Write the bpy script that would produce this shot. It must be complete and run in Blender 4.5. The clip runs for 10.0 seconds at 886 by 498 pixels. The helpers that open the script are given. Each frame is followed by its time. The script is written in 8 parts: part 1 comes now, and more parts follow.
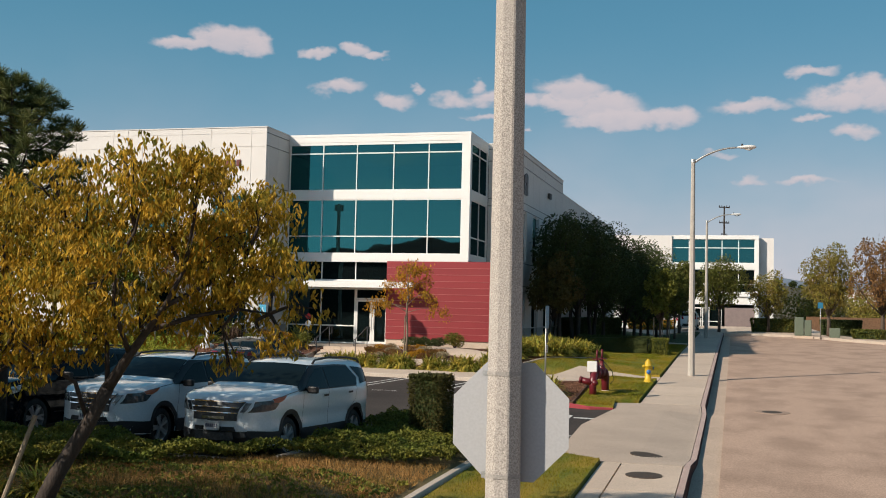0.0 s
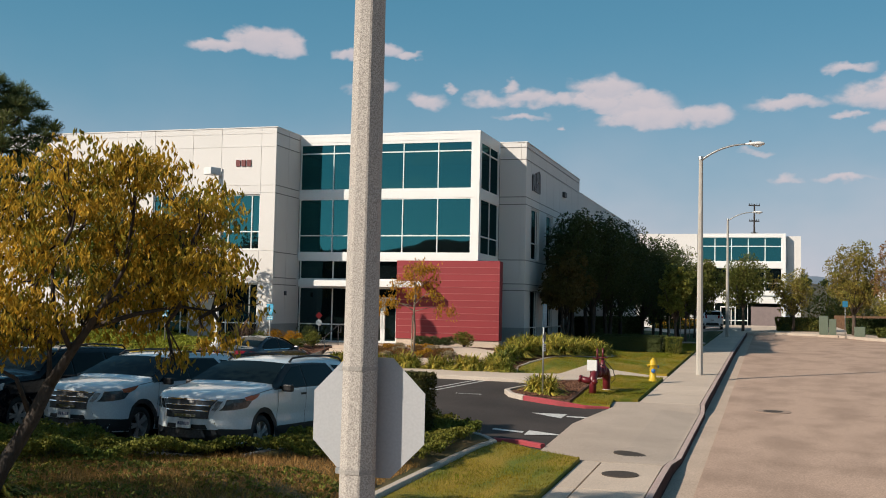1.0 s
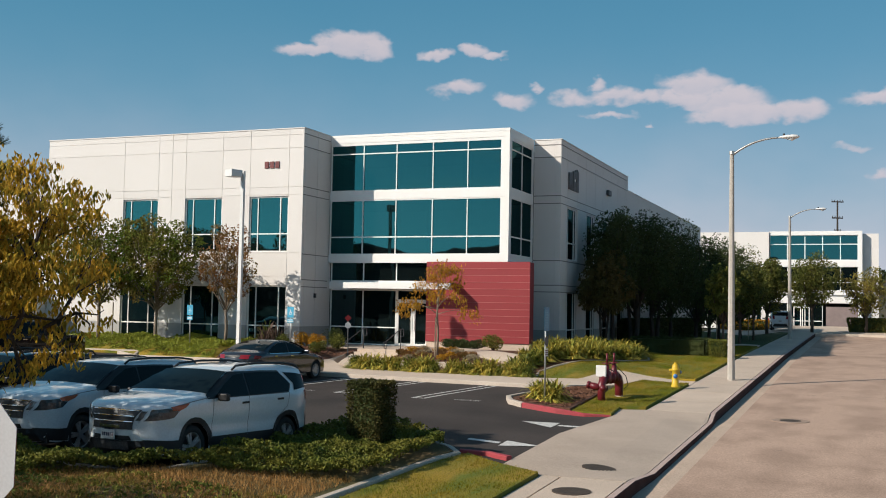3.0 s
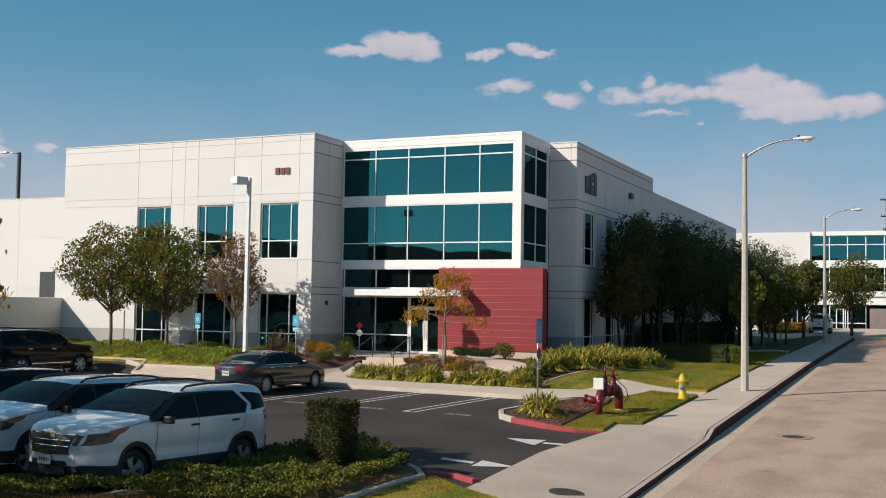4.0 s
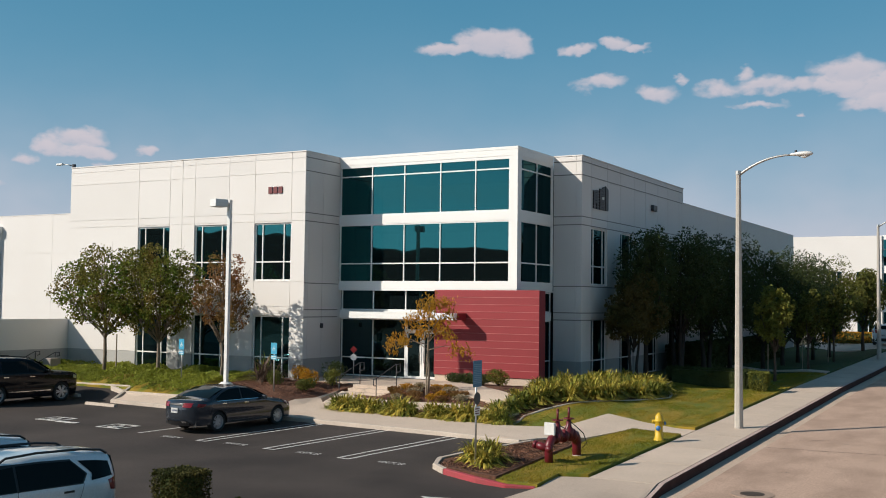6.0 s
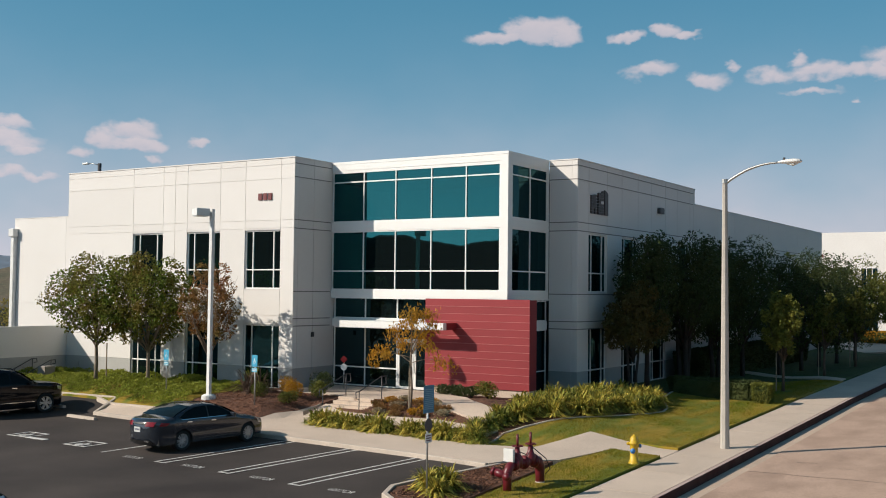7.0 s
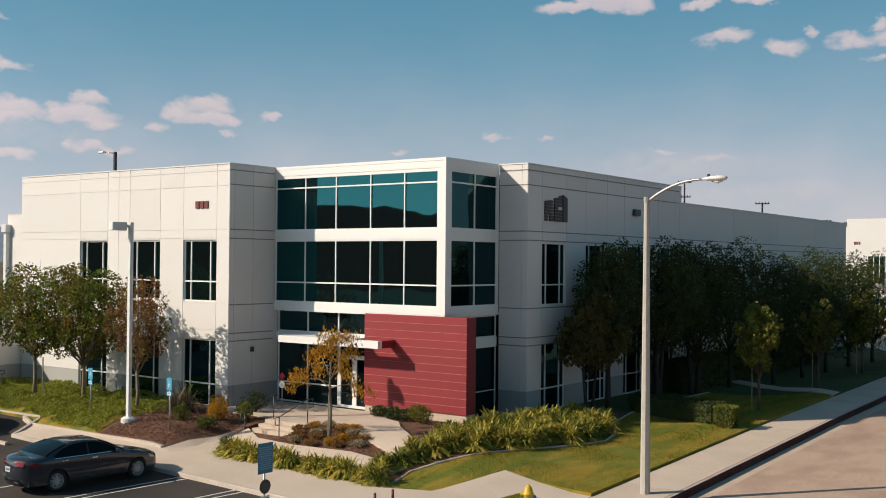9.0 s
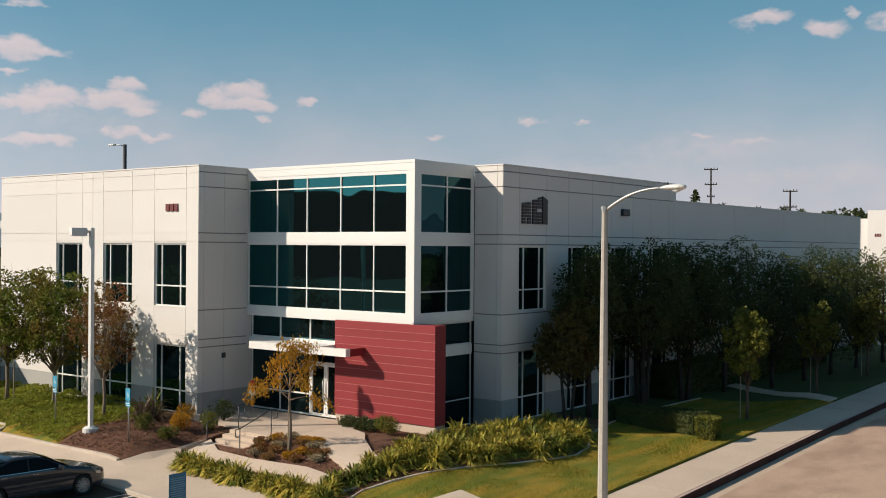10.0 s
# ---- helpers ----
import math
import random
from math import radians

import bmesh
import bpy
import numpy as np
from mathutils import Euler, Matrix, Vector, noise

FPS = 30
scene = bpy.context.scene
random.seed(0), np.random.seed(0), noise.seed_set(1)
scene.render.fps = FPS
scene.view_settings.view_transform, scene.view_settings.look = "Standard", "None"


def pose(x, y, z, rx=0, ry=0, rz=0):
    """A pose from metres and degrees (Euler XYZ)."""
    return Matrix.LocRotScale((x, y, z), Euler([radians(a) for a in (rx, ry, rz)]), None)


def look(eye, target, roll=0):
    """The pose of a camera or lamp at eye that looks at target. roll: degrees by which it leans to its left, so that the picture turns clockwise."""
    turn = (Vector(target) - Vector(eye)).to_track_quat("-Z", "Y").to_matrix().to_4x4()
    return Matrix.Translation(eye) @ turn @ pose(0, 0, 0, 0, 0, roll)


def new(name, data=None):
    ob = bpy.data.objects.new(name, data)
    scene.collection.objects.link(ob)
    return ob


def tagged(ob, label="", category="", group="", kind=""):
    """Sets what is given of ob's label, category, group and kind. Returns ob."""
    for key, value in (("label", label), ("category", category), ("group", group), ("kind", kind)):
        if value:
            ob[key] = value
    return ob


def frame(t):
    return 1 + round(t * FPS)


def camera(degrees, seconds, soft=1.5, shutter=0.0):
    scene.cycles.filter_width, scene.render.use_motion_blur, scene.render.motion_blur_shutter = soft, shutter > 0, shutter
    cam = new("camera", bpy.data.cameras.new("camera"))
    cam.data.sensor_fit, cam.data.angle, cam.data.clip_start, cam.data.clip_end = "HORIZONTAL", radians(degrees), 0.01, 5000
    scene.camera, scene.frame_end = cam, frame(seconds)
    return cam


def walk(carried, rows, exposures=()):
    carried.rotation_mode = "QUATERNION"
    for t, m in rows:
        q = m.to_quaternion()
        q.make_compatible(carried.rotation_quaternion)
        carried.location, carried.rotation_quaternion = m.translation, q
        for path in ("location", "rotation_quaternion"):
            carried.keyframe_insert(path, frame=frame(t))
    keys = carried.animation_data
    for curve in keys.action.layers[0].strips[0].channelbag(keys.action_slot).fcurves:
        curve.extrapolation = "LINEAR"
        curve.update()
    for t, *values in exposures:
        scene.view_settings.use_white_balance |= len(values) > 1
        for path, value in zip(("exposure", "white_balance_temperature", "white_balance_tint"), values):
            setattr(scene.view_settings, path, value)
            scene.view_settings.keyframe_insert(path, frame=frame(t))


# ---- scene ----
cam = camera(45.4, 10.0, 1.0)
METRES, EYE, TILT, LEAN, TURN = 24.0, 3.0, 0.0, 0.0, 15.4
ROWS = [
    (0.0, 0.0, 0.0, 0.0, -0.08, 3.29, -1.33),
    (0.5, 0.0227, -0.0011, 0.0002, 0.74, 3.28, -1.27),
    (1.0, 0.0487, 0.0034, -0.0004, 1.75, 3.24, -1.22),
    (1.5, 0.0763, 0.0108, -0.0, 2.91, 3.21, -1.19),
    (2.0, 0.1042, 0.0243, 0.0008, 4.07, 3.19, -1.17),
    (3.5, 0.1935, 0.0784, 0.0125, 7.77, 3.13, -0.99),
    (4.0, 0.231, 0.1027, 0.0219, 9.17, 3.1, -0.9),
    (4.5, 0.271, 0.1307, 0.0316, 10.55, 3.1, -0.85),
    (5.0, 0.3128, 0.1605, 0.0427, 11.83, 3.08, -0.82),
    (5.5, 0.3545, 0.1927, 0.0574, 12.98, 3.04, -0.77),
    (7.0, 0.4901, 0.3027, 0.1107, 16.87, 2.31, -0.62),
    (7.5, 0.5368, 0.3455, 0.1302, 18.12, 1.97, -0.58),
    (8.0, 0.5832, 0.392, 0.1507, 19.23, 1.55, -0.53),
    (8.5, 0.6285, 0.4406, 0.1705, 20.19, 1.15, -0.51),
    (9.0, 0.672, 0.4898, 0.1876, 20.69, 0.75, -0.51),
    (9.5, 0.7131, 0.5373, 0.204, 21.5, 0.31, -0.45),
    (10.0, 0.7511, 0.5848, 0.2226, 22.62, -0.09, -0.43),
]
walk(cam, [(t, pose(0, 0, EYE, TILT, LEAN, TURN) @ pose(METRES * x, METRES * y, METRES * z, 90 + pitch, roll, yaw)) for t, x, y, z, yaw, pitch, roll in ROWS],
     [(0.0, 0.0, 6500, 10), (2.5, 0.0, 6250, 9), (5.0, 0.0, 6150, 9), (7.5, 0.0, 6300, 9), (10.0, 0.0, 6650, 10)])
SUN = Vector((0.93, 1.0, -0.83)).normalized()      # the way the sunlight travels

# ---------------------------------------------------------------- world and sun
CLOUDS = []


def puff(azimuth, elevation, half_width, half_height, strength):
    """One lobe of a cloud: azimuth from +y to +x, elevation and half sizes in degrees."""
    CLOUDS.append((azimuth, elevation, half_width, half_height, strength))


# long broken bank in the north
puff(-29.4, 13.5, 1.7, 0.41, 1)
puff(-27.1, 13.9, 1.6, 0.75, 1)
puff(-25.9, 13.6, 1.0, 0.58, 1)
puff(-22.3, 13.5, 1.0, 0.29, 0.85)
puff(-20.2, 13.8, 0.8, 0.41, 0.9)
puff(-19.4, 13.5, 0.7, 0.23, 0.8)
puff(-21.1, 11.7, 1.4, 0.38, 0.75)
puff(-18.1, 11.1, 0.9, 0.49, 0.75)
puff(-17.0, 11.8, 0.4, 0.20, 0.6)
puff(-14.9, 11.2, 1.4, 0.38, 0.65)
puff(-13.7, 11.9, 0.5, 0.35, 0.6)
puff(-12.8, 11.3, 1.4, 0.43, 0.75)
puff(-13.1, 10.4, 1.3, 0.20, 0.6)
puff(-11.0, 9.8, 0.4, 0.17, 0.4)
puff(-8.5, 11.8, 1.8, 0.75, 1)
puff(-9.0, 11.1, 1.6, 0.46, 0.9)
puff(-6.8, 11.0, 2.2, 0.75, 1)
puff(-6.0, 10.3, 2.8, 0.60, 1)
puff(-11.0, 11.2, 1.8, 0.40, 0.7)
puff(-3.4, 10.3, 1.6, 0.60, 0.95)
puff(3.8, 12.5, 1.2, 0.32, 0.75)
puff(1.0, 10.8, 2.0, 0.41, 0.8)
puff(5.3, 11.0, 2.0, 0.70, 0.9)
puff(6.2, 11.5, 1.2, 0.70, 1)
puff(7.1, 11.0, 1.4, 0.87, 0.9)
puff(3.6, 10.1, 0.9, 0.20, 0.6)
puff(5.7, 9.4, 1.0, 0.35, 0.7)
puff(-0.7, 8.4, 0.8, 0.20, 0.35)
puff(0.7, 7.0, 0.9, 0.20, 0.5)
puff(3.7, 7.0, 1.4, 0.26, 0.6)
puff(-60.1, 9.7, 1.6, 0.64, 0.95)
puff(-58.8, 9.5, 1.2, 0.35, 0.7)
puff(-60.3, 8.6, 0.5, 0.23, 0.7)
puff(-58.4, 7.5, 1.5, 0.64, 1)
puff(-59.2, 7.0, 2.0, 0.41, 0.9)
puff(-54.7, 8.2, 1.0, 0.46, 0.9)
puff(-55.4, 7.4, 2.0, 0.52, 1)
puff(-54.3, 7.0, 1.0, 0.35, 0.8)
puff(-48.8, 8.2, 1.2, 0.58, 1)
puff(-50.1, 7.6, 0.8, 0.58, 0.95)
puff(-48.5, 7.4, 1.4, 0.43, 1)
puff(-47.6, 6.7, 0.4, 0.23, 0.6)
puff(-51.4, 6.9, 0.5, 0.29, 0.6)
puff(-45.4, 7.6, 0.6, 0.26, 0.85)
puff(-58.9, 5.2, 1.9, 0.35, 0.75)
puff(-54.8, 5.7, 1.1, 0.35, 0.7)
puff(-53.5, 5.6, 1.3, 0.23, 0.55)
puff(-33.3, 6.8, 0.6, 0.17, 0.45)
puff(-30.8, 6.9, 0.5, 0.14, 0.45)
puff(-38.6, 6.0, 0.5, 0.20, 0.45)
puff(-24.4, 6.0, 0.8, 0.17, 0.45)
puff(-21.8, 5.6, 1.7, 0.20, 0.3)
puff(-59.7, 11.9, 1.0, 0.17, 0.6)
# thin hazy bank low over the warehouse and the west wing
puff(-24.0, 5.0, 6.0, 1.0, 0.1)
puff(-30.0, 4.0, 6.0, 0.8, 0.05)
puff(-20.0, 3.6, 5.0, 0.8, 0.1)
puff(-57.0, 6.3, 5.0, 1.5, 0.05)
# thin cloud in the south, behind the camera
puff(-163.0, 8.2, 4.0, 0.5, 0.5)
puff(-160.0, 6.4, 5.0, 0.6, 0.4)
puff(-167.5, 9.4, 3.0, 0.5, 0.4)
puff(-156.5, 9.6, 4.0, 0.6, 0.35)
puff(-150.0, 5.8, 6.0, 0.7, 0.3)


def build_world():
    w = bpy.data.worlds.new("sky")
    scene.world = w
    w.use_nodes = True
    nt = w.node_tree
    nt.nodes.clear()
    N, L = nt.nodes.new, nt.links.new

    def m(op, a, b=None, c=None):
        n = N("ShaderNodeMath")
        n.operation = op
        for i, v in enumerate((a, b, c)):
            if v is None:
                continue
            if isinstance(v, (int, float)):
                n.inputs[i].default_value = v
            else:
                L(v, n.inputs[i])
        return n.outputs[0]

    sky = N("ShaderNodeTexSky")
    sky.sky_type, sky.sun_disc = "NISHITA", False
    sky.sun_elevation = math.asin(-SUN.z)
    sky.sun_rotation = math.atan2(-SUN.x, -SUN.y)
    sky.air_density, sky.dust_density, sky.ozone_density = 1.0, 1.2, 2.0
    tint = N("ShaderNodeMix")
    tint.data_type, tint.blend_type = "RGBA", "MULTIPLY"
    tint.inputs["Factor"].default_value = 1.0
    L(sky.outputs[0], tint.inputs["A"])
    tint.inputs["B"].default_value = SKY_TINT
    geo = N("ShaderNodeTexCoord")
    sep = N("ShaderNodeSeparateXYZ")
    L(geo.outputs["Generated"], sep.inputs[0])
    az = m("MULTIPLY", m("ARCTAN2", sep.outputs[0], sep.outputs[1]), 57.2958)
    el = m("MULTIPLY", m("ARCSINE", sep.outputs[2]), 57.2958)
    noises = []
    for sc, off in ((30, 0.0), (30, 7.3), (9, 3.1), (75, 1.7), (75, 5.2)):
        mp = N("ShaderNodeMapping")
        mp.inputs["Location"].default_value = (off, off, off)
        mp.inputs["Scale"].default_value = (1, 1, 1.6)
        L(geo.outputs["Generated"], mp.inputs[0])
        n = N("ShaderNodeTexNoise")
        n.inputs["Scale"].default_value, n.inputs["Detail"].default_value = sc, 3
        n.inputs["Roughness"].default_value = 0.55
        L(mp.outputs[0], n.inputs["Vector"])
        noises.append(m("SUBTRACT", n.outputs[0], 0.5))
    az = m("ADD", az, m("ADD", m("MULTIPLY", noises[0], 2.2), m("MULTIPLY", noises[3], 0.6)))
    el2 = m("ADD", el, m("ADD", m("MULTIPLY", noises[1], 1.2), m("MULTIPLY", noises[4], 0.45)))
    total = lit = None
    for a, e, ra, re, s in CLOUDS:
        dx = m("DIVIDE", m("SUBTRACT", az, a), ra * 1.25)
        dy = m("DIVIDE", m("SUBTRACT", el2, e), re * 1.35)
        # flat bases, heaped tops
        dy = m("MULTIPLY", dy, m("SUBTRACT", 1.0, m("MULTIPLY", m("LESS_THAN", dy, 0.0), -0.35)))
        d = m("ADD", m("MULTIPLY", dx, dx), m("MULTIPLY", dy, dy))
        v = m("MULTIPLY", m("MAXIMUM", m("SUBTRACT", 1.0, d), 0.0), 0.25 + 0.8 * s)
        up = m("MULTIPLY", v, m("MULTIPLY_ADD", dy, 0.5, 0.5))
        total = v if total is None else m("MAXIMUM", total, v)
        lit = up if lit is None else m("MAXIMUM", lit, up)
    ramp = N("ShaderNodeMapRange")
    ramp.interpolation_type = "SMOOTHSTEP"
    ramp.inputs["From Min"].default_value, ramp.inputs["From Max"].default_value = 0.0, 0.85
    ramp.inputs["To Max"].default_value = 0.82
    soft = m("MULTIPLY", total, m("ADD", 1.0, m("MULTIPLY", noises[3], 1.3)))
    L(soft, ramp.inputs["Value"])
    shade = N("ShaderNodeMix")
    shade.data_type = "RGBA"
    shade.inputs["A"].default_value, shade.inputs["B"].default_value = CLOUD_BASE, CLOUD
    L(m("MINIMUM", m("MULTIPLY", m("DIVIDE", lit, m("ADD", total, 0.01)), 1.5), 1.0), shade.inputs["Factor"])
    # a thin bank of haze towards the horizon
    bank = m("MULTIPLY", m("POWER", 2.718, m("MULTIPLY", m("MULTIPLY", el, el), -0.015)), m("ADD", 0.74, m("MULTIPLY", noises[2], 0.6)))
    # the lower sky is brighter than the zenith
    low = N("ShaderNodeMix")
    low.data_type = "RGBA"
    L(m("MULTIPLY", m("POWER", 2.718, m("MULTIPLY", m("ABSOLUTE", el), -0.03)), 0.7), low.inputs["Factor"])
    L(tint.outputs["Result"], low.inputs["A"])
    low.inputs["B"].default_value = LOWSKY
    haze = N("ShaderNodeMix")
    haze.data_type = "RGBA"
    L(bank, haze.inputs["Factor"])
    L(low.outputs["Result"], haze.inputs["A"])
    haze.inputs["B"].default_value = HAZE
    mix = N("ShaderNodeMix")
    mix.data_type = "RGBA"
    L(ramp.outputs[0], mix.inputs["Factor"])
    L(haze.outputs["Result"], mix.inputs["A"])
    L(shade.outputs["Result"], mix.inputs["B"])
    # the hazy glare low in the sky on the sun's side
    flat = math.hypot(SUN.x, SUN.y)
    side = m("MAXIMUM", m("ADD", m("MULTIPLY", sep.outputs[0], -SUN.x / flat), m("MULTIPLY", sep.outputs[1], -SUN.y / flat)), 0.0)
    glare = m("MULTIPLY", m("MULTIPLY", side, side), m("POWER", 2.718, m("MULTIPLY", m("ABSOLUTE", el), -1 / 14)))
    bg = N("ShaderNodeBackground")
    L(m("MULTIPLY", m("MULTIPLY_ADD", glare, 2.4, 1.0), SKY_STRENGTH), bg.inputs["Strength"])
    L(mix.outputs["Result"], bg.inputs["Color"])
    out = N("ShaderNodeOutputWorld")
    L(bg.outputs[0], out.inputs[0])


SKY_STRENGTH = 0.088
SKY_TINT = (0.68, 0.68, 0.70, 1)
HAZE = (7.8, 6.9, 7.3, 1)
LOWSKY = (0.72, 4.45, 6.55, 1)
CLOUD = (7.9, 6.75, 6.85, 1)
CLOUD_BASE = (6.0, 5.7, 6.3, 1)
build_world()
lamp = bpy.data.lights.new("sun", "SUN")
lamp.energy, lamp.angle, lamp.color = 5.2, radians(0.53), (1.0, 0.885, 0.74)
sun = new("sun", lamp)
sun.matrix_world = look((0, 0, 60), Vector((0, 0, 60)) + SUN)


# ---------------------------------------------------------------- materials
def material(name, base, rough=0.7, second=None, scale=2.0, fine=60.0, amount=0.5, bump=0.15, metal=0.0, rand=0.0, island=False,
             translucent=0.0, spec=0.5, coat=0.0, depth=0.01, stretch=(1, 1, 1), contrast=(0.3, 0.7)):
    """A procedural surface: base colour with a second one mixed in at two scales, a fine relief, and a random shade per piece."""
    mt = bpy.data.materials.new(name)
    mt.use_nodes = True
    nt = mt.node_tree
    N, L = nt.nodes.new, nt.links.new
    b = nt.nodes["Principled BSDF"]
    second = second or tuple(c * 0.72 for c in base)
    co = N("ShaderNodeTexCoord")
    mp = N("ShaderNodeMapping")
    mp.inputs["Scale"].default_value = stretch
    L(co.outputs["Object"], mp.inputs[0])

    def noise_node(sc, detail=4):
        n = N("ShaderNodeTexNoise")
        n.inputs["Scale"].default_value, n.inputs["Detail"].default_value = sc, detail
        L(mp.outputs[0], n.inputs["Vector"])
        return n.outputs[0]
    big, small = noise_node(scale), noise_node(fine, 2)
    r = N("ShaderNodeMapRange")
    r.inputs["From Min"].default_value, r.inputs["From Max"].default_value = contrast
    r.inputs["To Max"].default_value = amount
    L(big, r.inputs["Value"])
    mix = N("ShaderNodeMix")
    mix.data_type = "RGBA"
    L(r.outputs[0], mix.inputs["Factor"])
    mix.inputs["A"].default_value, mix.inputs["B"].default_value = (*base, 1), (*second, 1)
    r2 = N("ShaderNodeMapRange")
    r2.inputs["From Min"].default_value, r2.inputs["From Max"].default_value = 0.3, 0.7
    r2.inputs["To Min"].default_value, r2.inputs["To Max"].default_value = 1 - 0.35 * amount, 1 + 0.25 * amount
    L(small, r2.inputs["Value"])
    value = r2.outputs[0]
    if rand:
        src = N("ShaderNodeNewGeometry").outputs["Random Per Island"] if island else N("ShaderNodeObjectInfo").outputs["Random"]
        r3 = N("ShaderNodeMapRange")
        r3.inputs["To Min"].default_value, r3.inputs["To Max"].default_value = 1 - rand, 1 + rand
        L(src, r3.inputs["Value"])
        mm = N("ShaderNodeMath")
        mm.operation = "MULTIPLY"
        L(value, mm.inputs[0])
        L(r3.outputs[0], mm.inputs[1])
        value = mm.outputs[0]
    hsv = N("ShaderNodeHueSaturation")
    L(mix.outputs["Result"], hsv.inputs["Color"])
    L(value, hsv.inputs["Value"])
    L(hsv.outputs[0], b.inputs["Base Color"])
    b.inputs["Roughness"].default_value, b.inputs["Metallic"].default_value = rough, metal
    b.inputs["Specular IOR Level"].default_value = spec
    b.inputs["Coat Weight"].default_value = coat
    b.inputs["Coat Roughness"].default_value = 0.06
    if bump:
        bp = N("ShaderNodeBump")
        bp.inputs["Strength"].default_value, bp.inputs["Distance"].default_value = bump, depth
        L(small, bp.inputs["Height"])
        L(bp.outputs[0], b.inputs["Normal"])
    if translucent:
        tr = N("ShaderNodeBsdfTranslucent")
        L(hsv.outputs[0], tr.inputs["Color"])
        ms = N("ShaderNodeMixShader")
        ms.inputs[0].default_value = translucent
        L(b.outputs[0], ms.inputs[1])
        L(tr.outputs[0], ms.inputs[2])
        L(ms.outputs[0], nt.nodes["Material Output"].inputs[0])
    return mt


def glass(name, reflect, through_colour, share, rough=0.015, wave=0.02, black_lift=0.05):
    """Coated window glass: a tinted reflection over a tinted view through, with the slight bow of real panes."""
    mt = bpy.data.materials.new(name)
    mt.use_nodes = True
    nt = mt.node_tree
    N, L = nt.nodes.new, nt.links.new
    nt.nodes.remove(nt.nodes["Principled BSDF"])
    gl = N("ShaderNodeBsdfGlossy")
    gl.inputs["Color"].default_value, gl.inputs["Roughness"].default_value = (*reflect, 1), rough
    tr = N("ShaderNodeBsdfTransparent")
    tr.inputs["Color"].default_value = (*through_colour, 1)
    ms = N("ShaderNodeMixShader")
    ms.inputs[0].default_value = share
    co = N("ShaderNodeTexCoord")
    n = N("ShaderNodeTexNoise")
    n.inputs["Scale"].default_value, n.inputs["Detail"].default_value = 0.55, 1
    L(co.outputs["Object"], n.inputs["Vector"])
    bp = N("ShaderNodeBump")
    bp.inputs["Strength"].default_value, bp.inputs["Distance"].default_value = 1.0, wave
    L(n.outputs[0], bp.inputs["Height"])
    L(bp.outputs[0], gl.inputs["Normal"])
    L(tr.outputs[0], ms.inputs[1])
    L(gl.outputs[0], ms.inputs[2])
    # a weak pale diffuse layer, added to lift the dark of every pane
    lift_diffuse = N("ShaderNodeBsdfDiffuse")
    lift_diffuse.inputs["Color"].default_value = (0.15, 0.24, 0.25, 1)
    veil = N("ShaderNodeMixShader")
    veil.inputs[0].default_value = black_lift
    L(ms.outputs[0], veil.inputs[1])
    L(lift_diffuse.outputs[0], veil.inputs[2])
    L(veil.outputs[0], nt.nodes["Material Output"].inputs[0])
    return mt


STUCCO = material("painted concrete panel", (0.73, 0.695, 0.66), 0.85, (0.66, 0.62, 0.58), 0.35, 45, 0.35, 0.12, rand=0.03, depth=0.004)
STUCCO_SHADE = material("concrete coloured tan for shade", (0.27, 0.235, 0.205), 0.85, (0.23, 0.20, 0.175), 0.5, 45, 0.4, 0.12, depth=0.004)
STUCCO_GREY = material("grey painted concrete", (0.40, 0.39, 0.37), 0.85, (0.32, 0.31, 0.30), 0.5, 45, 0.4, 0.12, rand=0.03, depth=0.004)
JOINT = material("joint sealant", (0.48, 0.44, 0.40), 0.9)
WHITE = material("white painted aluminium", (0.80, 0.79, 0.76), 0.45, (0.72, 0.71, 0.68), 0.8, 30, 0.25, 0.03)
RED = material("red painted siding", (0.262, 0.023, 0.028), 0.6, (0.215, 0.019, 0.024), 0.9, 25, 0.35, 0.06, rand=0.06)
GLASS = glass("teal coated glass", (0.018, 0.112, 0.124), (0.03, 0.06, 0.06), 0.74, wave=0.005, black_lift=0.026)
GLASS_CLEAR = glass("dark tinted glass", (0.06, 0.11, 0.12), (0.05, 0.07, 0.07), 0.55, black_lift=0.018)
GLASS_SIDE = glass("dark slate glass", (0.035, 0.10, 0.11), (0.03, 0.05, 0.05), 0.6, black_lift=0.025)
INSIDE = material("interior painted dim", (0.10, 0.11, 0.11), 0.9)
CONCRETE = material("pale concrete paving", (0.59, 0.472, 0.372), 0.85, (0.455, 0.358, 0.278), 0.6, 35, 0.55, 0.15, rand=0.05, depth=0.005)
KERB = material("cast concrete kerb", (0.55, 0.465, 0.385), 0.85, (0.40, 0.335, 0.275), 1.3, 35, 0.7, 0.15, rand=0.05, depth=0.005)
KERBTOP = material("kerb with faded red paint", (0.50, 0.375, 0.33), 0.85, (0.40, 0.28, 0.25), 1.3, 35, 0.7, 0.15, depth=0.005)
APRONMAT = material("weathered driveway concrete", (0.51, 0.405, 0.32), 0.85, (0.38, 0.297, 0.232), 0.5, 35, 0.65, 0.15, depth=0.005)
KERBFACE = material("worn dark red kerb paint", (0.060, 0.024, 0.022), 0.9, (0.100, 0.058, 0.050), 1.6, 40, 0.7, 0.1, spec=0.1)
REDKERB = material("red kerb paint", (0.40, 0.045, 0.06), 0.7, (0.28, 0.06, 0.06), 3, 50, 0.7, 0.1)
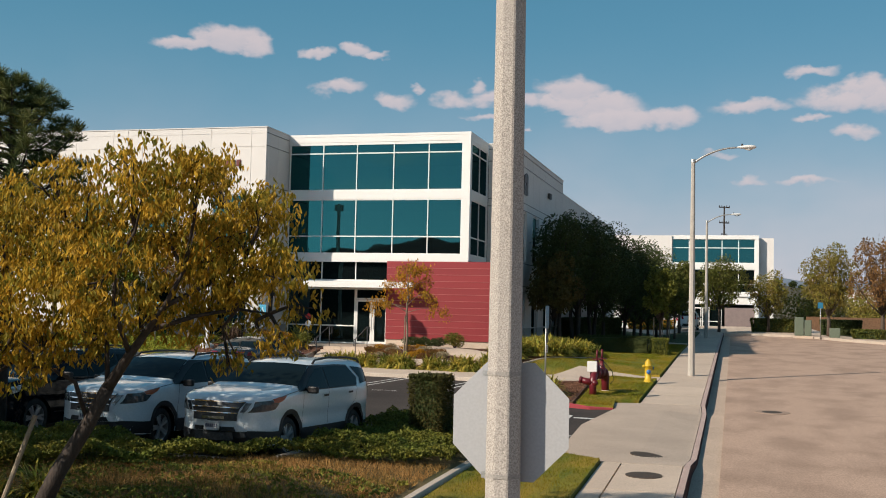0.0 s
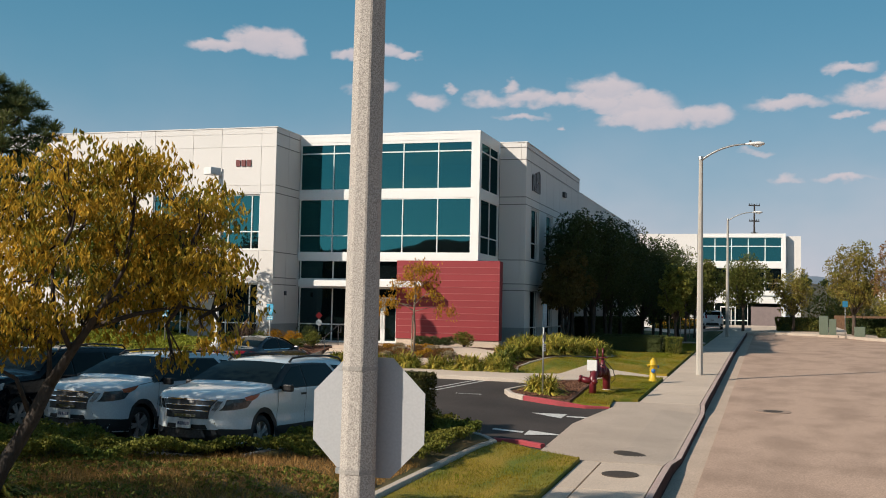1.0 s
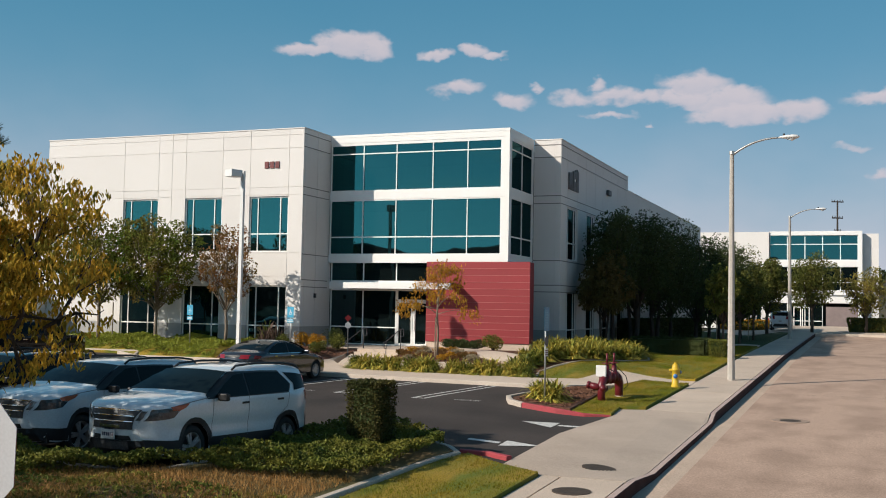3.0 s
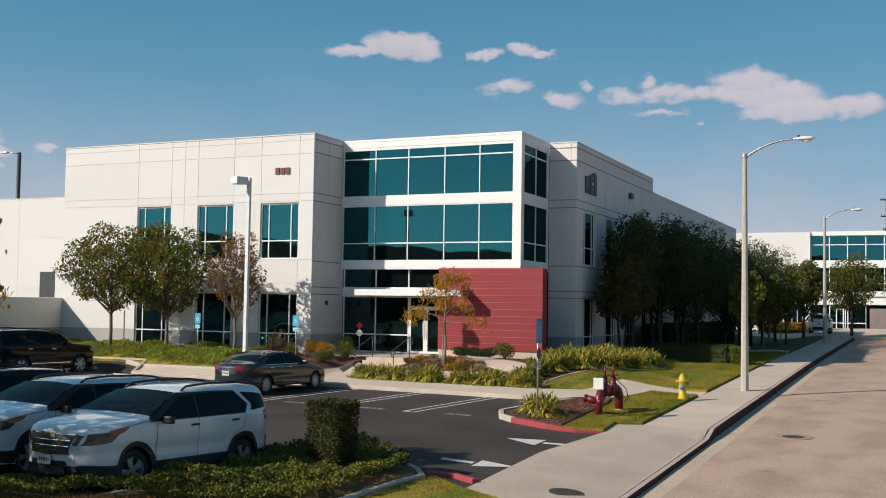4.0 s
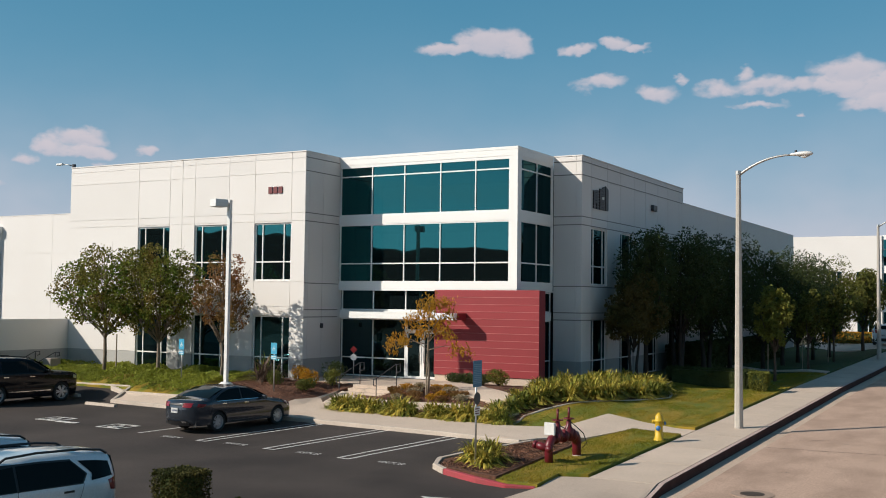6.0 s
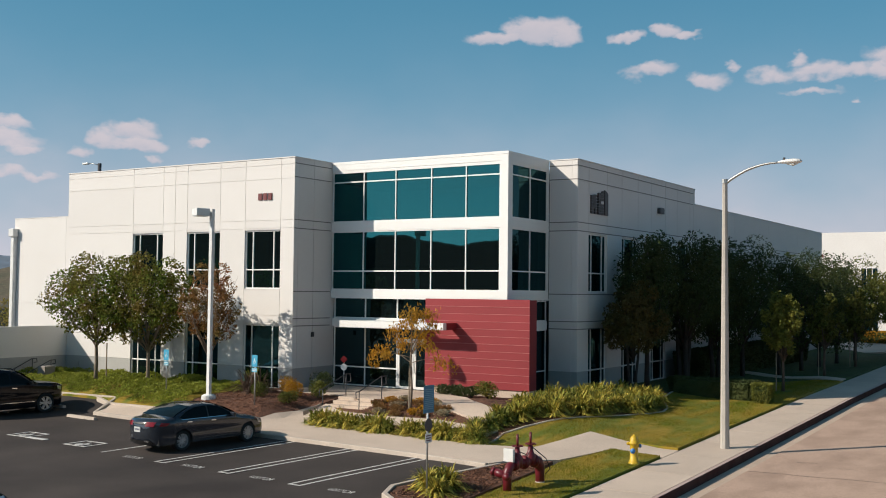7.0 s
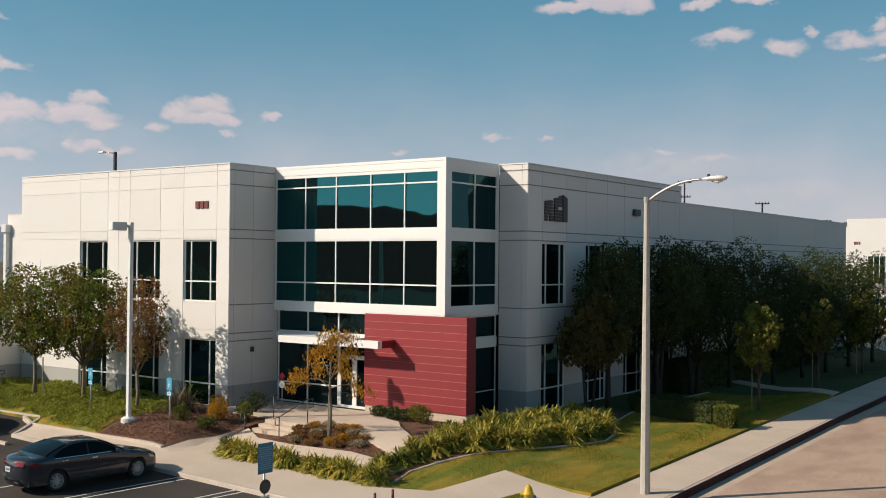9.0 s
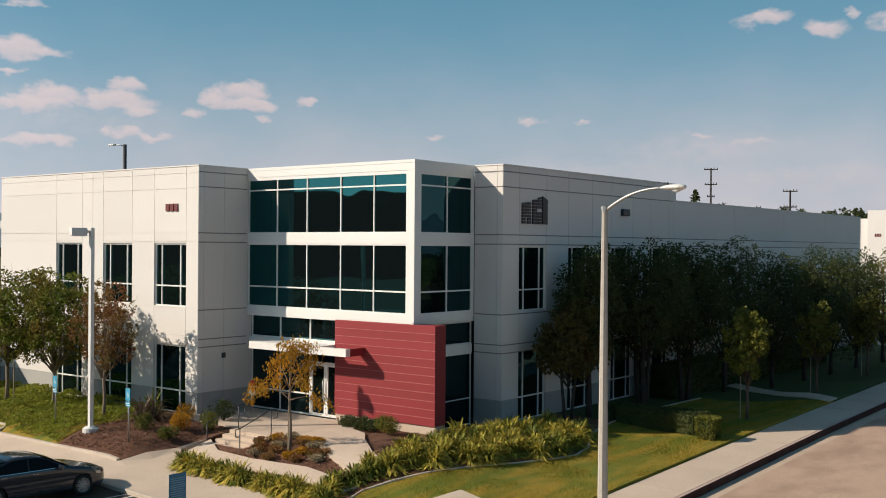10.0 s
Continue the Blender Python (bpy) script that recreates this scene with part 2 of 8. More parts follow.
ROAD = material("worn pale concrete road", (0.470, 0.323, 0.238), 0.9, (0.27, 0.178, 0.126), 0.9, 34, 0.6, 0.1, depth=0.006, stretch=(0.8, 0.45, 1), contrast=(0.43, 0.66))
GUTTER = material("gutter concrete", (0.55, 0.42, 0.32), 0.85, (0.41, 0.31, 0.235), 0.7, 30, 0.7, 0.15, depth=0.005)
ASPHALT = material("dark asphalt", (0.044, 0.037, 0.034), 0.85, (0.092, 0.076, 0.067), 0.30, 70, 0.7, 0.35, depth=0.008, spec=0.15)
PAINT = material("white road paint", (0.72, 0.70, 0.66), 0.7, (0.45, 0.43, 0.40), 6, 60, 0.7, 0.1)
BLUEPAINT = material("blue road paint", (0.06, 0.16, 0.26), 0.7)
LAWN = material("mown lawn", (0.128, 0.152, 0.009), 0.95, (0.34, 0.215, 0.018), 0.8, 40, 0.85, 0.6, depth=0.03, stretch=(1.9, 0.45, 1), contrast=(0.38, 0.60))
# darker green lawn, with the building's shade put into its colour
SHADE_LAWN = material("lawn darkened for shade", (0.048, 0.078, 0.010), 0.95, (0.035, 0.050, 0.010), 0.5, 40, 0.8, 0.6, depth=0.03)
DRYLAWN = material("dry lawn", (0.20, 0.13, 0.05), 0.95, (0.10, 0.09, 0.025), 0.7, 40, 0.9, 0.6, depth=0.03)
MULCH = material("bark mulch", (0.19, 0.082, 0.045), 0.95, (0.09, 0.042, 0.025), 9, 50, 0.9, 0.9, depth=0.04)
SOIL = material("scrubby soil", (0.036, 0.036, 0.022), 0.95, (0.022, 0.024, 0.015), 0.05, 8, 0.8, 0.5, depth=0.05, spec=0.08)
STEEL = material("galvanised steel", (0.42, 0.42, 0.41), 0.45, (0.34, 0.34, 0.33), 4, 60, 0.5, 0.05, metal=0.7)
DARKSTEEL = material("dark painted steel", (0.05, 0.05, 0.055), 0.5)
AGGREGATE = material("exposed aggregate concrete", (0.53, 0.48, 0.43), 0.9, (0.24, 0.21, 0.19), 115, 210, 0.85, 0.12, depth=0.002, contrast=(0.40, 0.62))
STRAP = material("dull zinc band", (0.36, 0.33, 0.30), 0.8, (0.28, 0.26, 0.235), 20, 90, 0.7, 0.2)
LAMPPOLE = material("weathered concrete pole", (0.46, 0.42, 0.37), 0.85, (0.36, 0.33, 0.29), 6, 60, 0.6, 0.2)
WHITEPOLE = material("white enamelled pole", (0.78, 0.77, 0.74), 0.4)
LENS = material("lamp lens", (0.75, 0.76, 0.74), 0.2)


# ---------------------------------------------------------------- building blocks
def linked(name, bm, mats, smooth=False):
    me = bpy.data.meshes.new(name)
    if smooth:
        for fc in bm.faces:
            fc.smooth = True
    bm.to_mesh(me)
    bm.free()
    for mt in mats if isinstance(mats, (list, tuple)) else (mats,):
        me.materials.append(mt)
    return new(name, me)


def part(name, bm, mats, parent=None, label="", smooth=False):
    ob = linked(name, bm, mats, smooth)
    ob.parent = parent
    return tagged(ob, label)


def thing(name, label, category, group="", at=None, kind=""):
    ob = new(name)
    if at is not None:
        ob.matrix_world = at
    return tagged(ob, label, category, group, kind)


def mesh():
    return bmesh.new()


def box(bm, x0, x1, y0, y1, z0, z1, m=None, mat=0):
    v = [bm.verts.new((x, y, z)) for x in (x0, x1) for y in (y0, y1) for z in (z0, z1)]
    for q in ((0, 1, 3, 2), (4, 6, 7, 5), (0, 4, 5, 1), (2, 3, 7, 6), (0, 2, 6, 4), (1, 5, 7, 3)):
        bm.faces.new([v[i] for i in q]).material_index = mat
    if m is not None:
        bmesh.ops.transform(bm, matrix=m, verts=v)
    return v


def rbox(bm, x0, x1, y0, y1, z0, z1, r=0.02, m=None, segs=2):
    """A box with rounded edges."""
    v = box(bm, x0, x1, y0, y1, z0, z1)
    es = list({e for a in v for e in a.link_edges})
    out = bmesh.ops.bevel(bm, geom=es, offset=r, segments=segs, affect="EDGES", profile=0.5)
    if m is not None:
        vs = list({a for fc in out["faces"] for a in fc.verts} | {a for a in v if a.is_valid})
        bmesh.ops.transform(bm, matrix=m, verts=vs)


def tube(bm, pts, radii, n=10, cap=True, mat=0, turn=0.0):
    """A round bar through the points, with a radius at each."""
    rings = []
    pts = [Vector(p) for p in pts]
    if isinstance(radii, (int, float)):
        radii = [radii] * len(pts)
    ref = None
    for i, p in enumerate(pts):
        d = (pts[min(i + 1, len(pts) - 1)] - pts[max(i - 1, 0)]).normalized()
        if ref is None:
            ref = Vector((1, 0, 0)) if abs(d.x) < 0.8 else Vector((0, 1, 0))
        a = (ref - d * ref.dot(d)).normalized()
        ref = a
        b = d.cross(a)
        rings.append([bm.verts.new(p + radii[i] * (a * math.cos(t) + b * math.sin(t)))
                      for t in (turn + 2 * math.pi * k / n for k in range(n))])
    for r0, r1 in zip(rings, rings[1:]):
        for k in range(n):
            bm.faces.new((r0[k], r0[(k + 1) % n], r1[(k + 1) % n], r1[k])).material_index = mat
    if cap:
        bm.faces.new(rings[0][::-1]).material_index = mat
        bm.faces.new(rings[-1]).material_index = mat
    return rings


def ss(a, b, x):
    t = min(1.0, max(0.0, (x - a) / (b - a)))
    return t * t * (3 - 2 * t)


def street_z(y):
    return -0.1 + 0.0267 * (min(y, 62) - 24.3) + 0.017 * max(0, min(y, 130) - 62)


def gz(x, y):
    """The height of the graded ground: the street climbs to the north, the car park lies nearly level, the building's pad is higher."""
    st = street_z(y)
    yy = min(max(y, -30), 60)
    lot = 0.347 + (0.009 * (yy - 33) if yy > 33 else 0.029 * (max(yy, 21.9) - 33) + 0.031 * max(0.0, 21.9 - max(yy, 15)))
    base = lot + (st - lot) * ss(-7.8, -3.8, x)
    pad = max(1.08, st - 0.25)
    up = max(ss(41.5, 46.5, y), ss(39.9, 42.6, y) * (1 - ss(-19.5, -17.5, x))) * (1 - ss(-9.5, -3.2, x))
    return base + (pad - base) * up


def sheet(name, poly, dz, mats, skirt=0.3, cell=1.5, kind="structure", label="", category="", parent=None, rough=0.0):
    """A slab over the graded ground: the outline in plan, its height over the grade and a skirt round it."""
    bm = mesh()
    bm.faces.new([bm.verts.new((x, y, 0)) for x, y in poly])
    xs, ys = [p[0] for p in poly], [p[1] for p in poly]
    for axis, lo, hi in ((0, min(xs), max(xs)), (1, min(ys), max(ys))):
        k = math.floor(lo / cell) + 1
        while k * cell < hi:
            co, no = ((k * cell, 0, 0), (1, 0, 0)) if axis == 0 else ((0, k * cell, 0), (0, 1, 0))
            bmesh.ops.bisect_plane(bm, geom=bm.verts[:] + bm.edges[:] + bm.faces[:], plane_co=co, plane_no=no)
            k += 1
    bmesh.ops.triangulate(bm, faces=bm.faces[:])
    if bm.faces and bm.faces[:][0].normal.z < 0:
        bmesh.ops.reverse_faces(bm, faces=bm.faces[:])
    for v in bm.verts:
        edge = any(len(e.link_faces) == 1 for e in v.link_edges)
        v.co.z = gz(v.co.x, v.co.y) + dz + (0 if edge else rough * noise.noise(v.co * 0.9))
    if skirt:
        rim = [e for e in bm.edges if len(e.link_faces) == 1]
        ext = bmesh.ops.extrude_edge_only(bm, edges=rim)
        for v in ext["geom"]:
            if isinstance(v, bmesh.types.BMVert):
                v.co.z -= skirt
        bmesh.ops.recalc_face_normals(bm, faces=bm.faces[:])
    ob = linked(name, bm, mats)
    if parent:
        ob.parent = parent
        return tagged(ob, label)
    return tagged(ob, label, category, "", kind)


# ---------------------------------------------------------------- ground, road and paving
def far_ground():
    bm = mesh()
    xs = [-3500, -900, -300, -120, -70] + list(range(-60, 61, 4)) + [70, 120, 300, 900, 3500]
    ys = [-3500, -900, -300, -100] + list(range(-60, 141, 4)) + [160, 220, 400, 900, 3500]
    rows = []
    for y in ys:
        rows.append([bm.verts.new((x, y, gz(min(max(x, -80), 80), min(max(y, -60), 140)) - 0.45)) for x in xs])
    for a, b in zip(rows, rows[1:]):
        for i in range(len(xs) - 1):
            bm.faces.new((a[i], a[i + 1], b[i + 1], b[i]))
    tagged(linked("ground", bm, SOIL), "dark scrubby earth reaching to the horizon", "ground", "", "structure")


far_ground()
ROAD_POLY = [(-0.25, -60), (30, -60), (36, 78), (20, 83), (11.5, 86.5), (8.5, 91), (6.2, 97), (1.5, 99), (-0.25, 97)]
sheet("road", ROAD_POLY, -0.205, ROAD, 0.2, 3.0, label="worn pale tan concrete street climbing gently", category="road")
sheet("gutter", [(-0.82, -60), (-0.25, -60), (-0.25, 97), (-0.82, 97)], -0.235, GUTTER, 0.2, 2.0, label="pale concrete gutter strip along the kerb", category="gutter")


def crack(x0, y0, x1, y1, width, seed, name="road_crack"):
    rng = random.Random(seed)
    bm = mesh()
    n = 26
    prev = None
    for i in range(n + 1):
        f = i / n
        x, y = x0 + (x1 - x0) * f, y0 + (y1 - y0) * f + rng.uniform(-0.05, 0.05)
        z = gz(x, y) - 0.198
        w = width * rng.uniform(0.5, 1.2)
        pair = [bm.verts.new((x, y - w, z)), bm.verts.new((x, y + w, z))]
        if prev:
            bm.faces.new((prev[0], pair[0], pair[1], prev[1]))
        prev = pair
    tagged(linked(name, bm, TAR), "dark tar-filled joint across the road", "road joint", "", "structure")


TAR = material("tar joint", (0.12, 0.10, 0.085), 0.8)
crack(-0.2, 43.2, 14, 43.9, 0.02, 3)
crack(-0.2, 71.0, 12, 71.6, 0.02, 4)
rng = random.Random(15)
for k in range(14):
    cx, cy = rng.uniform(0.6, 6.0), rng.uniform(27, 48)
    crack(cx, cy, cx + rng.uniform(0.25, 0.8), cy + rng.uniform(-0.15, 0.15), rng.uniform(0.008, 0.02), 30 + k)


def kerb_run(name, pts, w=0.15, top=0.0, face=0.3, mats=None, label="cast concrete kerb beside the road", step=1.5, fn=None, painted=None):
    """A kerb along a line in plan, its top over the grade by top, with a rounded arris."""
    bm = mesh()
    line = [Vector(pts[0])]
    for a, b in zip(pts, pts[1:]):
        a, b = Vector(a), Vector(b)
        n = max(1, int((b - a).length / step))
        line += [a.lerp(b, (i + 1) / n) for i in range(n)]
    prev = None
    for i, p in enumerate(line):
        d = (line[min(i + 1, len(line) - 1)] - line[max(i - 1, 0)]).normalized()
        s = Vector((-d.y, d.x))
        z = gz(p.x, p.y) + (fn(p) if fn else top)
        ring = []
        for o, h in ((-w / 2, -face), (-w / 2, -0.02), (-w / 2 + 0.02, 0), (w / 2 - 0.006, 0), (w / 2, -0.006), (w / 2, -face)):
            q = p + s * o
            ring.append(bm.verts.new((q.x, q.y, z + h)))
        if prev:
            for k in range(5):
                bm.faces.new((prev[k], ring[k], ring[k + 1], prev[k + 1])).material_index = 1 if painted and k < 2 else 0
        else:
            bm.faces.new(ring)
        prev = ring
    bm.faces.new(prev[::-1])
    bmesh.ops.recalc_face_normals(bm, faces=bm.faces[:])
    return tagged(linked(name, bm, [mats or KERB] + ([painted] if painted else [])), label, "kerb", "", "structure")


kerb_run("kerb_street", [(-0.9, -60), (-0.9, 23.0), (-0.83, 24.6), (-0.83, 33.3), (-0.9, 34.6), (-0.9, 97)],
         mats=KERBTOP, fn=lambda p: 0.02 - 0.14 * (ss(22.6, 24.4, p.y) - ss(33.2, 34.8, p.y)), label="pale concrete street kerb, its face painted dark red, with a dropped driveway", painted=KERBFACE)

pavement = tagged(sheet("pavement", [(-2.68, -60), (-0.97, -60), (-0.97, 22.7), (-2.68, 22.7)], -0.03, KERB, 0.2, 2.0), "bed of the concrete pavement slabs", "pavement", "", "structure")
sheet("pavement_north", [(-2.85, 34.4), (-0.97, 34.4), (-0.97, 97), (-2.85, 97)], -0.03, KERB, 0.2, 2.0, label="bed of the pavement beyond the driveway", category="pavement")


def slab(x0, x1, y0, y1, dz, mats, parent, name="slab", th=0.08):
    bm = mesh()
    g = 0.018
    pts = [(x0 + g, y0 + g), (x1 - g, y0 + g), (x1 - g, y1 - g), (x0 + g, y1 - g)]
    top = [bm.verts.new((x, y, gz(x, y) + dz)) for x, y in pts]
    low = [bm.verts.new((v.co.x, v.co.y, v.co.z - th)) for v in top]
    bm.faces.new(top)
    for i in range(4):
        bm.faces.new((low[i], low[(i + 1) % 4], top[(i + 1) % 4], top[i]))
    return part(name, bm, mats, parent)


y = 13.7
while y < 22.6:
    slab(-2.68, -2.25, y, y + 3.0, 0.02, CONCRETE, pavement)
    slab(-2.25, -0.975, y, y + 3.0, 0.02, CONCRETE, pavement)
    y += 3.0
slab(-2.68, -0.975, -60, 13.7, 0.02, CONCRETE, pavement)
y = 34.4
while y < 96:
    slab(-2.85, -0.975, y, y + 3.05, 0.02, CONCRETE, bpy.data.objects["pavement_north"])
    y += 3.05

APRON = [(-3.75, 23.45), (-2.69, 22.72), (-0.98, 22.72), (-0.91, 24.6), (-0.91, 33.3), (-0.98, 34.38), (-2.86, 34.38), (-3.7, 34.1), (-3.45, 32.6), (-3.9, 28.5)]
sheet("driveway_apron", APRON, 0.02, APRONMAT, 0.25, 1.0, label="broad pale concrete driveway apron sloping to the gutter", category="driveway")
for v in bpy.data.objects["driveway_apron"].data.vertices:
    v.co.z -= 0.13 * ss(-2.6, -0.9, v.co.x) * (ss(22.7, 24.6, v.co.y) - ss(33.2, 34.4, v.co.y))
sheet("parking_lot", [(-75, -30), (-10, -30), (-10, 40.2), (-75, 45)], 0.0, ASPHALT, 0.3, 5.0, label="dark asphalt car park with white bay lines", category="car park")
sheet("parking_lot_entry", [(-10, -30), (-3.6, -30), (-3.6, 24.2), (-3.4, 32.5), (-3.4, 39.5), (-10, 40.2)], 0.0, ASPHALT, 0.3, 0.7, label="dark asphalt drive into the car park", category="car park")


# ---------------------------------------------------------------- office building
office = thing("office_building", "cream concrete office with teal glass corner and red entrance wall", "building", at=pose(0, 0, 0))
XW, XE, YF, YG, YR, XR, XG = -37.75, -22.05, 47.2, 49.9, 53.8, -11.0, -12.45
TOP, LOW = 11.72, 10.85
ZS = [0.6, 2.1, 4.14, 4.48, 5.66, 8.50, 8.87, 10.78, 11.43, TOP]


def panel(u0, u1, z0, z1, at, axis, depth, mats, g=0.011, gd=0.018):
    """A wall panel whose chamfered edges leave a recessed joint to its neighbours. axis "y": faces -y at y=at; "x": faces +x at x=at."""
    bm = mesh()
    fr = [(u0 + g, z0 + g), (u1 - g, z0 + g), (u1 - g, z1 - g), (u0 + g, z1 - g)]
    bk = [(u0, z0), (u1, z0), (u1, z1), (u0, z1)]

    def P(u, z, d):
        return (u, at + d, z) if axis == "y" else (at - d, u, z)
    rings = [[bm.verts.new(P(u, z, 0)) for u, z in fr], [bm.verts.new(P(u, z, gd)) for u, z in fr],
             [bm.verts.new(P(u, z, gd)) for u, z in bk], [bm.verts.new(P(u, z, depth)) for u, z in bk]]
    bm.faces.new(rings[0])
    for a, b in zip(rings, rings[1:]):
        for i in range(4):
            bm.faces.new((a[i], b[i], b[(i + 1) % 4], a[(i + 1) % 4]))
    bm.faces.new(rings[3][::-1])
    bmesh.ops.recalc_face_normals(bm, faces=bm.faces[:])
    return part("wall_panel", bm, mats, office)


def wall_grid(us, zs, holes, at, axis, depth=0.28):
    for a, b in zip(us, us[1:]):
        for c, d in zip(zs, zs[1:]):
            if any(h[0] - 0.01 <= a and b <= h[1] + 0.01 and h[2] - 0.01 <= c and d <= h[3] + 0.01 for h in holes):
                continue
            panel(a, b, c, d, at, axis, depth, STUCCO_GREY if d <= 2.11 else STUCCO)


def window(u0, u1, z0, z1, at, axis, mull, trans, fw=0.06, deep=0.12, gl=None, name="window", label="", parent=None, plain=()):
    """A glazed opening: the window with a frame and one pane for each light."""
    def P(bm, a, b, c, d, e, f):
        if axis == "y":
            box(bm, a, b, at + e, at + f, c, d)
        else:
            box(bm, at - f, at - e, a, b, c, d)
    us = [u0] + list(mull) + [u1]
    zs = [z0] + list(trans) + [z1]
    bm = mesh()
    e0, e1 = deep - 0.05, deep + 0.05
    ring = []
    for u, z, k in ((u0, z0, 1), (u1, z0, 1), (u1, z1, 1), (u0, z1, 1)):
        su, sz = (1 if u == u0 else -1), (1 if z == z0 else -1)
        for w in (0.0, fw):
            for e in (e0, e1):
                ring.append(bm.verts.new((u + su * w, at + e, z + sz * w) if axis == "y" else (at - e, u + su * w, z + sz * w)))
    for i in range(4):
        a, b = ring[4 * i:4 * i + 4], ring[4 * ((i + 1) % 4):4 * ((i + 1) % 4) + 4]
        for p, q in ((0, 1), (1, 3), (3, 2), (2, 0)):
            bm.faces.new((a[p], a[q], b[q], b[p]))
    bmesh.ops.recalc_face_normals(bm, faces=bm.faces[:])
    frame_ob = part(name, bm, WHITE, parent or office, label)
    for u in us[1:-1]:
        bm = mesh()
        P(bm, u - fw * 0.43, u + fw * 0.43, z0 + fw, z1 - fw, deep - 0.05, deep + 0.05)
        part("mullion", bm, WHITE, frame_ob)
    for z in zs[1:-1]:
        bm = mesh()
        P(bm, u0 + fw, u1 - fw, z - fw / 2, z + fw / 2, deep - 0.047, deep + 0.047)
        part("transom", bm, WHITE, frame_ob)
    for a, b in zip(us, us[1:]):
        for c, d in zip(zs, zs[1:]):
            if (round(a, 2), round(c, 2)) in plain:
                continue
            pane = mesh()
            e = 0.02
            q = [(a + e, c + e), (b - e, c + e), (b - e, d - e), (a + e, d - e)]
            vs = [pane.verts.new((u, at + deep, z) if axis == "y" else (at - deep, u, z)) for u, z in q]
            pane.faces.new(vs)
            p = part("pane", pane, gl or GLASS, frame_ob)
    return frame_ob


# west wing, front
UX = [XW, -32.70, -30.53, -29.70, -28.86, -26.66, -25.05, -22.86, XE]
cols = [(-32.70, -30.53), (-28.86, -26.66), (-25.05, -22.86)]


def wall_with_windows(us, cols, at, axis, top):
    """Panels above, below and beside the window columns."""
    zs = [z for z in ZS if z < top - 0.2] + [top]
    for a, b in zip(us, us[1:]):
        holed = any(abs(a - c[0]) < 0.02 for c in cols)
        for c, d in zip(zs, zs[1:]):
            pieces = [(c, d)]
            if holed:
                pieces = []
                for lo, hi in ((0.6, 1.12), (4.05, 5.70), (8.42, top)):
                    e, f = max(c, lo), min(d, hi)
                    if f - e > 0.03:
                        pieces.append((e, f))
            for e, f in pieces:
                panel(a, b, e, f, at, axis, 0.28, STUCCO_GREY if f <= 2.11 else STUCCO)


wall_with_windows(UX, cols, YF, "y", TOP)
for a, b in cols:
    m = [a + 0.46, b - 0.46]
    window(a, b, 5.70, 8.42, YF, "y", m, [6.59])
    window(a, b, 1.12, 4.05, YF, "y", m, [2.10], gl=GLASS_SIDE)
# return wall of the wing, right front pier, east side
wall_grid([YF + 0.285, 48.6, YG + 0.3], ZS, [], XE, "x")
wall_grid([XG + 0.02, XR - 0.285], ZS, [], YR, "y")
side_cols = [(55.0, 57.1), (58.92, 61.02), (62.84, 64.94), (66.76, 68.86)]
wall_with_windows([YR, 55.0, 57.1, 58.92, 61.02, 62.84, 64.94, 66.76, 68.86, 69.45], side_cols, XR, "x", TOP)
for a, b in side_cols:
    m = [a + 0.45, b - 0.45]
    window(a, b, 5.70, 8.42, XR, "x", m, [6.59], gl=GLASS_SIDE)
    window(a, b, 1.12, 4.05, XR, "x", m, [2.10], gl=GLASS_SIDE)
wall_grid([69.45 + 7.95 * i for i in range(5)] , [0.6, 2.1, 8.50, 8.87, LOW], [], XR, "x")
# the warehouse behind, west of the wing
wall_grid([-61.5, -55.5, -49.5, -43.5, XW], [0.6, 2.1, 4.5, 8.0, LOW], [], 61.0, "y")
# plain far and rear walls, roofs
bm = mesh()
for b in ((XW, XW + 0.28, YF + 0.285, 70, 0.6, TOP), (-61.5, -61.2, 61.3, 101.5, 0.6, LOW), (-61.2, XR, 101.25, 101.5, 0.6, LOW)):
    box(bm, *b)
part("rear_wall", bm, STUCCO, office)
bm = mesh()
box(bm, XW + 0.3, XE - 0.29, YF + 0.3, 69.4, 11.0, 11.15)
box(bm, XE - 0.28, XG - 0.5, YG + 0.4, 69.4, 11.0, 11.15)
box(bm, XG - 0.49, XR - 0.29, YR + 0.3, 69.4, 11.0, 11.15)
part("roof", bm, STUCCO_GREY, office)
bm = mesh()
box(bm, -61.2, XR - 0.29, 69.46, 101.2, 10.2, 10.35)
box(bm, -61.2, XW - 0.05, 61.3, 69.44, 10.2, 10.35)
part("roof", bm, STUCCO_GREY, office)
bm = mesh()
box(bm, XW, XR - 0.3, 69.452, 69.7, LOW - 0.6, TOP - 0.01)
box(bm, XR - 0.299, XR - 0.004, 69.452, 69.7, LOW + 0.055, TOP - 0.012)
part("parapet", bm, STUCCO, office)
# coping on the parapets
for x0, x1, y0, y1, z in ((XW - 0.02, XE + 0.03, YF - 0.025, YF + 0.3, TOP), (XE - 0.28, XE + 0.028, YF + 0.31, YG, TOP), (XG + 0.02, XR + 0.026, YR - 0.025, YR + 0.3, TOP),
                          (XR - 0.28, XR + 0.025, YR + 0.31, 69.72, TOP), (XR - 0.28, XR + 0.025, 69.73, 101.4, LOW), (-61.5, XW, 60.98, 61.3, LOW)):
    bm = mesh()
    box(bm, x0, x1, y0, y1, z, z + 0.05)
    part("coping", bm, STUCCO, office)
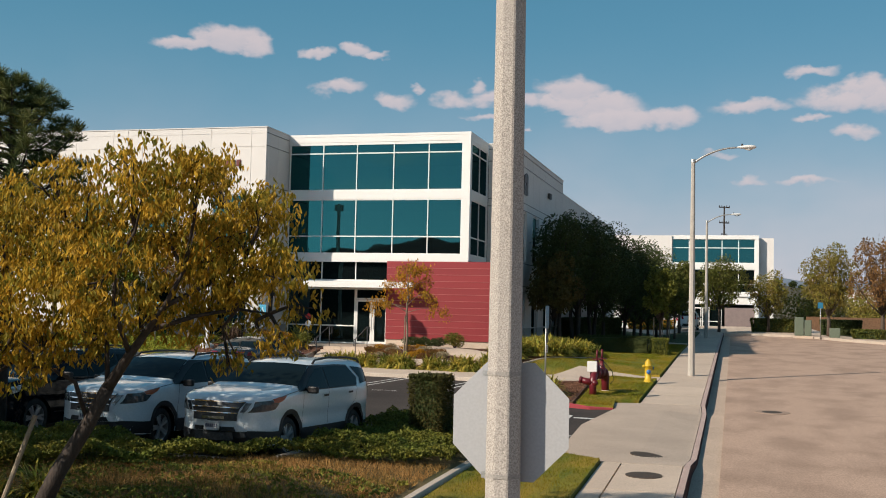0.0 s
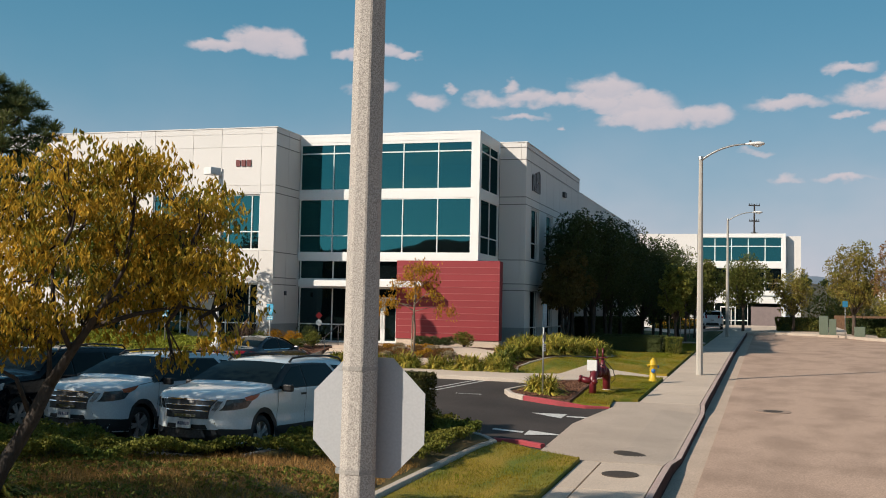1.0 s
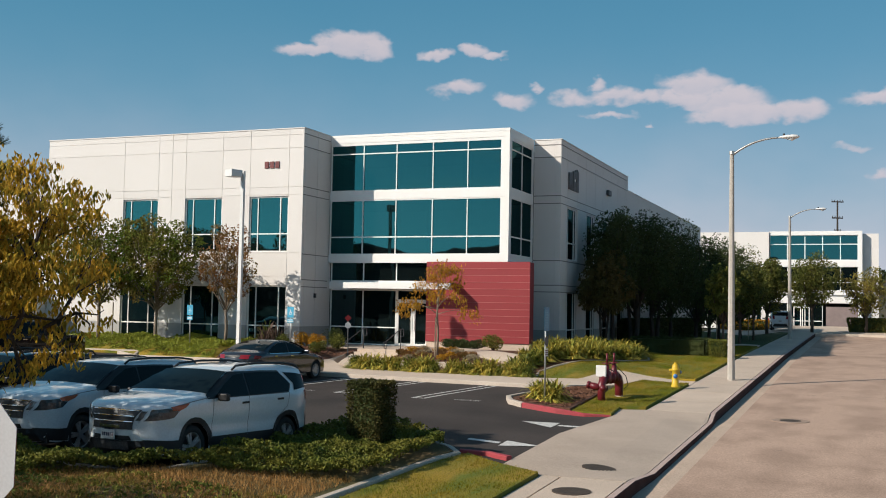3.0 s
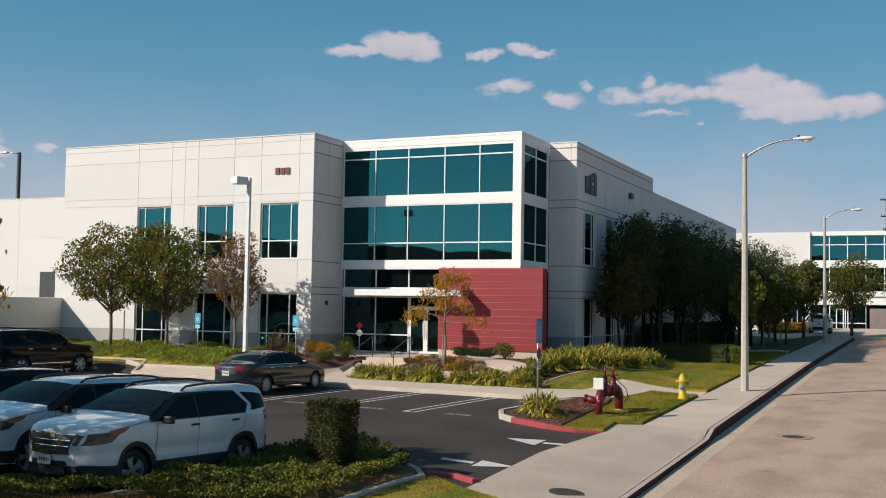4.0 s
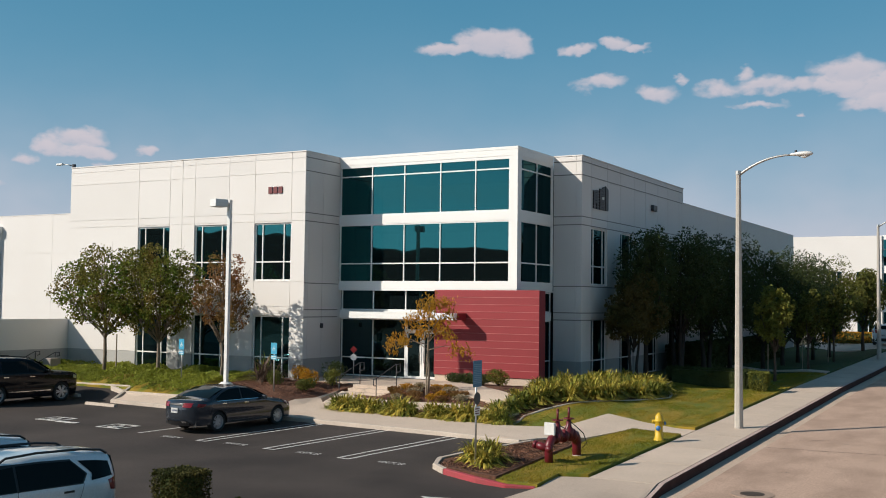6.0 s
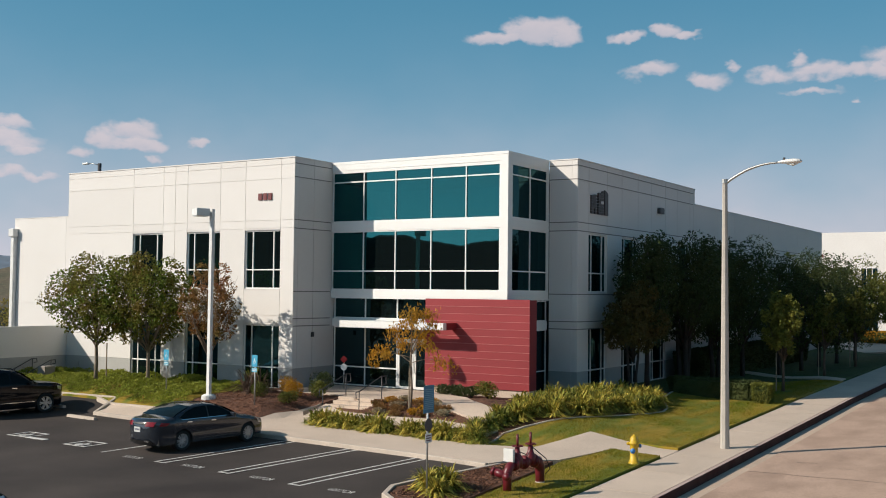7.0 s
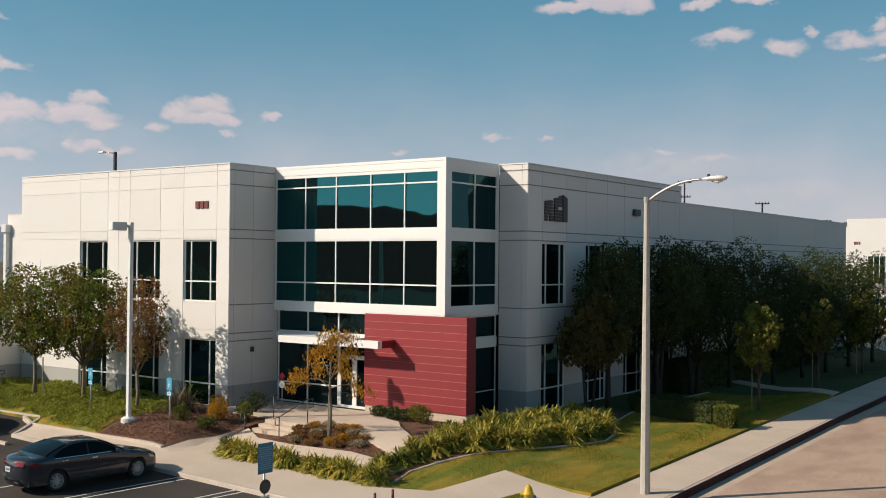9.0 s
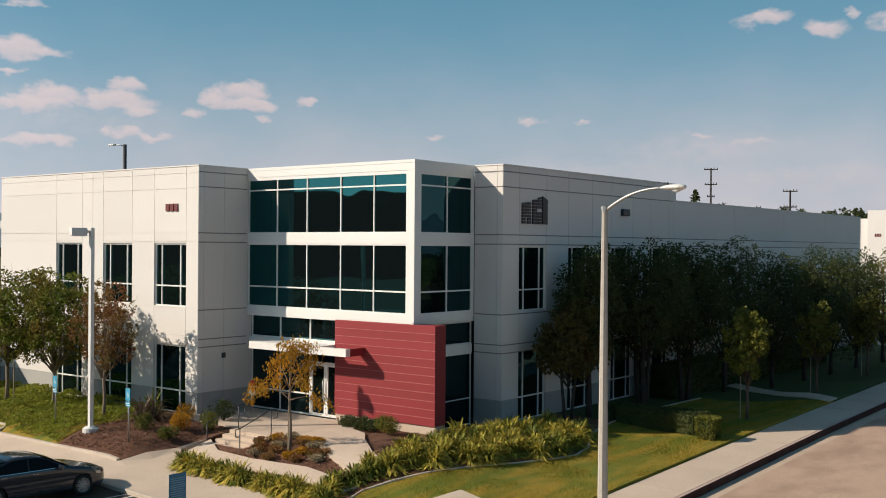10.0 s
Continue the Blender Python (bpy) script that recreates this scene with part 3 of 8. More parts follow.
# storeys behind the glass, the dimness of the rooms put into their colour
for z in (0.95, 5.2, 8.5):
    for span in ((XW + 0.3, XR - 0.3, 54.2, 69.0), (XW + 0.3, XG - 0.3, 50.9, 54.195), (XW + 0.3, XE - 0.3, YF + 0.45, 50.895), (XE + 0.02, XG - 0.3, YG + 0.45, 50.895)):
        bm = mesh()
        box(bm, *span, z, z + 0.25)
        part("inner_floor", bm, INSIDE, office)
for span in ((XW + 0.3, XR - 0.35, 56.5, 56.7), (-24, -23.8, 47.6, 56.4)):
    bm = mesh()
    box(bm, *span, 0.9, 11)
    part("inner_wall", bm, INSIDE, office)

# glass corner box: white frame, five bays in front, two at the side
bm = mesh()
FX = [XE + 0.06, -20.156, -18.34, -16.392, -14.573, -12.83]
bands = ((11.34, TOP), (8.455, 8.88), (5.39, 5.694))
for c, d in bands:
    box(bm, XE + 0.03, XG, YG, YG + 0.5, c, d)
    box(bm, XG - 0.5, XG, YG + 0.5, YR - 0.003, c, d)
box(bm, -12.83, XG - 0.004, YG + 0.004, YG + 0.38, 5.694, 11.34)
box(bm, XG - 0.5, XG - 0.002, YR - 0.12, YR - 0.004, 5.694, 11.34)
box(bm, XE + 0.031, XG - 0.01, YG - 0.012, YG, TOP - 0.09, TOP + 0.03)
box(bm, XG - 0.01, XG + 0.012, YG - 0.012, YR - 0.004, TOP - 0.09, TOP + 0.03)
box(bm, XE + 0.04, XG - 0.03, YG + 0.01, YR + 0.2, 5.30, 5.388)
box(bm, XE + 0.04, XG - 0.03, YG + 0.01, YR + 0.2, 11.2, 11.3)
part("curtain_wall_frame", bm, WHITE, office, "white painted metal frame of the glass corner")
window(FX[0], FX[-1], 8.88, 11.34, YG, "y", FX[1:-1], [10.774], deep=0.07)
window(FX[0], FX[-1], 5.694, 8.455, YG, "y", FX[1:-1], [6.581], deep=0.07)
window(YG + 0.38, YR - 0.12, 8.88, 11.34, XG, "x", [52.0], [10.774], deep=0.07, gl=GLASS_SIDE)
window(YG + 0.38, YR - 0.12, 5.694, 8.455, XG, "x", [52.0], [6.581], deep=0.07, gl=GLASS_SIDE)
# ground floor glazing, doors, canopy
window(XE + 0.06, -16.60, 4.36, 5.38, YG, "y", [-20.156, -18.34], [], deep=0.30, gl=GLASS_SIDE)
bm = mesh()
box(bm, XE + 0.04, -16.60, YG + 0.13, YG + 0.45, 3.98, 4.355)
part("canopy_beam", bm, WHITE, office)
window(XE + 0.06, -18.30, 1.22, 3.975, YG, "y", [-20.156], [2.10], deep=0.30, gl=GLASS_CLEAR)
window(-18.29, -16.60, 3.44, 3.975, YG, "y", [], [], deep=0.30, gl=GLASS_CLEAR)
door = window(-18.29, -17.40, 1.23, 3.43, YG, "y", [], [], fw=0.11, deep=0.30, gl=GLASS_CLEAR, name="door", label="white-framed glass entrance door, closed")
door2 = window(-17.39, -16.60, 1.23, 3.43, YG, "y", [], [], fw=0.11, deep=0.30, gl=GLASS_CLEAR, name="door", label="white-framed glass entrance door, closed")
for d, x in ((door, -17.50), (door2, -17.28)):
    bm = mesh()
    tube(bm, [(x, YG + 0.24, 1.95), (x, YG + 0.17, 1.97), (x, YG + 0.17, 2.75), (x, YG + 0.24, 2.77)], 0.017, 8)
    part("handle", bm, STEEL, d, "steel pull handle", True)
# glazing behind and beside the red wall, under the box
window(50.56, YR - 0.02, 1.0, 3.97, XG - 0.05, "x", [], [2.1], fw=0.04, deep=0.1, gl=GLASS_CLEAR)
window(50.56, YR - 0.02, 4.37, 5.28, XG - 0.05, "x", [], [], fw=0.04, deep=0.1, gl=GLASS_CLEAR)
bm = mesh()
box(bm, XG - 0.3, XG - 0.06, 50.56, YR - 0.02, 3.975, 4.365)
part("canopy_beam", bm, WHITE, office)
# canopy: a flat white slab over the doors, open framed at its end
bm = mesh()
CZ0, CZ1 = 4.0, 4.30
box(bm, -20.55, -16.62, 48.72, 49.99, CZ0, CZ1)
box(bm, -16.62, -14.93, 48.72, 48.98, CZ0, CZ1)
part("canopy", bm, WHITE, office, "flat white entrance canopy with an open end bay")
# the arm's red stands for light bounced off the red wall
bm = mesh()
box(bm, -15.2, -14.93, 48.982, 49.83, CZ0, CZ1)
part("canopy_arm", bm, RED, office, "end arm of the canopy, red bounce light put into its colour")
# red siding wall with its boards
bm = mesh()
box(bm, -16.56, -11.36, 49.88, 50.53, 1.5, 5.33)
part("red_wall", bm, RED, office, "thick red-clad entrance wall")
nb = 12
for i in range(nb):
    z0 = 1.5 + (5.35 - 1.5) * i / nb
    z1 = 1.5 + (5.35 - 1.5) * (i + 1) / nb
    bm = mesh()
    x0, x1 = -16.585, -11.335
    pts = [(49.875, z0), (49.846, z0 + 0.003), (49.836, z1 - 0.030), (49.872, z1 - 0.002)]
    a = [bm.verts.new((x0, yy, zz)) for yy, zz in pts]
    b = [bm.verts.new((x1, yy, zz)) for yy, zz in pts]
    for k in range(4):
        bm.faces.new((a[k], a[(k + 1) % 4], b[(k + 1) % 4], b[k]))
    bm.faces.new(a[::-1])
    bm.faces.new(b)
    bmesh.ops.recalc_face_normals(bm, faces=bm.faces[:])
    part("siding_board", bm, RED, office)
# pale strips paint in the sun caught along the boards' top edges
EDGE_SUN = material("pale red for sunlit board edges", (0.42, 0.13, 0.12), 0.5, (0.34, 0.10, 0.095), 3, 40, 0.5, 0.0)
for i in range(1, nb):
    z0 = 1.5 + (5.35 - 1.5) * i / nb
    bm = mesh()
    box(bm, -16.583, -11.337, 49.830, 49.87, z0 - 0.016, z0 + 0.004)
    part("board_edge_highlight", bm, EDGE_SUN, office)
bm = mesh()
box(bm, -16.57, -11.345, 49.9, 50.5, 0.7, 1.498)
part("wall_base", bm, CONCRETE, office)
# dark strips that paint in groove shade, round the shaded walls
GROOVE_SHADE = material("painted groove shade", (0.25, 0.235, 0.22), 0.9)
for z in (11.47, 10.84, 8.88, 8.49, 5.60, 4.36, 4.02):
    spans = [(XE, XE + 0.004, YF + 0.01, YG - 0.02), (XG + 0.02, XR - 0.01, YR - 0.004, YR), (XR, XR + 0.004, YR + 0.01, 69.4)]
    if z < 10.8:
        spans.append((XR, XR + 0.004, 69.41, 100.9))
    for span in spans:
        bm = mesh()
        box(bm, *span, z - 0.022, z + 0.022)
        part("groove_shade_strip", bm, GROOVE_SHADE, office)
# small fixtures on the walls
bm = mesh()
box(bm, XE, XE + 0.06, 48.5, 48.68, 3.5, 3.72)
part("wall_vent", bm, DARKSTEEL, office)
bm = mesh()
rbox(bm, XR, XR + 0.18, 63.7, 64.35, 9.93, 10.25, 0.03)
part("wall_light", bm, DARKSTEEL, office)
# number plaque as plain bars, and the sign of stacked bars on the side
DARKRED = material("dark red sign metal", (0.16, 0.02, 0.02), 0.5)
for i in range(3):
    x = -24.22 + i * 0.30
    bm = mesh()
    box(bm, x, x + 0.22, YF - 0.05, YF, 9.82, 10.14)
    part("sign_bar", bm, DARKRED, office, "dark red raised bar")
BROWN = material("dark bronze sign metal", (0.05, 0.035, 0.032), 0.5)


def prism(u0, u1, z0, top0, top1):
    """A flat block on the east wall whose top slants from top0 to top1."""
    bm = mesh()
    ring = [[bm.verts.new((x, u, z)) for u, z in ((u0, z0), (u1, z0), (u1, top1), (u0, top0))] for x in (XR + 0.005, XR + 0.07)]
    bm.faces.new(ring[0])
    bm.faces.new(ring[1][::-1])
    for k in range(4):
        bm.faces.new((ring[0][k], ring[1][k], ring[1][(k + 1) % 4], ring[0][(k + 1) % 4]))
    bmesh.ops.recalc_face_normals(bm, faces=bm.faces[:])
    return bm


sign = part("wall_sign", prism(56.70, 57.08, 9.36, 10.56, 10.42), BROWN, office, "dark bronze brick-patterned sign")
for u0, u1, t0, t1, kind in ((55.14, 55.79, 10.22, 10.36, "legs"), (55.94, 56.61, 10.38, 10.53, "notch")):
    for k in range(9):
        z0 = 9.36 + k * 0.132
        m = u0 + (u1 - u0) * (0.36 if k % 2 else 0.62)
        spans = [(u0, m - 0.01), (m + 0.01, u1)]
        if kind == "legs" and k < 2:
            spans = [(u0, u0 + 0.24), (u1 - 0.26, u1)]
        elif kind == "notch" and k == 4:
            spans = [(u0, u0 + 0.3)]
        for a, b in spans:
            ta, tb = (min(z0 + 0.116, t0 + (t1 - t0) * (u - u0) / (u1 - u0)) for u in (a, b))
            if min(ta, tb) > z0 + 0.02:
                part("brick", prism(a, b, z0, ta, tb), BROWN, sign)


# ---------------------------------------------------------------- entrance steps, walks and beds
sheet("front_walk", [(-26.2, 39.75), (-19.2, 39.15), (-15.0, 38.85), (-9.2, 38.35), (-6.55, 38.1), (-6.35, 38.75), (-5.25, 40.2), (-4.7, 43.2),
                     (-2.86, 42.85), (-2.86, 44.35), (-6.2, 44.7), (-6.85, 41.6), (-8.4, 41.0), (-12.1, 41.2), (-16.9, 41.9), (-18.2, 43.4),
                     (-18.2, 44.7), (-18.2, 44.55), (-18.55, 40.95), (-26.6, 40.85)], 0.14, CONCRETE, 0.3, 1.2, label="pale concrete walk from the car park to the street", category="walkway")
for v in bpy.data.objects["front_walk"].data.vertices:
    v.co.z -= 0.115 * ss(-6.4, -3.2, v.co.x)
kerb_run("kerb_lot", [(-37, 41.4), (-27.0, 41.5), (-26.25, 39.72), (-19.2, 39.09), (-15.0, 38.79), (-9.2, 38.29), (-6.6, 38.04)], 0.14, 0.145, 0.3, label="low concrete kerb along the parking bays")
bm = mesh()
for i in range(4):
    z = 0.68 + 0.135 * (i + 1)
    box(bm, -18.15, -15.95, 44.55 + 0.36 * i, 46.1, 0.4 + 0.003 * i, z)
steps = tagged(linked("entrance_steps", bm, CONCRETE), "four pale concrete steps up to the entrance", "steps", "", "structure")
bm = mesh()
box(bm, -21.95, -15.2, 46.1, 49.95, 0.5, 1.215)
tagged(linked("entrance_platform", bm, CONCRETE), "raised concrete landing before the glass doors", "landing", "", "structure")


sheet("entry_path", [(-15.2, 49.75), (-15.2, 46.3), (-13.4, 45.6), (-11.6, 44.6), (-9.4, 43.6), (-9.0, 44.6), (-11.0, 45.9), (-12.6, 47.3), (-13.4, 48.2), (-14.4, 48.6)], 0.19, CONCRETE, 0.25, 0.6, label="concrete path curving past the red wall", category="walkway")
sheet("lower_path", [(-17.6, 42.55), (-14.5, 42.75), (-12.2, 42.9), (-9.2, 42.4), (-9.1, 43.2), (-12.0, 43.75), (-14.6, 43.6), (-16.6, 43.75), (-17.9, 44.5)], 0.17, CONCRETE, 0.25, 0.6, label="narrow concrete path between planting beds", category="walkway")

sheet("planting_bed", [(-16.9, 41.95), (-12.1, 41.25), (-8.4, 41.05), (-8.85, 43.0), (-8.0, 45.15), (-7.1, 47.55), (-6.25, 50.3), (-6.05, 51.4), (-6.75, 53.6), (-7.45, 54.8), (-7.95, 57.5), (-10.9, 57.5), (-10.9, 53.7), (-12.4, 49.8), (-16.5, 49.8), (-15.3, 46.6), (-15.9, 44.3), (-17.9, 44.3)], 0.10, MULCH, 0.3, 0.6,
      label="bark-mulched planting bed before the red wall", category="planting bed", rough=0.08)
sheet("mulch_bed", [(-22.6, 40.95), (-18.6, 41.0), (-18.25, 44.5), (-18.2, 46.1), (-21.95, 46.1), (-21.95, 47.15), (-24.0, 47.15)], 0.10, MULCH, 0.3, 0.6,
      label="reddish bark mulch bed beside the steps", category="planting bed", rough=0.08)
sheet("ground_cover", [(-37.5, 41.5), (-27.4, 41.35), (-26.6, 40.95), (-22.65, 40.95), (-24.05, 47.15), (-37.5, 47.15)], 0.10, LAWN, 0.3, 0.6, label="green ground cover under small trees", category="ground cover", rough=0.10)
sheet("mulch_island", [(-6.55, 32.75), (-6.85, 33.6), (-6.75, 34.6), (-6.4, 38.5), (-5.3, 39.9), (-5.05, 38.3), (-4.75, 32.7)], 0.11, MULCH, 0.3, 0.5, label="small mulched island at the driveway", category="planting bed", rough=0.05)
kerb_run("kerb_island", [(-6.3, 38.3), (-6.85, 34.8), (-6.95, 33.6), (-6.6, 32.75), (-6.1, 32.4)], 0.15, 0.15, label="rounded concrete kerb of the island", step=0.5)
kerb_run("kerb_island_red", [(-6.1, 32.4), (-5.0, 32.15), (-4.2, 32.15), (-3.5, 32.4)], 0.15, 0.0, 0.3, REDKERB, "red-painted kerb at the driveway", 0.4, fn=lambda p: 0.15 - 0.10 * ss(-5.2, -3.5, p.x))
SOUTH_LAWN = [(-4.65, 32.5), (-3.5, 32.55), (-3.62, 34.2), (-2.9, 34.5), (-2.9, 42.75), (-4.68, 43.1), (-5.12, 40.2), (-4.93, 38.3)]
NORTH_LAWN = [(-8.35, 41.05), (-6.85, 41.65), (-6.22, 44.72), (-2.9, 44.38), (-2.9, 70.0), (-8.05, 66.5), (-8.15, 62.6), (-7.9, 57.5), (-7.35, 54.8), (-6.7, 53.6), (-6.0, 51.4), (-6.2, 50.3), (-7.05, 47.5), (-7.95, 45.1), (-8.75, 43.0)]
NEAR_LAWN = [(-4.95, 0.0), (-2.7, 0.0), (-2.7, 22.65), (-3.75, 23.3), (-4.7, 24.1), (-4.95, 23.0)]
sheet("lawn", SOUTH_LAWN, 0.09, LAWN, 0.25, 0.5, label="small mown lawn beside the pavement", category="lawn", rough=0.03)
sheet("lawn", NORTH_LAWN, 0.10, LAWN, 0.25, 0.8, label="mown lawn with sun-browned patches", category="lawn", rough=0.03)
sheet("lawn", NEAR_LAWN, 0.09, LAWN, 0.25, 0.5, label="patchy mown lawn strip beside the pavement", category="lawn", rough=0.03)
sheet("side_lawn", [(-10.9, 57.6), (-8.0, 57.6), (-8.25, 62.6), (-8.15, 66.6), (-2.9, 70.1), (-2.9, 97), (-10.9, 101)], 0.08, SHADE_LAWN, 0.3, 1.2, label="lawn along the building, darkened in colour for its shade", category="lawn", rough=0.05)
kerb_run("bed_edging", [(-8.42, 41.1), (-8.8, 43.0), (-8.45, 44.1), (-8.0, 45.1), (-7.5, 46.25), (-7.1, 47.5), (-6.65, 48.85), (-6.25, 50.3), (-6.05, 51.4), (-6.3, 52.6), (-6.75, 53.6), (-7.4, 54.8), (-7.95, 57.5), (-8.2, 62.6), (-8.1, 66.5)], 0.09, 0.135, label="curved concrete edging between bed and lawn", step=0.6)
kerb_run("kerb_bed", [(-27.9, 41.25), (-26.7, 40.86), (-22.6, 40.86), (-18.62, 40.92)], 0.14, 0.2, 0.3, label="pale kerb between walk and planting beds", step=0.5)
sheet("side_path", [(-2.87, 69.3), (-2.87, 70.6), (-4.6, 71.7), (-9.2, 72.6), (-10.9, 72.8), (-10.9, 71.6), (-8.6, 71.3), (-5.6, 70.5), (-4.0, 69.9)], 0.14, CONCRETE, 0.06, 1.0, label="narrow concrete path across the shaded lawn", category="walkway")
# near planter with its edging
PLANTER = [(-30, 3.0), (-5.15, 3.0), (-5.15, 22.6), (-5.0, 23.9), (-5.6, 24.6), (-7.0, 25.3), (-8.2, 25.2), (-7.85, 17.3), (-30, 19.0)]
sheet("planter_soil", PLANTER, 0.12, DRYLAWN, 0.3, 0.8, label="dry planter ground beside the car park", category="planting bed", rough=0.12)
kerb_run("planter_edging", [(-5.05, 3.0), (-5.07, 18.0), (-5.05, 21.5), (-4.98, 23.0), (-4.85, 23.8), (-5.2, 24.3), (-5.7, 24.65)], 0.15, 0.14, label="pale concrete edging of the planter", step=0.5)
kerb_run("kerb_drive_red", [(-5.0, 24.35), (-4.4, 24.5), (-3.8, 24.15)], 0.15, 0.10, 0.3, REDKERB, "faded red-painted kerb at the driveway", 0.3)
kerb_run("kerb_bays", [(-30, 19.1), (-7.95, 17.2), (-8.3, 25.25), (-7.0, 25.45), (-5.7, 24.7)], 0.15, 0.13, label="concrete kerb round the planter", step=0.8)


# ---------------------------------------------------------------- paint on the car park
def stripe(name, a, b, w, label="white painted bay line", mats=None, group="bay lines"):
    a, b = Vector(a), Vector(b)
    s = Vector((-(b - a).y, (b - a).x)).normalized() * w / 2
    bm = mesh()
    n = max(1, int((b - a).length / 1.0))
    prev = None
    for i in range(n + 1):
        p = a.lerp(b, i / n)
        q = [bm.verts.new((c.x, c.y, gz(c.x, c.y) + 0.006)) for c in (p - s, p + s)]
        if prev:
            bm.faces.new((prev[0], q[0], q[1], prev[1]))
        prev = q
    bmesh.ops.recalc_face_normals(bm, faces=bm.faces[:])
    return tagged(linked(name, bm, mats or PAINT), label, "road marking", group, "structure")


for x, y0, y1 in ((-9.75, 32.68, 38.28), (-12.62, 32.93, 38.52), (-15.5, 33.15, 38.76)):
    l = 0.0875 * (y1 - y0)
    for o in (0.0, 0.38):
        stripe("bay_line", (x + o, y0 - 0.03 * o), (x + o + l, y1 - 0.03 * o), 0.09)
    stripe("bay_line", (x - 0.04, y0), (x + 0.42, y0 - 0.02), 0.09)
stripe("bay_line", (-18.3, 33.4), (-17.85, 39.0), 0.10)
for cx, cy in ((-20.15, 34.3), (-23.6, 34.6)):
    bm = mesh()
    w, h = 0.55, 0.5
    for a0, a1, b0, b1 in ((-w, w, -h, -h + 0.08), (-w, w, h - 0.08, h), (-w, -w + 0.08, -h + 0.08, h - 0.08), (w - 0.08, w, -h + 0.08, h - 0.08),
                           (-0.05, 0.05, -0.2, 0.25), (-0.02, 0.22, -0.02, 0.05), (0.14, 0.22, -0.3, -0.02), (-0.22, -0.12, -0.3, 0.0), (-0.12, 0.1, -0.34, -0.26)):
        box(bm, cx + a0, cx + a1, cy + b0, cy + b1, gz(cx, cy) + 0.003, gz(cx, cy) + 0.012)
    tagged(linked("wheelchair_marking", bm, PAINT), "white painted wheelchair-bay symbol on asphalt", "road marking", "bay symbols", "structure")


def ground_text(text, x0, x1, y, h, name="bay_lettering"):
    cu = bpy.data.curves.new(name, "FONT")
    cu.body, cu.size, cu.extrude = text, 1.0, 0.0
    cu.align_x, cu.align_y = "CENTER", "CENTER"
    ob = new(name, cu)
    cx = (x0 + x1) / 2
    ob.matrix_world = pose(cx, y, gz(cx, y) + 0.008, 0, 0, -4.8) @ Matrix.Diagonal(((x1 - x0) / 3.75, h / 0.72, 1, 1))
    cu.materials.append(PAINT)
    return tagged(ob, "white painted word VISITOR on asphalt", "lettering", "bay lettering", "structure")


for x0, x1, yy in ((-17.15, -16.25, 33.28), (-14.42, -13.46, 33.16), (-11.42, -10.47, 32.87), (-8.45, -7.5, 32.68)):
    ground_text("VISITOR", x0, x1, yy, 0.30)
bm = mesh()
box(bm, -23.05, -22.05, 34.05, 34.28, gz(-22.5, 34) + 0.002, gz(-22.5, 34) + 0.012)
tagged(linked("bay_lettering", bm, PAINT), "worn white painted words on asphalt", "lettering", "bay lettering", "structure")


def arrow(tip, tail, half, name="driveway_arrow"):
    tip, tail = Vector(tip), Vector(tail)
    d = (tail - tip).normalized()
    s = Vector((-d.y, d.x))
    bm = mesh()
    neck = tip + d * 0.95
    head = [tip, neck + s * half, neck - s * half]
    bm.faces.new([bm.verts.new((p.x, p.y, gz(p.x, p.y) + 0.012)) for p in head])
    q = [neck + s * 0.12 + d * 0.08, neck - s * 0.12 + d * 0.08, tail - s * 0.12, tail + s * 0.12]
    bm.faces.new([bm.verts.new((p.x, p.y, gz(p.x, p.y) + 0.012)) for p in q])
    for f in bm.faces:
        f.normal_update()
        if f.normal.z < 0:
            f.normal_flip()
    tagged(linked(name, bm, PAINT), "white painted arrow on the driveway", "road marking", "driveway arrows", "structure")


arrow((-5.34, 29.86), (-3.5, 29.86), 0.48)
arrow((-3.7, 26.3), (-5.5, 26.2), 0.40)


COLLAR = material("manhole collar concrete", (0.36, 0.255, 0.19), 0.9, (0.28, 0.20, 0.15), 3, 40, 0.6, 0.1)


def manhole(x, y, r, dz, label, rim=True, fall=0.0):
    ob = thing("manhole_cover", label, "manhole cover", "manhole covers", pose(x, y, gz(x, y) + dz, 1.5, fall, 0))
    bm = mesh()
    tube(bm, [(0, 0, -0.03), (0, 0, 0.006)], [r, r], 32)
    part("lid", bm, IRON, ob)
    bm = mesh()
    for i in range(-4, 5):
        h = math.sqrt(max(0.01, (r * 0.85) ** 2 - (i * r * 0.19) ** 2))
        box(bm, i * r * 0.19 - 0.012, i * r * 0.19 + 0.012, -h, h, 0.006, 0.010)
    part("tread", bm, IRON, ob)
    if rim:
        bm = mesh()
        tube(bm, [(0, 0, -0.04), (0, 0, 0.004)], [r * 1.75, r * 1.75], 32)
        part("collar", bm, COLLAR, ob)
    return ob


IRON = material("rusty cast iron", (0.085, 0.065, 0.05), 0.7, (0.13, 0.09, 0.06), 9, 50, 0.8, 0.3, metal=0.4)
manhole(1.2, 35.4, 0.31, -0.195, "cast iron manhole cover in a concrete collar in the road")
manhole(-1.85, 24.2, 0.36, 0.028 - 0.05, "cast iron manhole cover in the driveway apron", False, 5.5)
manhole(-1.68, 21.35, 0.36, 0.028, "cast iron manhole cover in the pavement", False)


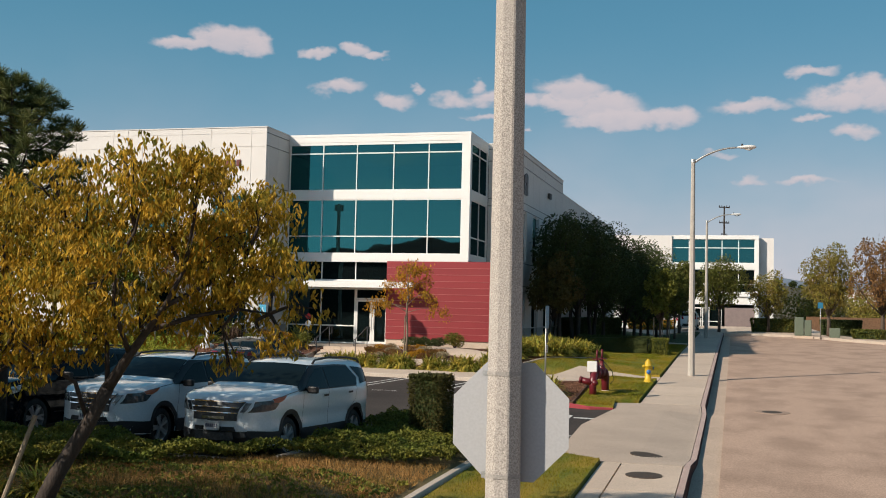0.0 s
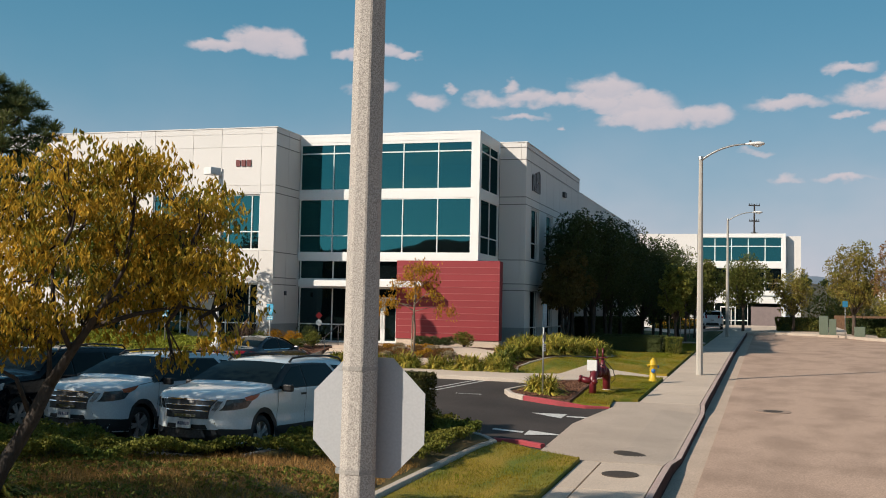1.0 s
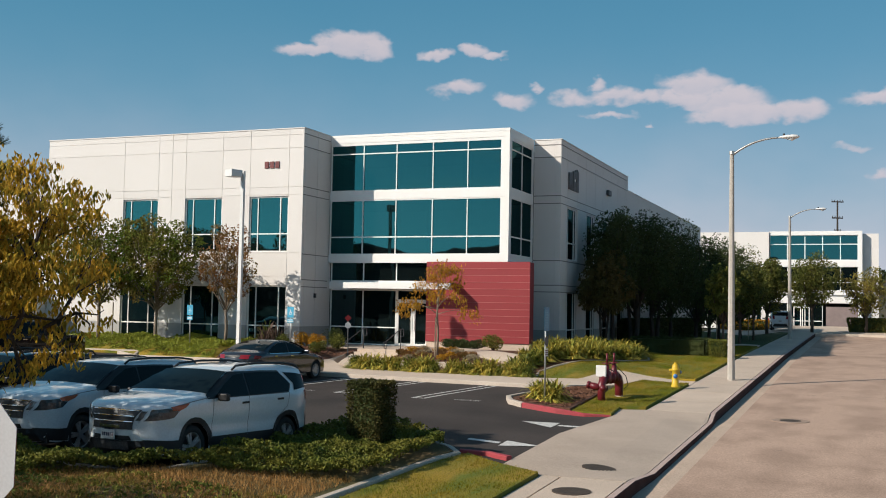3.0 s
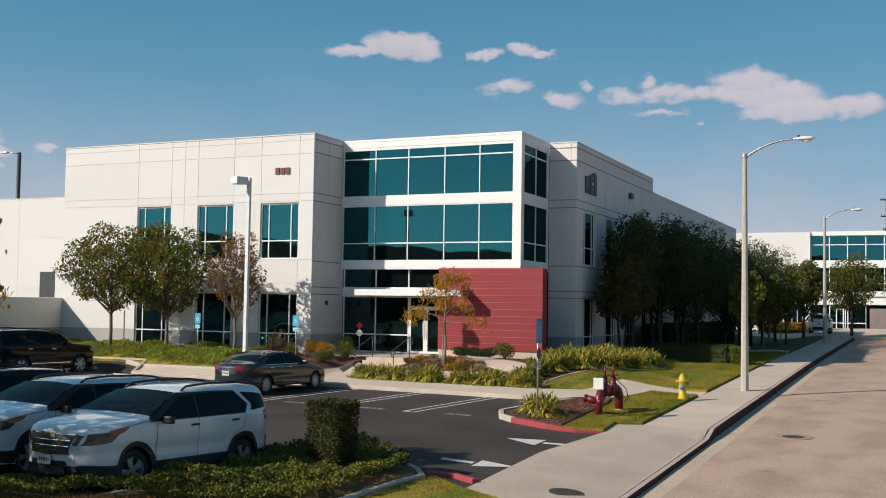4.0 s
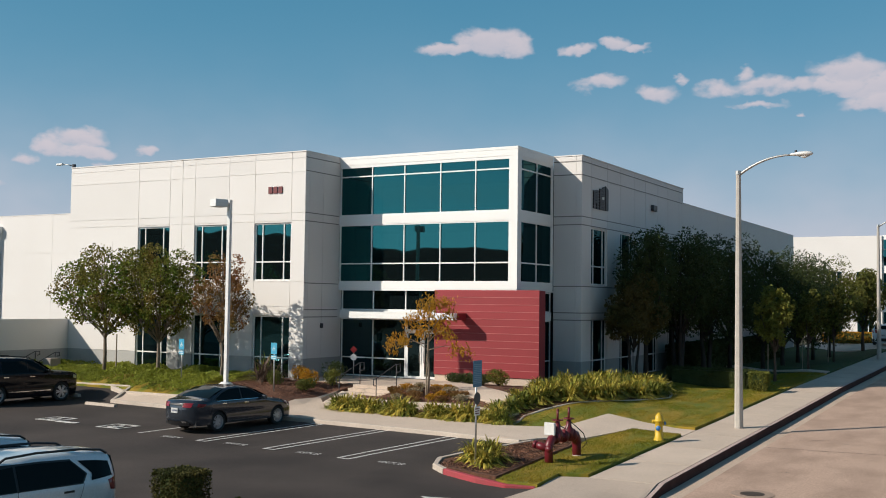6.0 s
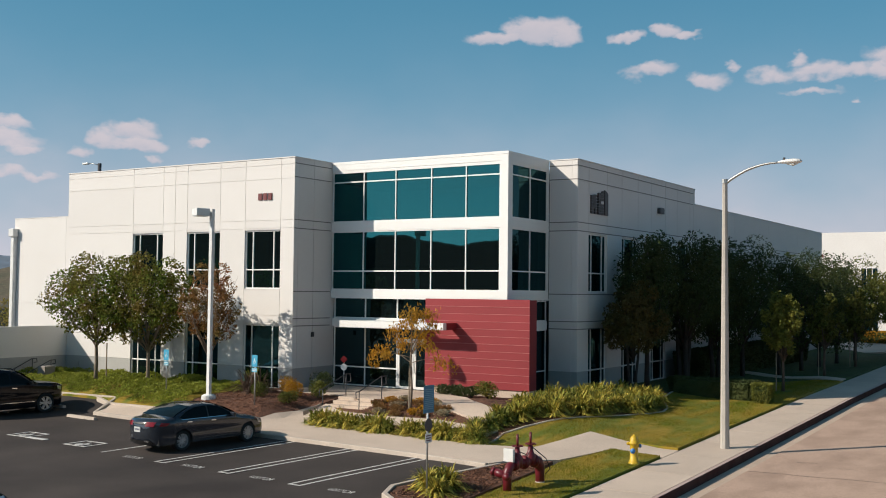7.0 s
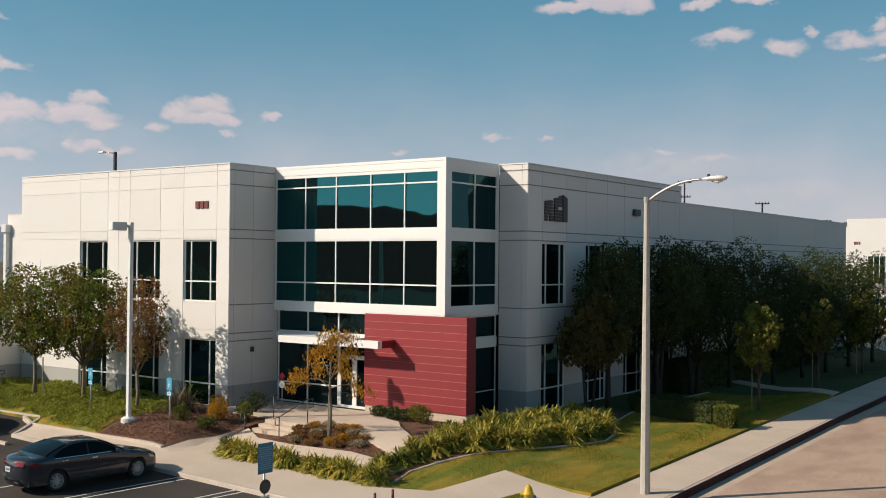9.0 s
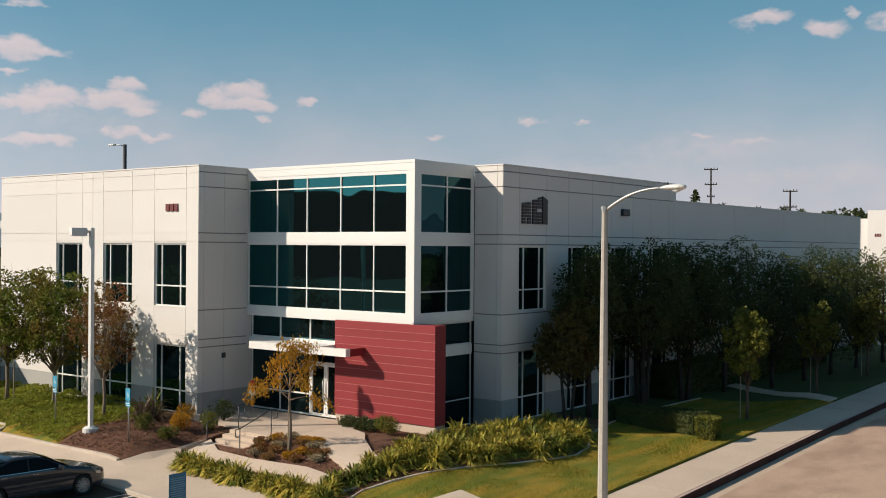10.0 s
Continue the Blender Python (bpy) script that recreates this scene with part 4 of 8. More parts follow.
# ---------------------------------------------------------------- street lamps and poles
def street_lamp(x, y, label):
    z0 = gz(x, y)
    ob = thing("street_lamp", label, "street lamp", "street lamps", pose(x, y, z0))
    bm = mesh()
    tube(bm, [(0, 0, -0.1), (0, 0, 9.05)], [0.155, 0.085], 8, turn=math.pi / 8)
    part("pole", bm, LAMPPOLE, ob)
    bm = mesh()
    tube(bm, [(0, 0, 8.98), (0, 0, 9.12)], [0.11, 0.10], 8)
    part("pole_cap", bm, STEEL, ob)
    bm = mesh()
    pts = []
    for i in range(13):
        f = i / 12
        pts.append((1.83 * f, 0, 8.95 + 0.64 * (1 - (1 - f) ** 2.2)))
    tube(bm, pts, [0.05 - 0.015 * i / 12 for i in range(13)], 10)
    part("arm", bm, STEEL, ob, "", True)
    bm = mesh()
    tube(bm, [(1.78, 0, 9.590), (1.88, 0, 9.600), (2.08, 0, 9.610), (2.33, 0, 9.610), (2.50, 0, 9.600), (2.56, 0, 9.590)], [0.05, 0.09, 0.14, 0.16, 0.12, 0.03], 14)
    for v in bm.verts:
        v.co.z = 9.600 + (v.co.z - 9.600) * 0.55
    part("lamp_head", bm, WHITEPOLE, ob, "pale cobra-head lamp", True)
    bm = mesh()
    tube(bm, [(2.08, 0, 9.545), (2.28, 0, 9.525), (2.44, 0, 9.545)], [0.04, 0.08, 0.03], 12)
    part("lens", bm, LENS, ob, "clear lamp lens", True)
    bm = mesh()
    tube(bm, [(1.98, 0, 9.640), (1.98, 0, 9.740)], [0.045, 0.045], 10)
    part("photocell", bm, DARKSTEEL, ob)
    return ob


street_lamp(-1.69, 45.6, "tall octagonal concrete street lamp with a curved steel arm")
street_lamp(-2.05, 84.6, "tall octagonal concrete street lamp farther up the street")


def stop_pole():
    z0 = gz(-1.43, 6.8)
    x, y = -1.431 - 0.00743 * z0, 6.804 + 0.02506 * z0
    ob = thing("concrete_pole", "octagonal exposed-aggregate concrete pole carrying a stop sign", "pole", at=pose(x, y, z0, -1.44, -0.43, 0))
    bm = mesh()
    tube(bm, [(0, 0, -0.1), (0, 0, 9.0)], [0.130, 0.090], 8, turn=math.pi / 8 + 0.06)
    es = [e for e in bm.edges if abs(e.verts[0].co.z - e.verts[1].co.z) > 2]
    bmesh.ops.bevel(bm, geom=es, offset=0.008, segments=1, affect="EDGES")
    part("pole", bm, AGGREGATE, ob)
    for z in (2.50, 3.16):
        bm = mesh()
        r = 0.1335 - 0.0044 * z
        tube(bm, [(0, 0, z - 0.014), (0, 0, z + 0.014)], [r, r], 8, False, turn=math.pi / 8 + 0.06)
        band = part("strap", bm, STRAP, ob, "dull pale band round the pole")
        bm = mesh()
        box(bm, -0.135, -0.105, -0.05, 0.0, z - 0.018, z + 0.018)
        part("buckle", bm, STEEL, band)
    bm = mesh()
    R = 0.392 / math.cos(math.pi / 8)
    tube(bm, [(0, 0, 0), (0, 0, 0.004)], [R, R], 8, turn=math.pi / 8)
    sg = part("sign", bm, SIGNBACK, ob, "bare grey metal back of an octagonal sign")
    sg.matrix_local = pose(0.018, 0.125, 2.84, 90, 0, 0)
    bm = mesh()
    tube(bm, [(0, 0, 0.0045), (0, 0, 0.006)], [R * 0.99, R * 0.99], 8, turn=math.pi / 8)
    fc = part("sign_face", bm, REDSIGN, sg)
    fc.matrix_local = pose(0, 0, -0.0105)
    return ob


SIGNBACK = material("weathered aluminium sign back", (0.40, 0.40, 0.41), 0.6, (0.36, 0.36, 0.37), 3, 60, 0.15, 0.0, metal=0.2)
REDSIGN = material("red sign sheeting", (0.35, 0.02, 0.02), 0.4)
BLUEINK = material("pale blue sign lettering", (0.16, 0.34, 0.45), 0.5)
BLUESIGN = material("blue sign sheeting", (0.02, 0.16, 0.28), 0.4, (0.02, 0.13, 0.23), 4, 40, 0.4, 0.0)
SIGNWHITE = material("white sign sheeting", (0.75, 0.75, 0.73), 0.4)
stop_pole()


def lot_lamp(x, y, height, label, heads=((-1, 0),)):
    z0 = gz(x, y)
    ob = thing("parking_lamp", label, "lamp post", "parking lamps", pose(x, y, z0))
    bm = mesh()
    tube(bm, [(0, 0, -0.1), (0, 0, 0.22), (0, 0, 0.22), (0, 0, 0.28)], [0.30, 0.30, 0.26, 0.20], 16)
    part("base", bm, WHITEPOLE, ob)
    bm = mesh()
    box(bm, -0.075, 0.075, -0.075, 0.075, 0.27, height)
    part("pole", bm, WHITEPOLE, ob)
    for dx, dy in heads:
        bm = mesh()
        a = math.degrees(math.atan2(dy, dx))
        m = pose(0, 0, 0, 0, 0, a)
        box(bm, 0.07, 0.22, -0.04, 0.04, height - 0.2, height - 0.1, m)
        part("bracket", bm, WHITEPOLE, ob)
        bm = mesh()
        rbox(bm, 0.22, 0.80, -0.25, 0.25, height - 0.32, height, 0.02, m)
        part("lamp_head", bm, WHITEPOLE, ob, "box-shaped lamp head")
        bm = mesh()
        box(bm, 0.27, 0.75, -0.2, 0.2, height - 0.327, height - 0.322, m)
        part("lens", bm, LENS, ob)
    return ob


lot_lamp(-22.25, 42.2, 7.95, "square white parking lamp post on a concrete foot", ((-0.35, -0.94),))


# ---------------------------------------------------------------- vehicles
WHITECAR = material("white car paint", (0.66, 0.71, 0.735), 0.3, (0.64, 0.68, 0.70), 2, 30, 0.2, 0.0, coat=1.0)
GREYCAR = material("dark grey metallic paint", (0.020, 0.025, 0.034), 0.18, (0.016, 0.021, 0.029), 2, 200, 0.3, 0.0, coat=0.6)
BLACKCAR = material("black car paint", (0.006, 0.0075, 0.010), 0.1, None, 2, 30, 0.2, 0.0, coat=0.2, spec=0.15)
CARGLASS = material("dark car glass", (0.005, 0.009, 0.010), 0.05, None, 2, 30, 0.1, 0.0, spec=0.1)
GRILLE = material("grey metal mesh grille", (0.07, 0.075, 0.08), 0.4, (0.03, 0.03, 0.032), 30, 120, 0.9, 0.2, metal=0.5)
LAMPDARK = material("smoked headlamp lens", (0.03, 0.034, 0.038), 0.12, (0.09, 0.095, 0.10), 14, 60, 0.9, 0.0, coat=0.4)
GLOSSBLACK = material("gloss black window surround", (0.008, 0.008, 0.009), 0.5)
SEAM = material("shut line between panels", (0.16, 0.17, 0.175), 0.7)
TRIM = material("black plastic trim", (0.018, 0.018, 0.019), 0.55)
RUBBER = material("tyre rubber", (0.02, 0.02, 0.02), 0.85)
ALLOY = material("alloy rim", (0.50, 0.50, 0.51), 0.35, None, 8, 40, 0.3, 0.0, metal=0.55)
CHROME = material("chrome trim", (0.65, 0.66, 0.67), 0.15, None, 8, 40, 0.1, 0.0, metal=1.0)
LAMPCLEAR = material("clear headlamp", (0.55, 0.57, 0.58), 0.08, None, 8, 40, 0.3, 0.0, metal=0.6)
AMBER = material("amber lamp", (0.50, 0.10, 0.03), 0.2)
REDLAMP = material("red tail lamp", (0.22, 0.010, 0.018), 0.15)
PLATE = material("number plate", (0.62, 0.62, 0.60), 0.5)
PLATEINK = material("plate lettering", (0.05, 0.06, 0.12), 0.5)


class CarShape:
    """The body of a car from its side outline: x forward, y left, z up."""

    def __init__(self, outline, wheels, half, belt, high, arch, taper=0.28, nose=0.25, round_=0.10, corner=0.22):
        self.outline, self.wheels, self.half, self.belt, self.high, self.arch = outline, wheels, half, belt, high, arch
        self.taper, self.nose, self.round, self.corner = taper, nose, round_, corner
        self.front, self.back = max(p[0] for p in outline), min(p[0] for p in outline)
        self.segs = [(Vector(a), Vector(b)) for a, b in zip(outline, outline[1:])]

    def edge_distance(self, x, z):
        p = Vector((x, z))
        best = 9.0
        for a, b in self.segs:
            ab = b - a
            t = min(1, max(0, (p - a).dot(ab) / max(1e-9, ab.length_squared)))
            best = min(best, (p - (a + ab * t)).length)
        return best

    def width(self, x, z, rounding=True):
        w = self.half
        if z > self.belt:
            w -= self.taper * ((z - self.belt) / (self.high - self.belt)) ** 1.15
        else:
            w -= 0.05 * ((self.belt - z) / self.belt) ** 2
            w -= 0.018 * math.exp(-((z - self.belt * 0.62) / 0.09) ** 2)
        for end in (self.front, -self.back):
            xx = x if end == self.front else -x
            w -= 0.13 * max(0.0, (xx - end + 0.75) / 0.75) ** 2
            d = (end - xx) / self.corner
            if d < 1:
                w -= 0.65 * self.corner * (1 - math.sqrt(max(0.0, 1 - (1 - max(0.0, d)) ** 2)))
        if rounding:
            d, r = self.edge_distance(x, z), self.round
            if d < r:
                w -= r * (1 - math.sqrt(max(0.0, 1 - (1 - d / r) ** 2)))
        return w

    def bend(self, x, y, z):
        end = self.front if x > 0 else -self.back
        k = max(0.0, (abs(x) - end + 0.9) / 0.9)
        return (x - math.copysign(self.nose * k * (abs(y) / self.half) ** 2.2, x), y, z)

    def side(self, bm, poly, s, off, cell=0.07, rounding=True):
        """A skin over the side, inside the outline poly."""
        tmp = mesh()
        tmp.faces.new([tmp.verts.new((x, z, 0)) for x, z in poly])
        for axis in (0, 1):
            lo, hi = min(p[axis] for p in poly), max(p[axis] for p in poly)
            k = math.floor(lo / cell) + 1
            while k * cell < hi:
                co, no = ((k * cell, 0, 0), (1, 0, 0)) if axis == 0 else ((0, k * cell, 0), (0, 1, 0))
                bmesh.ops.bisect_plane(tmp, geom=tmp.verts[:] + tmp.edges[:] + tmp.faces[:], plane_co=co, plane_no=no)
                k += 1
        made = {}
        for v in tmp.verts:
            x, z = v.co.x, v.co.y
            made[v] = bm.verts.new(self.bend(x, s * (self.width(x, z, rounding) + off), z))
        for f in tmp.faces:
            vs = [made[v] for v in f.verts]
            bm.faces.new(vs if s < 0 else vs[::-1])
        tmp.free()

    def across(self, bm, pts, y0=-1.0, y1=1.0, off=0.0, n=10, crown=0.03, inset=0.0):
        """A skin from side to side along points of the outline; y0 and y1 are shares of the width there."""
        prev = None
        for i, (x, z) in enumerate(pts):
            a, b = Vector(pts[max(i - 1, 0)]), Vector(pts[min(i + 1, len(pts) - 1)])
            t = (b - a).normalized()
            nx, nz = -t.y, t.x
            if nx * (x - (self.front + self.back) / 2) * 0.2 + nz * (z - 0.8) < 0:
                nx, nz = -nx, -nz
            w = self.width(x, z) - inset
            row = []
            for k in range(n + 1):
                f = y0 + (y1 - y0) * k / n
                c = crown * (1 - f * f) + off
                row.append(bm.verts.new(self.bend(x + nx * c, f * w, z + nz * c)))
            if prev:
                for k in range(n):
                    bm.faces.new((prev[k], row[k], row[k + 1], prev[k + 1]))
            prev = row


def densify(pts, step=0.12):
    out = [pts[0]]
    for a, b in zip(pts, pts[1:]):
        n = max(1, int(math.hypot(b[0] - a[0], b[1] - a[1]) / step))
        out += [(a[0] + (b[0] - a[0]) * (i + 1) / n, a[1] + (b[1] - a[1]) * (i + 1) / n) for i in range(n)]
    return out


def smooth_line(pts, rounds=2):
    for _ in range(rounds):
        out = [pts[0]]
        for a, b in zip(pts, pts[1:]):
            out += [(a[0] * 0.75 + b[0] * 0.25, a[1] * 0.75 + b[1] * 0.25), (a[0] * 0.25 + b[0] * 0.75, a[1] * 0.25 + b[1] * 0.75)]
        out.append(pts[-1])
        pts = out
    return pts


def wheel(car, x, y, r, spokes, width=0.23):
    s = 1 if y > 0 else -1
    hub = thing("wheel", "", "")
    hub.parent = car
    hub.matrix_local = pose(x, y, r)
    bm = mesh()
    prof = [(0.60, -width), (0.93, -width), (1.0, -width * 0.85), (1.0, -width * 0.15), (0.93, 0.0), (0.70, 0.004), (0.66, -0.03)]
    n = 32
    rings = [[bm.verts.new((r * q * math.cos(2 * math.pi * k / n), s * d, r * q * math.sin(2 * math.pi * k / n))) for k in range(n)] for q, d in prof]
    for a, b in zip(rings, rings[1:]):
        for k in range(n):
            bm.faces.new((a[k], a[(k + 1) % n], b[(k + 1) % n], b[k]))
    bmesh.ops.recalc_face_normals(bm, faces=bm.faces[:])
    part("tyre", bm, RUBBER, hub, "", True)
    bm = mesh()
    prof = [(0.70, -0.005), (0.665, -0.012), (0.64, -0.06), (0.62, -0.14), (0.0, -0.14)]
    rings = [[bm.verts.new((r * max(q, 0.001) * math.cos(2 * math.pi * k / n), s * d, r * max(q, 0.001) * math.sin(2 * math.pi * k / n))) for k in range(n)] for q, d in prof]
    for i, (a, b) in enumerate(zip(rings, rings[1:])):
        for k in range(n):
            f = bm.faces.new((a[k], a[(k + 1) % n], b[(k + 1) % n], b[k]))
            f.material_index = 1 if i >= 3 else 0
    thin = 0.024 if spokes < 7 else 0.013
    for k in range(spokes):
        for o in (-0.26, 0.26):
            a = 2 * math.pi * k / spokes
            m = Matrix.Rotation(-a - o * 0.6, 4, "Y")
            box(bm, 0.06 * r, 0.66 * r, -0.03 * 1 if s > 0 else 0.0, 0.0 if s > 0 else 0.03, -thin, thin, Matrix.Translation((0, -0.015 * s, 0)) @ m)
    tube(bm, [(0, -s * 0.06, 0), (0, -s * 0.005, 0)], [0.17 * r, 0.13 * r], 14)
    bmesh.ops.recalc_face_normals(bm, faces=bm.faces[:])
    part("rim", bm, [ALLOY, TRIM], hub)
    return hub


def arch_bottom(shape, zb=0.27):
    """The lower edge with its two wheel arches, from the back to the front."""
    pts = []
    for x in sorted(shape.wheels):
        r = shape.arch
        zc = r * 0.86
        a0 = math.asin(max(-1, min(1, (zb - zc) / r)))
        for k in range(15):
            a = math.pi - a0 - (math.pi - 2 * a0) * k / 14
            pts.append((x + r * math.cos(a), zc + r * math.sin(a)))
    return pts


def build_car(label, at, shape, paint, group, glass_polys, screen, rear_screen, wheel_r, spokes, front, rear, mirror, rails=None, clad=None, handles=(), surround=(), name="car", category="car"):
    car = thing(name, label, category, group, at)
    low = arch_bottom(shape)
    body = mesh()
    poly = list(shape.outline) + low
    for s in (-1, 1):
        shape.side(body, poly, s, 0.0)
    strip = densify(list(shape.outline), 0.09)
    shape.across(body, strip, n=12)
    bmesh.ops.remove_doubles(body, verts=body.verts[:], dist=0.012)
    bmesh.ops.recalc_face_normals(body, faces=body.faces[:])
    part("body", body, paint, car, "", True)
    # underside and wheel housings
    under = mesh()
    box(under, shape.back + 0.25, shape.front - 0.3, -shape.half + 0.17, shape.half - 0.17, 0.24, 0.75)
    part("underbody", under, TRIM, car)
    for x in shape.wheels:
        for s in (-1, 1):
            wheel(car, x, s * (shape.half - 0.045), wheel_r, spokes)
    for g in surround:
        for s in (-1, 1):
            bm = mesh()
            shape.side(bm, g, s, 0.008, 0.05, True)
            part("window_surround", bm, GLOSSBLACK, car, "", True)
    for g in glass_polys:
        for s in (-1, 1):
            bm = mesh()
            shape.side(bm, g, s, 0.013, 0.05, True)
            part("side_window", bm, CARGLASS, car, "", True)
    for nm, pts in (("windscreen", screen), ("rear_window", rear_screen)):
        bm = mesh()
        shape.across(bm, densify(pts, 0.1), -1.05, 1.05, 0.012, 12)
        part(nm, bm, CARGLASS, car, "", True)
    if clad:
        for poly in clad:
            for s in (-1, 1):
                bm = mesh()
                shape.side(bm, poly, s, 0.006, 0.05, True)
                part("cladding", bm, TRIM, car, "", True)
    for nm, pts, y0, y1, off, mt in front + rear:
        bm = mesh()
        shape.across(bm, densify(pts, 0.05), y0, y1, off, 12)
        part(nm, bm, mt, car)
        if abs(y0 + y1) > 0.01:
            bm = mesh()
            shape.across(bm, densify(pts, 0.05), -y1, -y0, off, 12)
            part(nm, bm, mt, car)
    for nm, poly, mt in handles:
        for s in (-1, 1):
            bm = mesh()
            shape.side(bm, poly, s, 0.009, 0.05, nm in ("headlamp", "tail_lamp", "indicator"))
            part(nm, bm, mt, car)
    mx, mz = mirror
    for s in (-1, 1):
        bm = mesh()
        y0 = s * (shape.width(mx, mz) + 0.02)
        a, b = sorted((y0, y0 + s * 0.22))
        rbox(bm, mx - 0.06, mx + 0.05, a, b, mz - 0.06, mz + 0.08, 0.03)
        part("mirror", bm, GLOSSBLACK if rails else paint, car)
    if rails:
        for s in (-1, 1):
            bm = mesh()
            pts = [(x, s * (shape.width(x, z - 0.10) - 0.10), z + dz) for (x, z), dz in rails]
            tube(bm, pts, 0.022, 8)
            part("roof_rail", bm, TRIM, car, "", True)
    return car


def plates(car, shape, x, z, name="number_plate"):
    bm = mesh()
    s = 1 if x > 0 else -1
    box(bm, x - 0.008, x + 0.008, -0.155, 0.155, z - 0.08, z + 0.08)
    p = part(name, bm, PLATE, car)
    bm = mesh()
    for k in range(6):
        yy = -0.12 + k * 0.042
        box(bm, x + s * 0.008, x + s * 0.011, yy, yy + 0.028, z - 0.03, z + 0.03)
    part("lettering", bm, PLATEINK, p)


SUV_OUT = smooth_line([(2.30, 0.27), (2.42, 0.34), (2.48, 0.50), (2.495, 0.74), (2.485, 0.93), (2.44, 1.05), (2.32, 1.115), (2.0, 1.175), (1.5, 1.235), (1.16, 1.27), (0.62, 1.545), (0.28, 1.69), (-0.3, 1.77), (-1.2, 1.785),
                       (-2.0, 1.75), (-2.26, 1.70), (-2.38, 1.36), (-2.46, 1.08), (-2.50, 0.80), (-2.49, 0.50), (-2.40, 0.36), (-2.32, 0.27)], 1)
SUV_WHEELS = (1.47, -1.39)


def white_suv(at, label):
    sh = CarShape(SUV_OUT, SUV_WHEELS, 0.98, 1.18, 1.79, 0.43, 0.27, 0.30, 0.10, 0.34)
    win = [[(0.96, 1.225), (0.58, 1.455), (0.25, 1.605), (-0.05, 1.64), (-0.05, 1.235)], [(-0.10, 1.235), (-0.10, 1.643), (-0.62, 1.655), (-1.20, 1.645), (-1.47, 1.41), (-1.37, 1.265)],
           [(-1.57, 1.285), (-1.61, 1.41), (-1.36, 1.64), (-1.80, 1.62), (-2.14, 1.585), (-2.25, 1.33)]]
    bars = [("grille", [(2.497, 0.70), (2.492, 0.92), (2.452, 1.035)], -0.84, 0.84, 0.012, GRILLE)]
    for z, h in ((0.83, 0.008), (0.925, 0.008), (1.02, 0.010)):
        bars.append(("grille_bar", [(2.497 - 0.4 * max(0, z - 0.92), z - h), (2.494 - 0.42 * max(0, z - 0.92), z + h)], -0.82, 0.82, 0.032, CHROME))
    bars += [("grille_insert", [(2.498, 0.725), (2.498, 0.775)], -0.42, 0.42, 0.030, CHROME), ("emblem", [(2.492, 0.875), (2.487, 0.925)], -0.09, 0.09, 0.045, TRIM), ("headlamp", [(2.490, 0.85), (2.462, 1.015)], 0.86, 1.0, 0.014, LAMPDARK), 
             ("lower_grille", [(2.478, 0.36), (2.488, 0.50)], -0.62, 0.62, 0.022, GRILLE), ("fog_lamp", [(2.483, 0.42), (2.490, 0.51)], 0.84, 0.97, 0.024, LAMPDARK), ("bumper_lip", [(2.36, 0.285), (2.455, 0.42), (2.482, 0.52)], -1.04, 1.04, 0.014, TRIM), ("bumper_insert", [(2.482, 0.52), (2.494, 0.60)], -0.72, 0.72, 0.015, TRIM), ("plate_holder", [(2.488, 0.51), (2.497, 0.71)], -0.2, 0.2, 0.024, TRIM)]
    back = [("tail_lamp", [(-2.40, 1.32), (-2.47, 1.03)], 0.72, 0.97, 0.012, REDLAMP), ("rear_bumper", [(-2.50, 0.62), (-2.44, 0.36)], -0.95, 0.95, 0.012, TRIM)]
    sides = [("headlamp", [(2.485, 0.85), (2.44, 1.045), (2.23, 1.075), (2.20, 1.03), (2.02, 1.02), (2.16, 0.91)], LAMPDARK), ("indicator", [(2.20, 1.03), (2.22, 1.09), (2.02, 1.125), (1.66, 1.150), (1.80, 1.08), (2.02, 1.025)], AMBER),
             ("tail_lamp", [(-2.36, 1.30), (-2.10, 1.26), (-2.20, 1.08), (-2.43, 1.05)], REDLAMP),
             ("door_handle", [(0.14, 1.075), (0.14, 1.115), (-0.08, 1.12), (-0.08, 1.08)], TRIM), ("door_handle", [(-0.98, 1.105), (-0.98, 1.145), (-1.20, 1.15), (-1.20, 1.11)], TRIM),
             ("door_seam", [(0.99, 0.50), (0.99, 1.20), (0.978, 1.20), (0.978, 0.50)], SEAM), ("door_seam", [(-0.07, 0.50), (-0.07, 1.22), (-0.082, 1.22), (-0.082, 0.50)], SEAM),
             ("door_seam", [(-0.92, 0.50), (-1.02, 0.78), (-1.32, 0.98), (-1.40, 1.25), (-1.412, 1.25), (-1.332, 0.976), (-1.03, 0.77), (-0.932, 0.50)], SEAM),
             ("bonnet_seam", [(2.02, 1.128), (1.10, 1.235), (1.10, 1.223), (2.02, 1.114)], SEAM)]
    clad = [[(1.02, 0.275), (1.0, 0.52), (-0.94, 0.54), (-0.96, 0.275)], [(-1.83, 0.30), (-1.80, 0.50), (-2.46, 0.54), (-2.38, 0.31)], [(1.91, 0.28), (1.92, 0.52), (2.20, 0.515), (2.484, 0.53), (2.47, 0.44), (2.42, 0.30)]]
    for xa in SUV_WHEELS:
        ring = [(xa + 0.43 * math.cos(a), 0.37 + 0.43 * math.sin(a)) for a in (math.pi * k / 12 for k in range(13))]
        ring += [(xa + 0.535 * math.cos(a), 0.37 + 0.525 * math.sin(a)) for a in (math.pi * (12 - k) / 12 for k in range(13))]
        clad.append(ring)
    rails = [((0.16, 1.70), 0.0), ((0.02, 1.735), 0.04), ((-0.6, 1.775), 0.045), ((-1.5, 1.775), 0.045), ((-1.95, 1.75), 0.03), ((-2.08, 1.71), 0.0)]
